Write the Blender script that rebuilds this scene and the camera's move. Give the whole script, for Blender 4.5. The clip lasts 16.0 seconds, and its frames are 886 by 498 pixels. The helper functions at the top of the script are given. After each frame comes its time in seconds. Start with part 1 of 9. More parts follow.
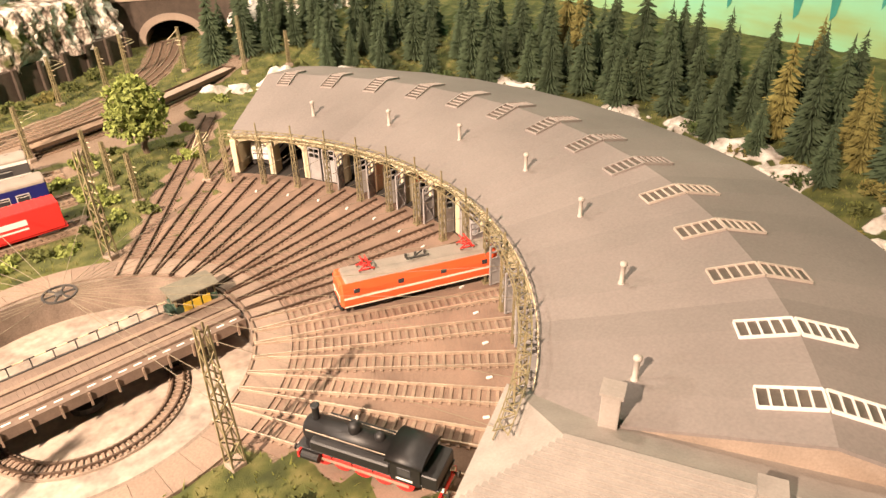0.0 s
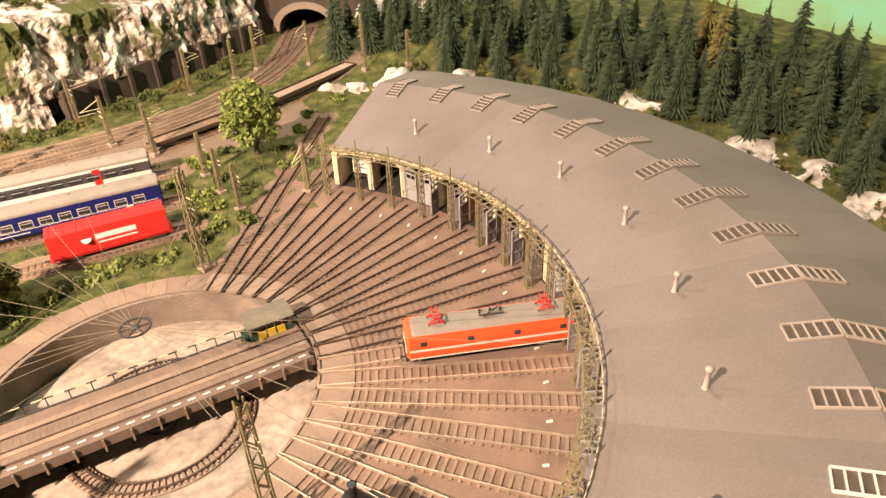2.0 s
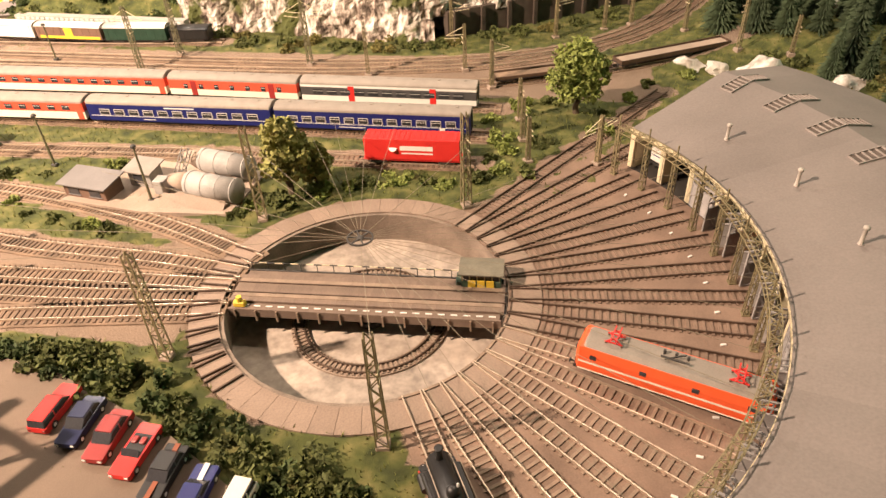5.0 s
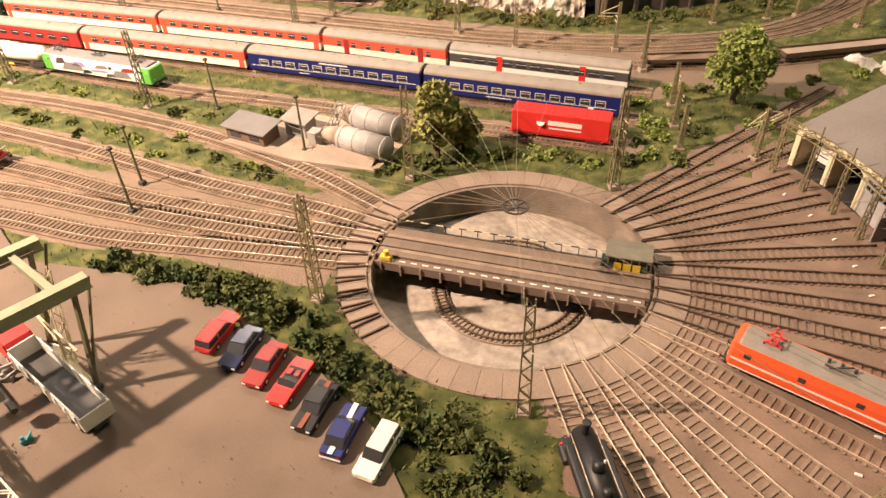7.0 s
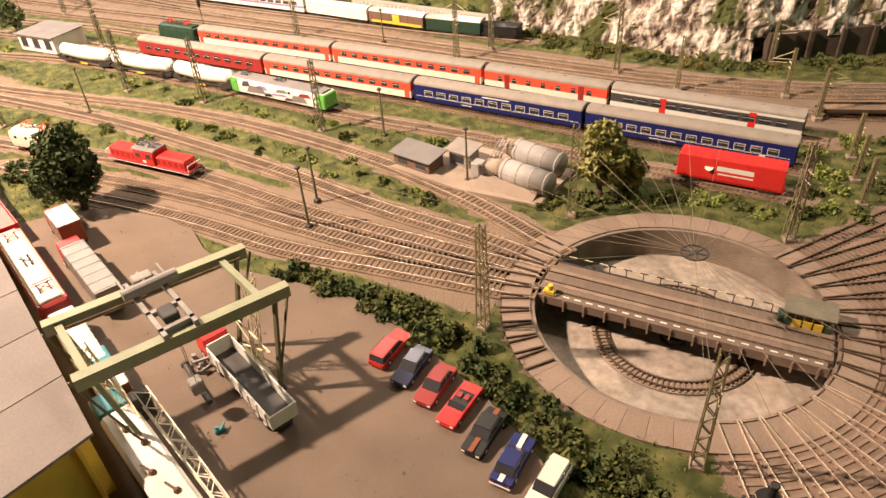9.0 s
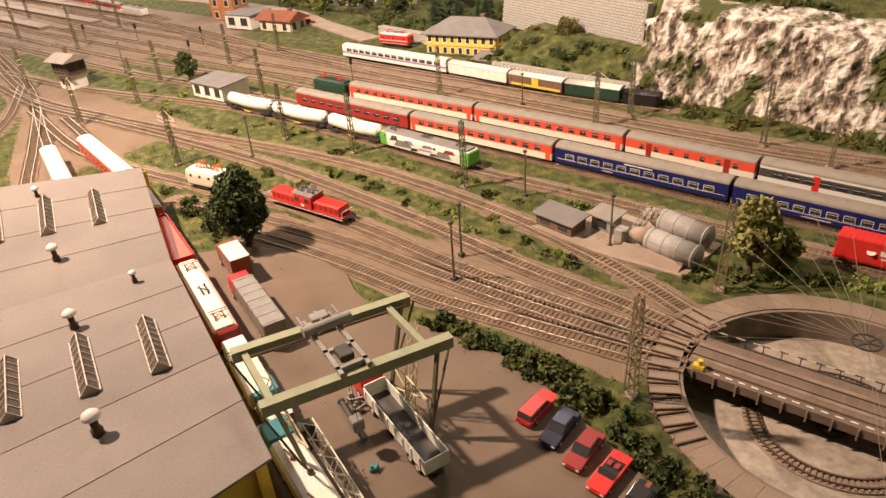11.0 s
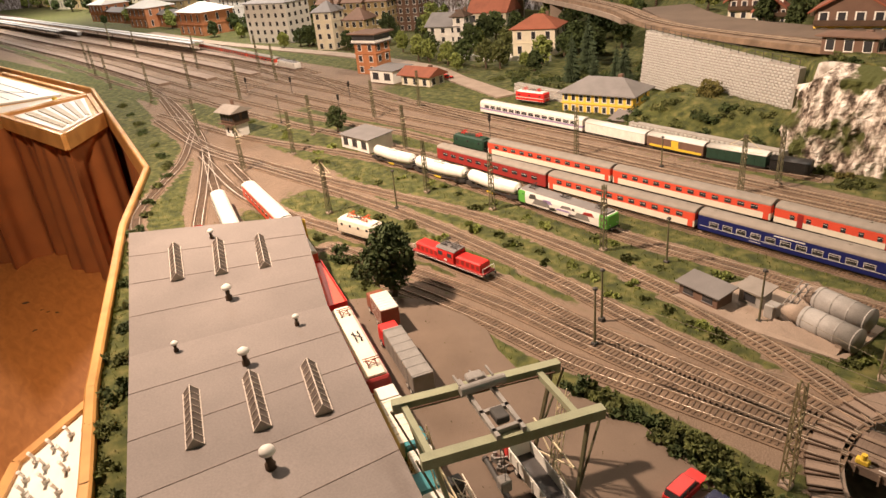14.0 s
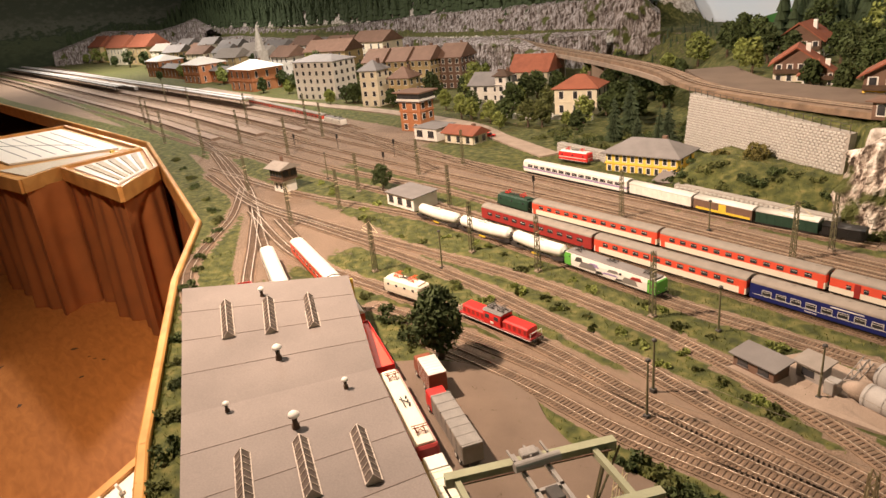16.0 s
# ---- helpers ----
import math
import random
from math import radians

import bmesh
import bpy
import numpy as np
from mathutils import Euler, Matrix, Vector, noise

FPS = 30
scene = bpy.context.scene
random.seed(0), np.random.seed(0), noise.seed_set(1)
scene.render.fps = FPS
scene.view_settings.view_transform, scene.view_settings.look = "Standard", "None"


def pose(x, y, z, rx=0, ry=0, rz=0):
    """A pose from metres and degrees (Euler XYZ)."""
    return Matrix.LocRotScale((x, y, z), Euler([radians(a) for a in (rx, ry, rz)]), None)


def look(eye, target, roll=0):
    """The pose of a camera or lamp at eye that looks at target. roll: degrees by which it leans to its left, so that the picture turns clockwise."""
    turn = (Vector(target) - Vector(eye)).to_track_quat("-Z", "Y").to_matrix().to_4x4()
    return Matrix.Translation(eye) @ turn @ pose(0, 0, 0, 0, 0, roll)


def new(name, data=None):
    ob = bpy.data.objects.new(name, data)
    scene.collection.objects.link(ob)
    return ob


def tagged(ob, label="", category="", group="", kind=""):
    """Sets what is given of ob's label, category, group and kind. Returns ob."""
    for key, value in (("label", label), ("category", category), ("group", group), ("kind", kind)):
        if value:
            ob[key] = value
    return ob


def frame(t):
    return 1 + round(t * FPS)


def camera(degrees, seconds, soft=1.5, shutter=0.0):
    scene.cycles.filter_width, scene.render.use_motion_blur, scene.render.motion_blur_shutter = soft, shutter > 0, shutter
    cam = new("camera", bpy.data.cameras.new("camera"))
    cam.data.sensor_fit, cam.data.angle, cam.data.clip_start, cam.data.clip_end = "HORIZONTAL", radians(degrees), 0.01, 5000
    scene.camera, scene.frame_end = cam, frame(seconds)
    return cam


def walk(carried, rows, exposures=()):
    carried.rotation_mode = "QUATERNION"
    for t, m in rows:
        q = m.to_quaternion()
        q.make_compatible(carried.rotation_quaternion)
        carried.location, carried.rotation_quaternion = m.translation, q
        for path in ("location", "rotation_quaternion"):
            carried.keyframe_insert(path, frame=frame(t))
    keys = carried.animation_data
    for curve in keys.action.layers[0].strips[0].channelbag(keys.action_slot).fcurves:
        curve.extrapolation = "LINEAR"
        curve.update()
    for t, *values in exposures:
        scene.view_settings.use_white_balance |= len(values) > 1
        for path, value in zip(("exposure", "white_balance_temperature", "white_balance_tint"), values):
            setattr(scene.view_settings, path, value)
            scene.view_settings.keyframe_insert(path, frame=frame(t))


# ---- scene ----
cam = camera(67.0, 16.0)
PATH = [
    (0, (-0.03, -0.556, 0.389), (1.044, 0.782, -0.64), -1.4),
    (0.5, (0.013, -0.566, 0.39), (0.915, 0.879, -0.657), -2.0),
    (1, (0.037, -0.566, 0.406), (0.76, 0.976, -0.643), -2.3),
    (1.5, (0.045, -0.546, 0.422), (0.757, 0.995, -0.637), -2.6),
    (2, (0.048, -0.523, 0.439), (0.785, 0.98, -0.655), -2.4),
    (2.5, (0.087, -0.524, 0.456), (0.647, 0.986, -0.729), -3.5),
    (3, (0.16, -0.523, 0.471), (0.537, 1.033, -0.729), -2.6),
    (3.5, (0.195, -0.522, 0.479), (0.36, 1.07, -0.721), -2.5),
    (4, (0.2, -0.517, 0.481), (0.2, 1.089, -0.711), -2.6),
    (4.5, (0.192, -0.523, 0.473), (0.02, 1.076, -0.716), -2.6),
    (5, (0.188, -0.526, 0.47), (-0.119, 1.045, -0.729), -2.8),
    (7.5, (0.112, -0.557, 0.466), (-0.524, 0.883, -0.767), -2.6),
    (8, (0.094, -0.566, 0.47), (-0.632, 0.85, -0.741), -3.4),
    (8.5, (0.087, -0.575, 0.473), (-0.7, 0.83, -0.712), -3.5),
    (9, (0.079, -0.583, 0.478), (-0.795, 0.798, -0.675), -4.0),
    (9.5, (0.065, -0.595, 0.486), (-0.887, 0.768, -0.624), -4.0),
    (12, (0.034, -0.645, 0.512), (-1.211, 0.587, -0.453), -4.9),
    (12.5, (0.032, -0.649, 0.52), (-1.254, 0.551, -0.431), -5.3),
    (13, (0.026, -0.657, 0.53), (-1.322, 0.512, -0.375), -5.7),
    (13.5, (0.025, -0.665, 0.541), (-1.354, 0.496, -0.326), -5.5),
    (14, (0.019, -0.674, 0.54), (-1.403, 0.436, -0.324), -5.7),
    (14.5, (0.011, -0.68, 0.538), (-1.424, 0.39, -0.354), -5.6),
    (15, (0.008, -0.685, 0.546), (-1.478, 0.348, -0.306), -6.2),
    (15.5, (0.007, -0.682, 0.555), (-1.503, 0.364, -0.235), -6.2),
    (16, (0.004, -0.687, 0.565), (-1.521, 0.389, -0.154), -5.7),
]
walk(cam, [(t, look(eye, target, roll)) for t, eye, target, roll in PATH], [(0.0, 1.78), (0.5, 1.58), (1.5, 1.50), (3.5, 1.52), (4.5, 1.46), (5.0, 1.18), (7.5, 1.0), (8.0, 0.74), (9.0, 0.8), (9.5, 0.64), (12.0, 0.26), (12.5, 0.26), (13.0, 0.36), (14.5, 0.14), (15.5, 0.25), (16.0, 0.22)])

# ---- light: unseen warm lamps, one fixed by the shadows, the rest added fill ----
world = bpy.data.worlds.new("room_air")
world.use_nodes = True
world.node_tree.nodes["Background"].inputs[0].default_value = (1.0, 0.72, 0.45, 1)
world.node_tree.nodes["Background"].inputs[1].default_value = 0.001
scene.world = world


def unseen_lamp(name, x, y, z, watts, size, colour, aim=None):
    d = bpy.data.lights.new(name, "AREA")
    d.shape, d.size, d.energy, d.color = "DISK", size, watts, colour
    ob = new(name, d)
    ob.matrix_world = look((x, y, z), aim or (x, y + 0.001, 0))
    return ob


WARM = (1.0, 0.735, 0.545)
unseen_lamp("unseen_lamp", -1.35, -0.72, 1.40, 76, 0.07, WARM, (-1.2, 1.4, 0.2))
# Four unseen lamps added as fill for the station, hill and roundhouse.
unseen_lamp("unseen_lamp", -4.4, 0.9, 1.85, 80, 0.25, (1.0, 0.87, 0.75))
unseen_lamp("unseen_lamp", -9.0, 0.9, 1.85, 115, 0.30, (1.0, 0.87, 0.75))
unseen_lamp("unseen_lamp", -1.5, 1.5, 1.85, 20, 0.30, (1.0, 0.83, 0.67))
unseen_lamp("unseen_lamp", 0.35, 0.9, 1.85, 9, 0.30, (1.0, 0.80, 0.62))


# ---- materials ----
def mat(name, rgb, rough=0.7, var=0.25, scale=60.0, bump=0.15, fine=600.0, metal=0.0, emit=0.0):
    m = bpy.data.materials.new(name)
    m.use_nodes = True
    n, l = m.node_tree.nodes, m.node_tree.links
    b = n["Principled BSDF"]
    tc = n.new("ShaderNodeTexCoord")
    a1 = n.new("ShaderNodeTexNoise")
    a1.inputs["Scale"].default_value, a1.inputs["Detail"].default_value = scale, 6
    a2 = n.new("ShaderNodeTexNoise")
    a2.inputs["Scale"].default_value, a2.inputs["Detail"].default_value = fine, 3
    l.new(tc.outputs["Object"], a1.inputs["Vector"])
    l.new(tc.outputs["Object"], a2.inputs["Vector"])
    add = n.new("ShaderNodeMath")
    add.operation = "ADD"
    l.new(a1.outputs["Fac"], add.inputs[0])
    half = n.new("ShaderNodeMath")
    half.operation, half.inputs[1].default_value = "MULTIPLY", 0.6
    l.new(a2.outputs["Fac"], half.inputs[0])
    l.new(half.outputs[0], add.inputs[1])
    ramp = n.new("ShaderNodeMapRange")
    ramp.inputs["From Min"].default_value, ramp.inputs["From Max"].default_value = 0.45, 1.15
    ramp.inputs["To Min"].default_value, ramp.inputs["To Max"].default_value = 1 - var, 1 + var
    l.new(add.outputs[0], ramp.inputs["Value"])
    info = n.new("ShaderNodeObjectInfo")
    rnd = n.new("ShaderNodeMapRange")
    rnd.inputs["To Min"].default_value, rnd.inputs["To Max"].default_value = 1 - var * 0.3, 1 + var * 0.3
    l.new(info.outputs["Random"], rnd.inputs["Value"])
    mul = n.new("ShaderNodeMath")
    mul.operation = "MULTIPLY"
    l.new(ramp.outputs[0], mul.inputs[0])
    l.new(rnd.outputs[0], mul.inputs[1])
    sc = n.new("ShaderNodeVectorMath")
    sc.operation = "SCALE"
    sc.inputs[0].default_value = rgb
    l.new(mul.outputs[0], sc.inputs["Scale"])
    l.new(sc.outputs[0], b.inputs["Base Color"])
    b.inputs["Roughness"].default_value, b.inputs["Metallic"].default_value = rough, metal
    if bump:
        bp = n.new("ShaderNodeBump")
        bp.inputs["Strength"].default_value, bp.inputs["Distance"].default_value = bump, 0.001
        l.new(add.outputs[0], bp.inputs["Height"])
        l.new(bp.outputs[0], b.inputs["Normal"])
    return m


def ground_material():
    m = bpy.data.materials.new("scenery_ground")
    m.use_nodes = True
    n, l = m.node_tree.nodes, m.node_tree.links
    b = n["Principled BSDF"]
    tc = n.new("ShaderNodeTexCoord")

    def noise_node(scale, detail=6):
        t = n.new("ShaderNodeTexNoise")
        t.inputs["Scale"].default_value, t.inputs["Detail"].default_value = scale, detail
        l.new(tc.outputs["Object"], t.inputs["Vector"])
        return t

    def ramp(src, stops):
        r = n.new("ShaderNodeValToRGB")
        e = r.color_ramp.elements
        while len(e) < len(stops):
            e.new(0.5)
        for k, (p, c) in enumerate(stops):
            e[k].position, e[k].color = p, (*c, 1)
        l.new(src, r.inputs[0])
        return r

    fine, mid, big = noise_node(900, 3), noise_node(45), noise_node(9)
    dirt = ramp(fine.outputs["Fac"], [(0.3, (0.085, 0.057, 0.039)), (0.5, (0.205, 0.142, 0.101)), (0.7, (0.38, 0.288, 0.21))])
    grass = ramp(mid.outputs["Fac"], [(0.3, (0.028, 0.036, 0.008)), (0.5, (0.072, 0.082, 0.018)), (0.7, (0.165, 0.15, 0.05))])
    rock = ramp(noise_node(60, 9).outputs["Fac"], [(0.3, (0.22, 0.18, 0.145)), (0.5, (0.52, 0.47, 0.42)), (0.68, (0.74, 0.71, 0.66))])
    at = n.new("ShaderNodeAttribute")
    at.attribute_name = "grass"
    ar = n.new("ShaderNodeAttribute")
    ar.attribute_name = "rock"

    def edge(attr):
        add = n.new("ShaderNodeMath")
        add.operation = "ADD"
        l.new(attr.outputs["Fac"], add.inputs[0])
        l.new(mid.outputs["Fac"], add.inputs[1])
        r = n.new("ShaderNodeMapRange")
        r.inputs["From Min"].default_value, r.inputs["From Max"].default_value = 0.92, 1.08
        l.new(add.outputs[0], r.inputs["Value"])
        return r

    def mix(fac, a, c):
        x = n.new("ShaderNodeMix")
        x.data_type = "RGBA"
        l.new(fac, x.inputs["Factor"])
        l.new(a, x.inputs["A"])
        l.new(c, x.inputs["B"])
        return x.outputs["Result"]

    c = mix(edge(at).outputs[0], dirt.outputs[0], grass.outputs[0])
    c = mix(edge(ar).outputs[0], c, rock.outputs[0])
    wide = n.new("ShaderNodeMapRange")
    wide.inputs["To Min"].default_value, wide.inputs["To Max"].default_value = 0.7, 1.3
    l.new(big.outputs["Fac"], wide.inputs["Value"])
    sc = n.new("ShaderNodeVectorMath")
    sc.operation = "SCALE"
    l.new(c, sc.inputs[0])
    l.new(wide.outputs[0], sc.inputs["Scale"])
    l.new(sc.outputs[0], b.inputs["Base Color"])
    b.inputs["Roughness"].default_value = 0.95
    bp = n.new("ShaderNodeBump")
    bp.inputs["Strength"].default_value, bp.inputs["Distance"].default_value = 0.6, 0.0012
    l.new(fine.outputs["Fac"], bp.inputs["Height"])
    l.new(bp.outputs[0], b.inputs["Normal"])
    return m


def wood_material(name, dark, light, scale=6.0, stretch=(1, 14, 14), rough=0.45):
    m = bpy.data.materials.new(name)
    m.use_nodes = True
    n, l = m.node_tree.nodes, m.node_tree.links
    b = n["Principled BSDF"]
    tc = n.new("ShaderNodeTexCoord")
    mp = n.new("ShaderNodeMapping")
    mp.inputs["Scale"].default_value = stretch
    l.new(tc.outputs["Object"], mp.inputs["Vector"])
    t = n.new("ShaderNodeTexNoise")
    t.inputs["Scale"].default_value, t.inputs["Detail"].default_value, t.inputs["Distortion"].default_value = scale, 8, 0.6
    l.new(mp.outputs[0], t.inputs["Vector"])
    r = n.new("ShaderNodeValToRGB")
    r.color_ramp.elements[0].position, r.color_ramp.elements[0].color = 0.32, (*dark, 1)
    r.color_ramp.elements[1].position, r.color_ramp.elements[1].color = 0.68, (*light, 1)
    l.new(t.outputs["Fac"], r.inputs[0])
    l.new(r.outputs[0], b.inputs["Base Color"])
    b.inputs["Roughness"].default_value = rough
    return m




def rock_material(name="craggy_pale_rock", stretch=(1, 1, 0.45), moss=0.54, pale=1.0):
    m = bpy.data.materials.new(name)
    m.use_nodes = True
    n, l = m.node_tree.nodes, m.node_tree.links
    b = n["Principled BSDF"]
    tc = n.new("ShaderNodeTexCoord")
    mp = n.new("ShaderNodeMapping")
    mp.inputs["Scale"].default_value = stretch
    l.new(tc.outputs["Object"], mp.inputs["Vector"])
    t = n.new("ShaderNodeTexNoise")
    t.inputs["Scale"].default_value, t.inputs["Detail"].default_value, t.inputs["Roughness"].default_value = 48, 10, 0.68
    l.new(mp.outputs[0], t.inputs["Vector"])
    r = n.new("ShaderNodeValToRGB")
    e = r.color_ramp.elements
    for _ in range(2):
        e.new(0.5)
    for k, (p, c) in enumerate(((0.38, (0.05, 0.036, 0.026)), (0.46, (0.27, 0.215, 0.175)), (0.54, (0.60, 0.54, 0.47)), (0.64, (0.84, 0.80, 0.75)))):
        e[k].position, e[k].color = p, (c[0] * pale, c[1] * pale, c[2] * pale * (2 - pale) ** 0.3, 1)
    l.new(t.outputs["Fac"], r.inputs[0])
    g = n.new("ShaderNodeTexNoise")
    g.inputs["Scale"].default_value, g.inputs["Detail"].default_value = 11, 5
    l.new(tc.outputs["Object"], g.inputs["Vector"])
    gm = n.new("ShaderNodeMapRange")
    gm.inputs["From Min"].default_value, gm.inputs["From Max"].default_value = moss, moss + 0.06
    l.new(g.outputs["Fac"], gm.inputs["Value"])
    x = n.new("ShaderNodeMix")
    x.data_type = "RGBA"
    l.new(gm.outputs[0], x.inputs["Factor"])
    l.new(r.outputs[0], x.inputs["A"])
    x.inputs["B"].default_value = (0.075, 0.085, 0.022, 1)
    l.new(x.outputs["Result"], b.inputs["Base Color"])
    b.inputs["Roughness"].default_value = 0.95
    bp = n.new("ShaderNodeBump")
    bp.inputs["Strength"].default_value, bp.inputs["Distance"].default_value = 0.9, 0.004
    l.new(t.outputs["Fac"], bp.inputs["Height"])
    l.new(bp.outputs[0], b.inputs["Normal"])
    return m


GROUND = ground_material()
CRAG = rock_material()
SPIKY = rock_material("spiky_grey_rock", (1.3, 1.3, 0.22), 0.58, 0.55)
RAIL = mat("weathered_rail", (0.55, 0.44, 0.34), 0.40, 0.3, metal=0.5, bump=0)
SKYFRAME = mat("brown_grey_skylight_frame", (0.30, 0.26, 0.235), 0.7, 0.25)
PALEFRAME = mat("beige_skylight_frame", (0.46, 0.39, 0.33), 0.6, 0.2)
VENT = mat("pale_vent_paint", (0.46, 0.41, 0.36), 0.6, 0.2)
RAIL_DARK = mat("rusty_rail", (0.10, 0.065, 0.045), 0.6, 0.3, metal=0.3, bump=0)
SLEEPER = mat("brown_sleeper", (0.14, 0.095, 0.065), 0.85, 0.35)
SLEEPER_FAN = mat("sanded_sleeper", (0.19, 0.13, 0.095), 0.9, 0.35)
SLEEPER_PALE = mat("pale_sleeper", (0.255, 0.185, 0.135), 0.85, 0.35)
BALLAST = mat("brown_ballast", (0.215, 0.147, 0.099), 0.95, 0.6, 30, 0.8, 1100)
FAN = mat("brown_yard_sand", (0.225, 0.152, 0.112), 0.95, 0.35, 22, 0.5, 900)
ROOF = mat("grey_felt_roof", (0.218, 0.186, 0.170), 0.8, 0.24, 7, 0.25, 400)
ROOF_SEAM = mat("dark_roof_seam", (0.22, 0.177, 0.155), 0.85, 0.2)
PLASTER = mat("cream_plaster", (0.66, 0.57, 0.38), 0.8, 0.18, 40)
PIER = mat("grey_pier", (0.37, 0.34, 0.30), 0.8, 0.3, 60)
DOORGREY = mat("grey_gate_paint", (0.34, 0.32, 0.31), 0.6, 0.25, 60)
# Near-black colour that holds the shade of the gate and tunnel interiors.
DARKIN = mat("shaded_interior", (0.03, 0.026, 0.022), 0.9, 0.3)
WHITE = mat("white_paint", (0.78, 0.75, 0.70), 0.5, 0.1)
GLASSDARK = mat("dark_glazing", (0.045, 0.045, 0.05), 0.15, 0.3, bump=0)
GLASSGREY = mat("grimy_glazing", (0.105, 0.082, 0.068), 0.45, 0.4, 90, bump=0)
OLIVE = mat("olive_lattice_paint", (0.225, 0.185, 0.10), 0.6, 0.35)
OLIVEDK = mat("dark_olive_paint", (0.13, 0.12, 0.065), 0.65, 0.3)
CRANEGREEN = mat("grey_green_crane_paint", (0.30, 0.31, 0.20), 0.55, 0.2, 50)
CONCRETE = mat("stained_concrete", (0.33, 0.255, 0.20), 0.85, 0.3, 18, 0.3)
SLABSTONE = mat("brown_slab_stone", (0.27, 0.198, 0.152), 0.85, 0.35, 25, 0.3)
PITFLOOR = mat("pale_pit_floor", (0.345, 0.288, 0.24), 0.85, 0.62, 12, 0.25, 120)
PITWALL = mat("sooty_concrete_wall", (0.24, 0.185, 0.145), 0.85, 0.5, 30, 0.3)
DECK = mat("worn_deck_planks", (0.185, 0.132, 0.10), 0.85, 0.3, 40)
OLIVEROOF = mat("olive_grey_roof", (0.17, 0.155, 0.115), 0.75, 0.3, 60)
STEELDK = mat("dark_steel", (0.055, 0.05, 0.045), 0.6, 0.35)
GREYSTEEL = mat("grey_steel", (0.30, 0.28, 0.26), 0.5, 0.25, metal=0.3)
CABGREEN = mat("dark_green_cab", (0.05, 0.09, 0.06), 0.5, 0.3)
YELLOW = mat("yellow_paint", (0.72, 0.50, 0.05), 0.5, 0.2)
ORANGE = mat("blood_orange_paint", (0.80, 0.115, 0.035), 0.38, 0.08, bump=0.03)
RED = mat("bright_red_paint", (0.66, 0.032, 0.028), 0.4, 0.1, bump=0.03)
COACHRED = mat("coach_red_paint", (0.72, 0.092, 0.05), 0.45, 0.12, bump=0.03)
DARKRED = mat("dark_red_paint", (0.30, 0.03, 0.028), 0.45, 0.2, bump=0.03)
CREAM = mat("cream_paint", (0.80, 0.73, 0.61), 0.45, 0.1, bump=0.03)
BLUE = mat("deep_blue_paint", (0.009, 0.014, 0.12), 0.45, 0.12, bump=0.03)
NAVY = mat("navy_paint", (0.02, 0.025, 0.07), 0.3, 0.2, bump=0)
BLACK = mat("black_paint", (0.016, 0.015, 0.015), 0.48, 0.4, bump=0.05)
UNDER = mat("dark_underframe", (0.035, 0.03, 0.027), 0.75, 0.4)
COACHROOF = mat("grey_brown_coach_roof", (0.26, 0.225, 0.19), 0.7, 0.2, 50)
SILVERROOF = mat("silver_coach_roof", (0.70, 0.67, 0.62), 0.4, 0.12)
CANOPY = mat("blue_grey_canopy", (0.40, 0.40, 0.41), 0.65, 0.2, 20)
CHARCOAL = mat("charcoal_paint", (0.07, 0.065, 0.065), 0.45, 0.2)
SILVER = mat("silver_tank", (0.80, 0.77, 0.71), 0.42, 0.15, 60, 0.05)
GREEN = mat("bright_green_paint", (0.13, 0.42, 0.07), 0.4, 0.1, bump=0)
DKGREEN = mat("dark_green_paint", (0.02, 0.055, 0.035), 0.45, 0.3, bump=0)
TEAL = mat("teal_paint", (0.05, 0.24, 0.28), 0.4, 0.15, bump=0)
PURPLE = mat("lilac_paint", (0.33, 0.25, 0.45), 0.45, 0.2, bump=0)
BARK = mat("brown_bark", (0.10, 0.07, 0.045), 0.95, 0.4, 200)
LEAF = mat("yellow_green_foliage", (0.20, 0.235, 0.055), 0.8, 0.55, 70, 0)
LEAFPALE = mat("pale_yellow_foliage", (0.30, 0.29, 0.085), 0.8, 0.5, 70, 0)
LEAFDK = mat("dark_green_foliage", (0.050, 0.072, 0.018), 0.85, 0.5, 70, 0)
BUSH = mat("olive_bush_foliage", (0.092, 0.105, 0.026), 0.85, 0.6, 40, 0)
FIR = mat("spruce_needles", (0.040, 0.060, 0.026), 0.9, 0.5, 50, 0)
FIROLIVE = mat("olive_larch_needles", (0.15, 0.13, 0.035), 0.9, 0.5, 50, 0)
GRASS = mat("grass_fibres", (0.125, 0.135, 0.028), 0.9, 0.55, 25, 0)
ROCK = mat("pale_rock", (0.62, 0.57, 0.51), 0.9, 0.4, 30, 0.6, 300)
ROCKGREY = mat("grey_cliff_rock", (0.40, 0.385, 0.36), 0.9, 0.45, 12, 0.6, 200)
STONEWALL = mat("pale_rubble_stone", (0.50, 0.485, 0.455), 0.9, 0.25, 200, 0.4)
MORTAR = mat("dark_mortar", (0.36, 0.33, 0.295), 0.95, 0.2)
DARKWALL = mat("dark_brown_retaining_wall", (0.075, 0.055, 0.042), 0.9, 0.35, 60)
ASPHALT = mat("grey_brown_asphalt", (0.165, 0.120, 0.089), 0.92, 0.26, 12, 0.3, 1200)
TILE = mat("grey_roof_tile", (0.30, 0.265, 0.235), 0.85, 0.2, 50)
REDTILE = mat("terracotta_roof_tile", (0.27, 0.085, 0.045), 0.85, 0.25, 30)
BROWNTILE = mat("brown_roof_tile", (0.17, 0.10, 0.07), 0.85, 0.25, 30)
SLATE = mat("slate_grey_roof", (0.20, 0.185, 0.18), 0.8, 0.2, 30)
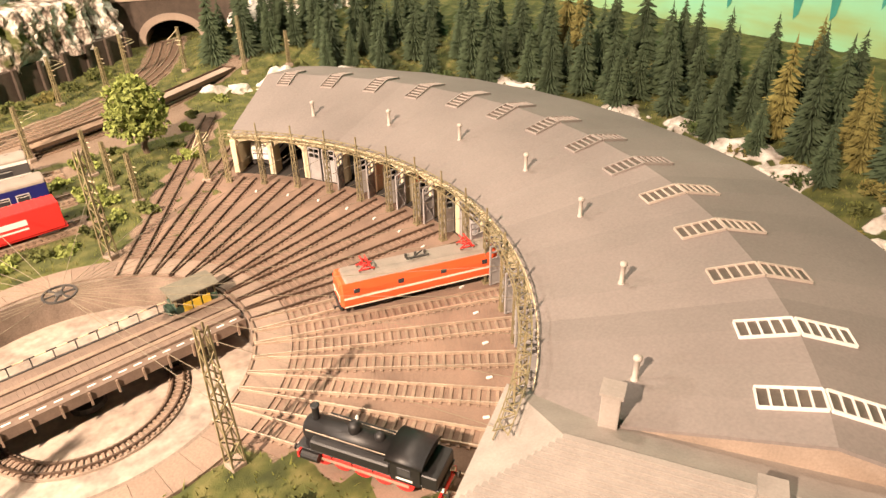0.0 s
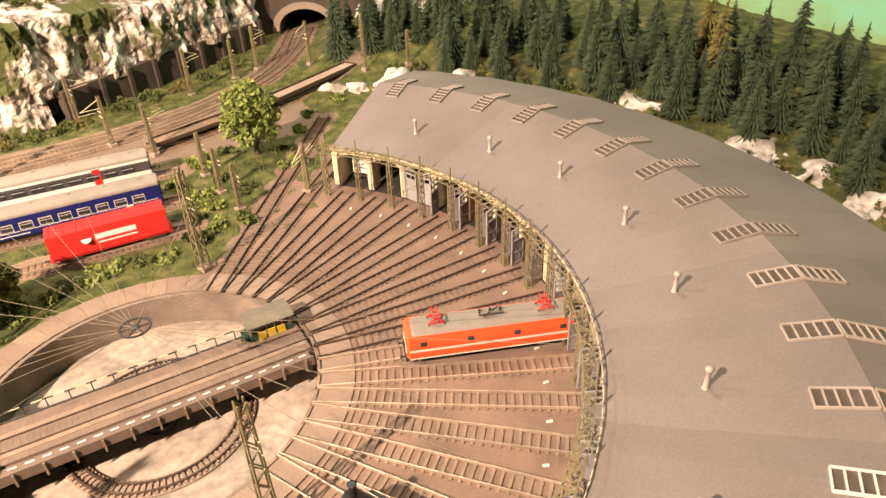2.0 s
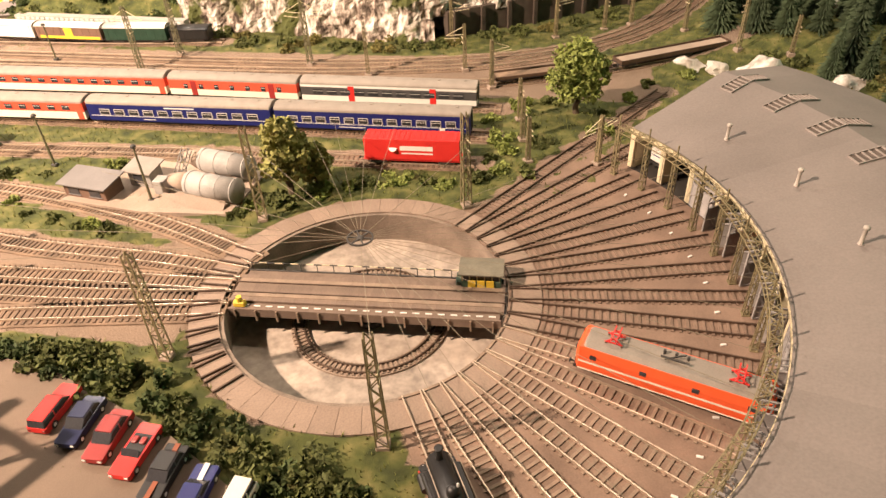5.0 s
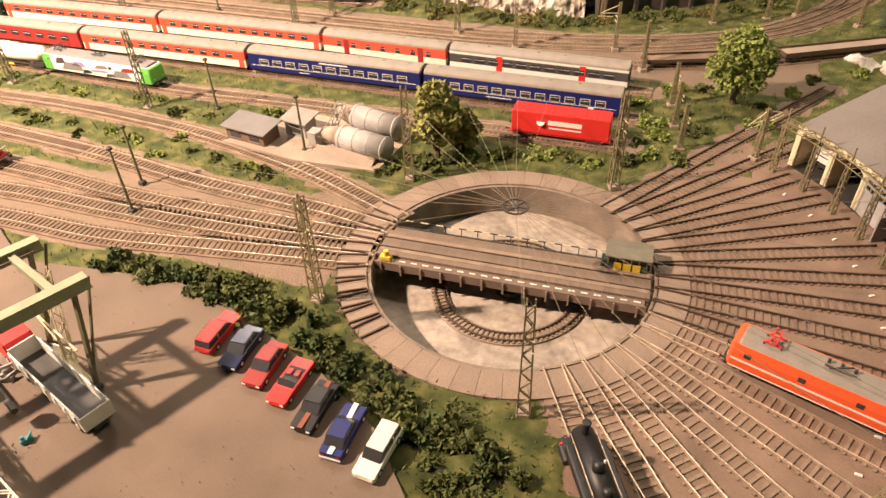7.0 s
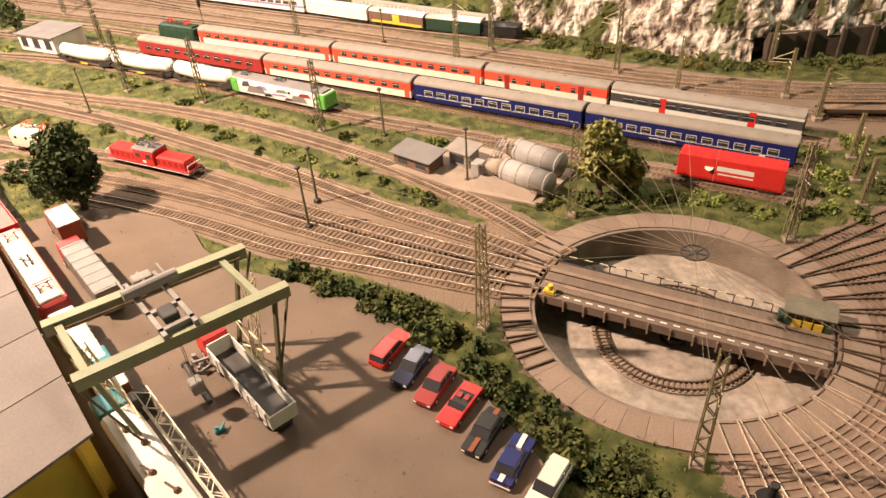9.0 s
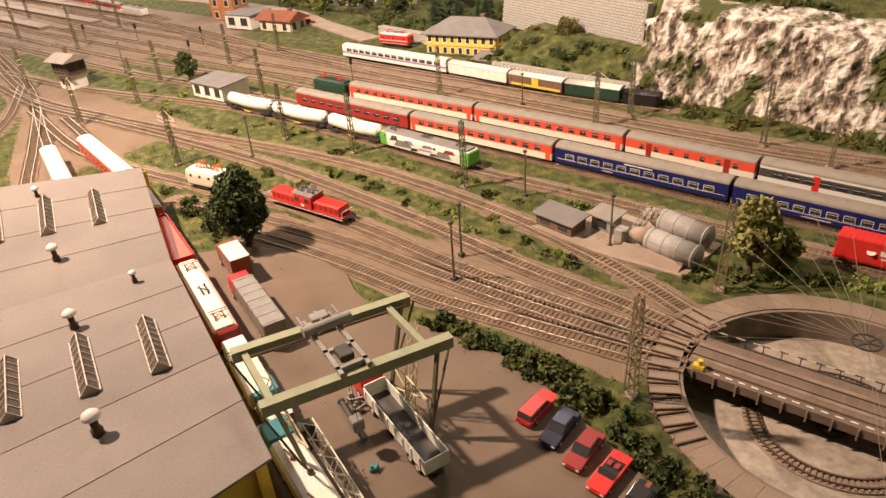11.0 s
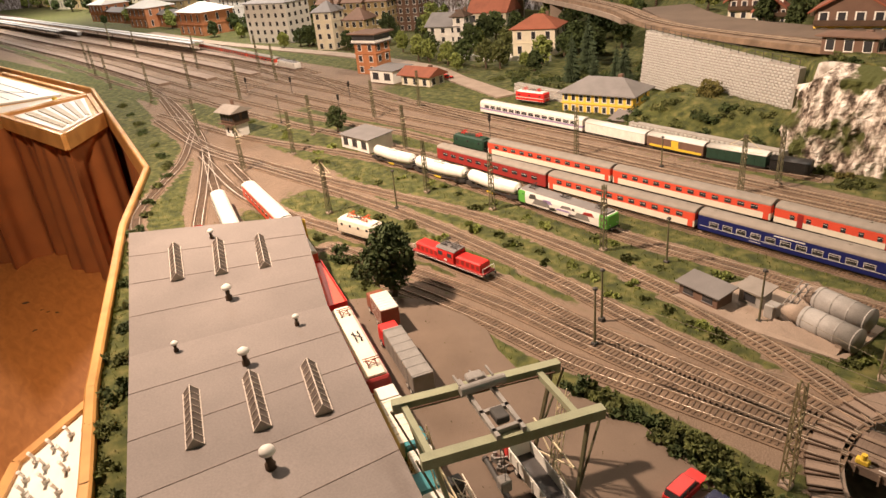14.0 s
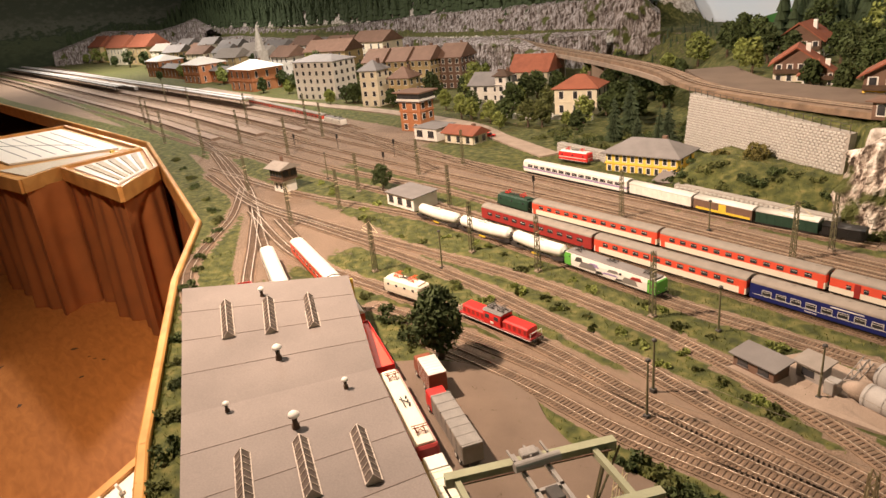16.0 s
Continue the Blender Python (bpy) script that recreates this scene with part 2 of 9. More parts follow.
WALLWHITE = mat("white_render", (0.82, 0.79, 0.74), 0.85, 0.12, 40)
WALLCREAM = mat("cream_render", (0.76, 0.69, 0.54), 0.85, 0.15, 40)
WALLYELLOW = mat("yellow_render", (0.82, 0.56, 0.09), 0.85, 0.12, 40)
WALLOCHRE = mat("ochre_render", (0.50, 0.38, 0.20), 0.85, 0.2, 30)
WALLBRICK = mat("orange_brick_wall", (0.46, 0.19, 0.085), 0.85, 0.22, 60)
TIMBER = mat("dark_brown_timber", (0.085, 0.05, 0.03), 0.8, 0.35)
PINE = wood_material("honey_pine_edging", (0.46, 0.22, 0.062), (0.66, 0.36, 0.115), 4, (3, 3, 3), 0.4)
CURTAIN = mat("brown_curtain_cloth", (0.33, 0.108, 0.026), 0.85, 0.25, 8, 0.2)
PANELWHITE = mat("white_control_board", (0.80, 0.77, 0.70), 0.45, 0.06, bump=0)
CARDBOARD = mat("faded_paper", (0.56, 0.50, 0.40), 0.7, 0.15)
PIPE = mat("grey_silo_plastic", (0.34, 0.32, 0.30), 0.6, 0.25, 60)
WIRE = mat("thin_contact_wire", (0.24, 0.20, 0.14), 0.5, 0.1, bump=0)


# ---- mesh building ----
class MB:
    def __init__(self):
        self.v, self.f = [], []

    def add(self, verts, faces, m=None):
        k = len(self.v)
        self.v += [tuple(m @ Vector(p)) for p in verts] if m is not None else [tuple(p) for p in verts]
        self.f += [tuple(k + i for i in q) for q in faces]
        return self

    def box(self, x0, x1, y0, y1, z0, z1, m=None, c=0.0):
        if c:
            pr = [(y0 + c, z0), (y1 - c, z0), (y1, z0 + c), (y1, z1 - c), (y1 - c, z1), (y0 + c, z1), (y0, z1 - c), (y0, z0 + c)]
            return self.prism(pr, x0, x1, m, inset=c)
        p = [(x0, y0, z0), (x1, y0, z0), (x1, y1, z0), (x0, y1, z0), (x0, y0, z1), (x1, y0, z1), (x1, y1, z1), (x0, y1, z1)]
        return self.add(p, [(0, 3, 2, 1), (4, 5, 6, 7), (0, 1, 5, 4), (1, 2, 6, 5), (2, 3, 7, 6), (3, 0, 4, 7)], m)

    def prism(self, pr, x0, x1, m=None, inset=0.0):
        """A closed profile of (y, z), anticlockwise seen from +x, drawn along x; inset chamfers the ends."""
        n = len(pr)
        cy, cz = sum(p[0] for p in pr) / n, sum(p[1] for p in pr) / n
        rings = [(x0, 1.0), (x1, 1.0)]
        if inset:
            size = max(max(abs(p[0] - cy), abs(p[1] - cz)) for p in pr)
            k = 1 - inset / size
            rings = [(x0, k), (x0 + inset, 1.0), (x1 - inset, 1.0), (x1, k)]
        v = [(x, cy + (y - cy) * k, cz + (z - cz) * k) for x, k in rings for y, z in pr]
        f = []
        for r in range(len(rings) - 1):
            f += [(r * n + i, r * n + (i + 1) % n, (r + 1) * n + (i + 1) % n, (r + 1) * n + i)[::-1] for i in range(n)]
        e = (len(rings) - 1) * n
        f += [tuple(range(n))[::-1], tuple(e + i for i in range(n))]
        return self.add(v, f, m)

    def cyl(self, p0, p1, r0, r1=None, n=8, cap=True):
        p0, p1 = Vector(p0), Vector(p1)
        r1 = r0 if r1 is None else r1
        d = (p1 - p0).normalized()
        a = d.orthogonal().normalized()
        b = d.cross(a)
        v = [p + r * (math.cos(2 * math.pi * i / n) * a + math.sin(2 * math.pi * i / n) * b) for p, r in ((p0, r0), (p1, r1)) for i in range(n)]
        f = [(i, (i + 1) % n, n + (i + 1) % n, n + i) for i in range(n)]
        if cap:
            f += [tuple(range(n))[::-1], tuple(n + i for i in range(n))]
        return self.add(v, f)

    def turned(self, prof, n=12, m=None):
        """A profile of (r, z) turned round z."""
        v = [(r * math.cos(2 * math.pi * i / n), r * math.sin(2 * math.pi * i / n), z) for r, z in prof for i in range(n)]
        f = [(k * n + i, k * n + (i + 1) % n, (k + 1) * n + (i + 1) % n, (k + 1) * n + i) for k in range(len(prof) - 1) for i in range(n)]
        f += [tuple(range(n))[::-1], tuple((len(prof) - 1) * n + i for i in range(n))]
        return self.add(v, f, m)

    def bar(self, p0, p1, w, h=None):
        p0, p1 = Vector(p0), Vector(p1)
        h = w if h is None else h
        d = p1 - p0
        ln = d.length
        x = d / ln
        up = Vector((0, 0, 1)) if abs(x.z) < 0.9 else Vector((0, 1, 0))
        y = up.cross(x).normalized()
        z = x.cross(y)
        m = Matrix.Translation(p0) @ Matrix((x, y, z)).transposed().to_4x4()
        return self.box(0, ln, -w / 2, w / 2, -h / 2, h / 2, m)

    def arc(self, r0, r1, a0, a1, z0, z1, n=24):
        """A ring sector between radii and angles (degrees), from z0 to z1; z1 may be (inner, outer)."""
        zi, zo = z1 if isinstance(z1, tuple) else (z1, z1)
        v, f = [], []
        full = abs(a1 - a0) >= 359.9
        for i in range(n + (0 if full else 1)):
            a = radians(a0 + (a1 - a0) * i / n)
            c, s = math.cos(a), math.sin(a)
            v += [(r0 * c, r0 * s, z0), (r1 * c, r1 * s, z0), (r1 * c, r1 * s, zo), (r0 * c, r0 * s, zi)]
        cnt = len(v) // 4
        for i in range(n):
            j = (i + 1) % cnt
            for k in range(4):
                f.append((4 * i + k, 4 * i + (k + 1) % 4, 4 * j + (k + 1) % 4, 4 * j + k))
        if not full:
            f += [(0, 3, 2, 1), tuple(4 * n + k for k in range(4))]
        return self.add(v, f)

    def data(self, name):
        me = bpy.data.meshes.new(name)
        me.from_pydata(self.v, [], self.f)
        me.update()
        return me


def part(name, mb, material, parent, label="", smooth=False, m=None, kind=""):
    """Links a mesh as one object under a thing or a part."""
    me = mb.data(name) if isinstance(mb, MB) else mb
    if not me.materials:
        me.materials.append(material)
    if smooth:
        me.shade_smooth()
    ob = new(name, me)
    ob.parent = parent
    if m is not None:
        ob.matrix_basis = m
    return tagged(ob, label, kind=kind)


def thing(name, label, category, group="", m=None, kind=""):
    ob = new(name)
    ob.empty_display_size = 0.01
    if m is not None:
        ob.matrix_basis = m
    return tagged(ob, label, category, group, kind)


def solid(name, mb, material, label, category, group="", m=None, smooth=False, kind=""):
    ob = part(name, mb, material, None, "", smooth, m)
    return tagged(ob, label, category, group, kind)


def spline(pts, step=0.006):
    """A smooth line through plan points, as (x, y) at even steps."""
    p = [Vector((*q, 0)[:3]) for q in pts]
    p = [2 * p[0] - p[1]] + p + [2 * p[-1] - p[-2]]
    out = []
    for i in range(1, len(p) - 2):
        n = max(2, int((p[i + 1] - p[i]).length / step))
        for k in range(n):
            t = k / n
            out.append(0.5 * (2 * p[i] + (p[i + 1] - p[i - 1]) * t + (2 * p[i - 1] - 5 * p[i] + 4 * p[i + 1] - p[i + 2]) * t * t
                              + (3 * p[i] - p[i - 1] - 3 * p[i + 1] + p[i + 2]) * t ** 3))
    out.append(p[-2])
    return out


def sweep(line, off, w, z0, z1, mb):
    """A rectangular section at a sideways offset along a line."""
    n = len(line)
    v = []
    for i, p in enumerate(line):
        d = (line[min(i + 1, n - 1)] - line[max(i - 1, 0)])
        d.z = 0
        d.normalize()
        s = Vector((-d.y, d.x, 0))
        a, b = p + s * (off - w / 2), p + s * (off + w / 2)
        v += [(a.x, a.y, p.z + z0), (b.x, b.y, p.z + z0), (b.x, b.y, p.z + z1), (a.x, a.y, p.z + z1)]
    f = [(4 * i + k, 4 * i + (k + 1) % 4, 4 * i + 4 + (k + 1) % 4, 4 * i + 4 + k) for i in range(n - 1) for k in range(4)]
    f += [(3, 2, 1, 0), (4 * n - 4, 4 * n - 3, 4 * n - 2, 4 * n - 1)]
    return mb.add(v, f)


TRACKS = []


def track(pts, label, rail=RAIL, sleeper=SLEEPER, bed=True, gap=0.0068, wide=0.030, group="yard tracks", step=0.02):
    line = spline(pts, step)
    TRACKS.append(line)
    t = thing("railway_track", label, "track", group, kind="structure")
    if bed:
        part("ballast", sweep(line, 0, 0.037, -0.001, 0.0016, MB()), BALLAST, t)
    for s in (-1, 1):
        part("rail", sweep(line, s * 0.0087, 0.0012, 0.002, 0.0048, MB()), rail, t)
    fine = spline(pts, gap)
    mb = MB()
    for i in range(len(fine) - 1):
        d = (fine[i + 1] - fine[i]).normalized()
        s = Vector((-d.y, d.x, 0)) * wide / 2
        e = d * 0.0014
        p = fine[i]
        q = [p - s - e, p + s - e, p + s + e, p - s + e]
        z0, z1 = p.z + 0.0006, p.z + 0.0027
        mb.add([(c.x, c.y, z0) for c in q] + [(c.x, c.y, z1) for c in q], [(4, 7, 6, 5), (0, 4, 5, 1), (1, 5, 6, 2), (2, 6, 7, 3), (3, 7, 4, 0)])
    part("sleepers", mb, sleeper, t, kind="stuff")
    return t


# ---- tracks of the yard ----
PITCH, FIRST = 7.36, 42.5


def polar(r, a, z=0.0):
    return Vector((r * math.cos(radians(a)), r * math.sin(radians(a)), z))


def ray_pts(a, r0, r1):
    return [tuple(polar(r0, a))[:2], tuple(polar((r0 + r1) / 2, a))[:2], tuple(polar(r1, a))[:2]]


for k in range(15):
    a = FIRST - PITCH * k
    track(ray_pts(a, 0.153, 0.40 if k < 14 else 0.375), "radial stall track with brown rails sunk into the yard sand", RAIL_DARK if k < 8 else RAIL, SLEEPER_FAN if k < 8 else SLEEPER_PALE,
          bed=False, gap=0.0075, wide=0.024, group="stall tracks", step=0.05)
for a, r1 in ((FIRST + PITCH, 0.62), (FIRST + 2 * PITCH, 0.66)):
    track(ray_pts(a, 0.153, r1), "radial stub track with dark rails beside the roundhouse", RAIL_DARK, SLEEPER_FAN, bed=False, wide=0.026, group="stall tracks", step=0.05)

YARD = [
    [(-2.9, 0.20), (-2.1, 0.035), (-1.67, 0.055), (-1.37, 0.095), (-0.92, 0.165), (-0.57, 0.158), (-0.335, 0.113), (-0.19, 0.062), (-0.142, 0.040)],
    [(-2.5, 0.045), (-1.95, 0.0), (-1.6, 0.035), (-1.31, 0.062), (-1.0, 0.078), (-0.64, 0.062), (-0.427, 0.038), (-0.25, 0.030), (-0.148, 0.016)],
    [(-1.9, -0.03), (-1.45, -0.10), (-1.1, -0.062), (-0.877, -0.018), (-0.70, -0.006), (-0.48, -0.016), (-0.30, -0.010), (-0.151, -0.006)],
    [(-1.05, -0.118), (-0.843, -0.075), (-0.65, -0.052), (-0.48, -0.048), (-0.31, -0.040), (-0.149, -0.024)],
    [(-0.86, -0.128), (-0.72, -0.110), (-0.60, -0.100), (-0.47, -0.096), (-0.33, -0.074), (-0.144, -0.044)],
    [(-2.6, 0.09), (-2.0, 0.14), (-1.43, 0.262), (-1.05, 0.278), (-0.80, 0.272), (-0.64, 0.268), (-0.48, 0.276), (-0.30, 0.283), (0.08, 0.288)],
    [(-3.3, 0.28), (-2.2, 0.30), (-1.60, 0.350), (-1.30, 0.362), (-0.90, 0.366), (-0.56, 0.372), (-0.25, 0.374), (0.09, 0.374)],
    [(-3.6, 0.36), (-2.2, 0.39), (-1.60, 0.455), (-1.30, 0.462), (-0.82, 0.474), (-0.47, 0.478), (-0.23, 0.472), (0.10, 0.470)],
    [(-3.0, 0.46), (-2.0, 0.49), (-1.5, 0.52), (-1.0, 0.540), (-0.42, 0.545), (-0.15, 0.552), (0.10, 0.580), (0.30, 0.660), (0.52, 0.785)],
    [(-3.0, 0.54), (-2.0, 0.56), (-1.3, 0.595), (-0.9, 0.60), (-0.42, 0.598), (-0.15, 0.612), (0.10, 0.665), (0.30, 0.790), (0.43, 0.955), (0.52, 1.14)],
    [(-3.2, 0.64), (-2.0, 0.66), (-1.3, 0.650), (-0.9, 0.648), (-0.44, 0.642), (-0.16, 0.650), (0.10, 0.702), (0.26, 0.790), (0.38, 0.935), (0.475, 1.14)],
    [(-3.4, 0.74), (-2.3, 0.72), (-1.85, 0.72), (-1.3, 0.715), (-0.95, 0.718), (-0.72, 0.722), (-0.50, 0.742)],
    [(-3.6, 0.815), (-2.7, 0.79), (-2.1, 0.745), (-1.7, 0.69), (-1.3, 0.652)],
    [(-4.0, 0.89), (-2.9, 0.82), (-2.3, 0.70), (-1.8, 0.60)],
    [(-3.6, 0.30), (-2.9, 0.22), (-2.3, 0.10), (-1.95, 0.0), (-1.62, -0.14), (-1.36, -0.26), (-1.1, -0.36)],
    [(-1.95, 0.0), (-1.66, -0.10), (-1.40, -0.18), (-1.18, -0.245), (-0.98, -0.30)],
    [(-1.75, -0.01), (-1.52, -0.055), (-1.30, -0.105), (-1.05, -0.175), (-0.75, -0.270), (-0.50, -0.345), (-0.2, -0.435)],
    [(-2.2, 0.06), (-1.9, -0.09), (-1.72, -0.22), (-1.55, -0.33), (-1.3, -0.40)],
]
for n, pts in enumerate(YARD):
    track(pts, "yard track of weathered rails on brown sleepers in fine ballast" if n < 8 else "main line track curving on brown ballast", step=0.03 if n > 7 else 0.02)
for y in (0.20, 0.28, 0.36, 0.45, 0.54, 0.62, 0.70, 0.78, 0.87, 0.95):
    track([(-12.9, y - 0.30), (-9.0, y - 0.13), (-6.0, y - 0.05), (-4.4, y), (-3.5, y), (-2.7, y * 0.8 + 0.08)], "station track of grey rails on brown ballast", step=0.1, gap=0.016, group="station tracks")

# ---- ground sheet of the layout ----
EDGE_X = [-13.0, -7.2, -3.43, -1.90, -1.50, -0.895, -0.70, 0.2, 1.3]
EDGE_Y = [-0.55, -0.27, 0.075, -0.18, -0.365, -0.588, -0.645, -0.93, -1.06]
CLIFF_X = [-7.2, -2.9, -2.2, -1.7, -1.25, -0.67, -0.60, -0.42, -0.12, 0.14, 0.30, 0.38, 0.41, 0.60, 0.63, 0.78, 0.95, 1.3]
CLIFF_Y = [2.86, 2.82, 2.35, 1.80, 1.15, 0.96, 0.855, 0.835, 0.80, 0.915, 1.03, 1.14, 1.34, 1.34, 1.05, 0.93, 0.93, 0.95]
TOP_X = [-7.2, -2.9, -2.2, -1.2, -0.67, -0.58, 0.2, 0.40, 0.50, 0.62, 1.3]
TOP_Y = [0.21, 0.22, 0.20, 0.19, 0.175, 0.20, 0.19, 0.155, 0.13, 0.16, 0.18]
WIDTH_X = [-7.2, -2.9, -2.3, -1.45, -1.22, -0.64, -0.58, 1.3]
WIDTH_Y = [0.10, 0.15, 0.45, 0.42, 0.05, 0.05, 0.07, 0.08]


def smooth(t):
    t = np.clip(t, 0, 1)
    return t * t * (3 - 2 * t)


def height(x, y):
    r, a = np.hypot(x, y), np.degrees(np.arctan2(y, x))
    z = np.zeros_like(x)
    z += np.interp(x, TOP_X, TOP_Y) * smooth((y - np.interp(x, CLIFF_X, CLIFF_Y)) / np.interp(x, WIDTH_X, WIDTH_Y))
    z += 0.40 * smooth((y - 3.00) / 0.34) * smooth((-2.6 - x) / 0.3)
    wood = smooth((r - 0.755) / 0.40) * smooth((a + 95) / 20) * smooth((66 - a) / 10) * 0.055
    z = np.maximum(z, wood)
    ramp = 0.075 * smooth((y - 0.775) / 0.17) * smooth((x + 1.12) / 0.10) * smooth((-0.60 - x) / 0.05) * (y < 1.2)
    z = np.maximum(z, ramp)
    return np.where(r < 0.183, -0.055 * smooth((0.183 - r) / 0.02), z)


def build_ground():
    xs = np.r_[np.arange(-13.0, -7.2, 0.15), np.arange(-7.2, -2.2, 0.06), np.arange(-2.2, -1.6, 0.025), np.arange(-1.6, 1.0, 0.0115), np.arange(1.0, 1.31, 0.03)]
    ys = np.r_[np.arange(-1.08, -0.66, 0.03), np.arange(-0.66, 1.22, 0.0115), np.arange(1.22, 3.45, 0.05)]
    gx, gy = np.meshgrid(xs, ys, indexing="ij")
    low = np.interp(gx, EDGE_X, EDGE_Y)
    cut = gy < low
    gy = np.maximum(gy, low)
    gz = height(gx, gy)
    sx = (height(gx + 0.006, gy) - height(gx - 0.006, gy)) / 0.012
    sy = (height(gx, gy + 0.006) - height(gx, gy - 0.006)) / 0.012
    steep = np.hypot(sx, sy)
    tp = np.array([(p.x, p.y) for line in TRACKS for p in line])
    near = np.full(gx.shape, 9.0)
    for p0 in range(0, len(tp), 400):
        c = tp[p0:p0 + 400]
        near = np.minimum(near, np.sqrt(((gx[..., None] - c[:, 0]) ** 2 + (gy[..., None] - c[:, 1]) ** 2).min(-1)))
    r, a = np.hypot(gx, gy), np.degrees(np.arctan2(gy, gx))
    grass = smooth((near - 0.020) / 0.010)
    grass *= 1 - smooth((0.70 - gy) / 0.02) * smooth((gy - 0.50) / 0.02) * 0.75 * (gx < 0.35)
    grass *= 1 - smooth((-1.9 - gx) / 0.5) * smooth((0.98 - gy) / 0.05) * smooth((gy - 0.22) / 0.08) * 0.95
    grass *= 1 - 0.35 * smooth((-1.85 - gx) / 0.2) * smooth((gy - 1.0) / 0.1) * (gy < 3.0)
    grass *= 1 - smooth((-1.25 - gx) / 0.25) * smooth((gy - np.interp(gx, EDGE_X, EDGE_Y) - 0.11) / 0.03) * smooth((0.16 - gy) / 0.04)
    grass *= 1 - smooth((gx + 0.75) / 0.05) * smooth((-0.16 - gx) / 0.03) * smooth((gy + 0.115) / 0.02) * smooth((0.03 - gy) / 0.02) * 0.9
    grass = np.where((r < 0.76) & (a < 47) & (a > -60), 0, grass)
    rock = smooth((steep - 0.75) / 0.5) * (gx > -0.62) + smooth((steep - 1.2) / 0.8) * (gx < -2.6)
    rock = np.where(r < 0.23, 0, np.clip(rock, 0, 1))
    grass = np.where(r < 0.188, 0, grass)
    bank = smooth((r - 0.755) / 0.02) * smooth((0.93 - r) / 0.08) * (a < 60) * (a > -80)
    vx, vy, vz = gx.copy(), gy.copy(), gz.copy()
    for i in range(gx.shape[0]):
        for j in range(gx.shape[1]):
            x, y = gx[i, j], gy[i, j]
            if rock[i, j] > 0.05 or bank[i, j] > 0.05:
                q = Vector((x * 14, y * 14, gz[i, j] * 14))
                w = noise.fractal(q, 0.9, 2.1, 5) * 0.035
                if bank[i, j] > 0.05:
                    b = noise.fractal(Vector((x * 9, y * 9, 3)), 1.0, 2.0, 4)
                    rock[i, j] = max(rock[i, j], 0.95 * bank[i, j] * (b > 0.16))
                    vz[i, j] += max(0.0, b - 0.1) * 0.05 * bank[i, j]
                vy[i, j] -= w * rock[i, j]
                vz[i, j] += w * 0.5 * rock[i, j]
            elif grass[i, j] > 0.5:
                vz[i, j] += 0.0035 * (noise.noise(Vector((x * 40, y * 40, 0))) + 0.4) + 0.001
    n = gx.shape[1]
    verts = np.stack([vx, vy, vz], -1).reshape(-1, 3)
    i, j = np.meshgrid(np.arange(gx.shape[0] - 1), np.arange(n - 1), indexing="ij")
    keep = ~(cut[:-1, :-1] & cut[:-1, 1:] & cut[1:, 1:] & cut[1:, :-1])
    k = (i * n + j)[keep]
    faces = np.stack([k, k + n, k + n + 1, k + 1], -1)
    me = bpy.data.meshes.new("ground")
    me.from_pydata(verts.tolist(), [], faces.tolist())
    for name, data in (("grass", grass), ("rock", rock)):
        at = me.attributes.new(name, "FLOAT", "POINT")
        at.data.foreach_set("value", data.reshape(-1).astype(np.float32))
    me.shade_smooth()
    me.materials.append(GROUND)
    ob = new("ground", me)
    tagged(ob, "layout ground of brown ballast, patchy grass and pale rock", "ground", kind="structure")
    return gx, gy, vz, grass, rock


GX, GY, GZ, GRASSMASK, ROCKMASK = build_ground()

# yard sand under the stall tracks
solid("yard_floor", MB().arc(0.1875, 0.42, -66, 60, -0.003, 0.0016, 60), FAN, "flat brown sanded yard between the turntable and the roundhouse", "ground", kind="structure")


def flat_sheet(name, pts, z0, z1, material, label, category):
    n = len(pts)
    mb = MB().add([(x, y, z0) for x, y in pts] + [(x, y, z1) for x, y in pts], [tuple(range(n))[::-1], tuple(range(n, 2 * n))] + [(i, (i + 1) % n, n + (i + 1) % n, n + i) for i in range(n)])
    return solid(name, mb, material, label, category, kind="structure")


LOT = [(-0.62, -0.64), (-0.86, -0.24), (-0.80, -0.165), (-0.745, -0.132), (-0.66, -0.118), (-0.60, -0.124), (-0.555, -0.148), (-0.50, -0.163), (-0.40, -0.150), (-0.335, -0.142),
       (-0.27, -0.152), (-0.20, -0.178), (-0.12, -0.208), (-0.05, -0.248), (0.0, -0.30), (0.02, -0.42), (-0.10, -0.60), (-0.30, -0.70)]
flat_sheet("parking_lot", LOT, -0.002, 0.0062, ASPHALT, "grey-brown asphalt loading yard with a ragged grass edge", "pavement")
flat_sheet("concrete_apron", [(-0.46, 0.135), (-0.33, 0.118), (-0.215, 0.125), (-0.205, 0.235), (-0.40, 0.250)], -0.002, 0.0055, CONCRETE, "pale concrete apron round the silo plant", "pavement")

# ---- turntable ----
TT = thing("turntable", "round sunken turntable with a planked girder bridge and stained pit", "turntable")
pit = part("pit", MB().turned([(0.155, -0.040), (0.155, -0.0365)], 64), PITFLOOR, TT, "pale stained pit floor")
part("pit_wall", MB().arc(0.1515, 0.156, 0, 360, -0.038, 0.0012, 72), PITWALL, TT, "stained concrete pit wall")
part("pit_rail_bed", MB().arc(0.069, 0.088, 0, 360, -0.037, -0.034, 64), CONCRETE, TT)
for r in (0.0735, 0.0835):
    part("pit_rail", MB().arc(r - 0.0008, r + 0.0008, 0, 360, -0.0345, -0.031, 64), RAIL_DARK, TT)
mb = MB()
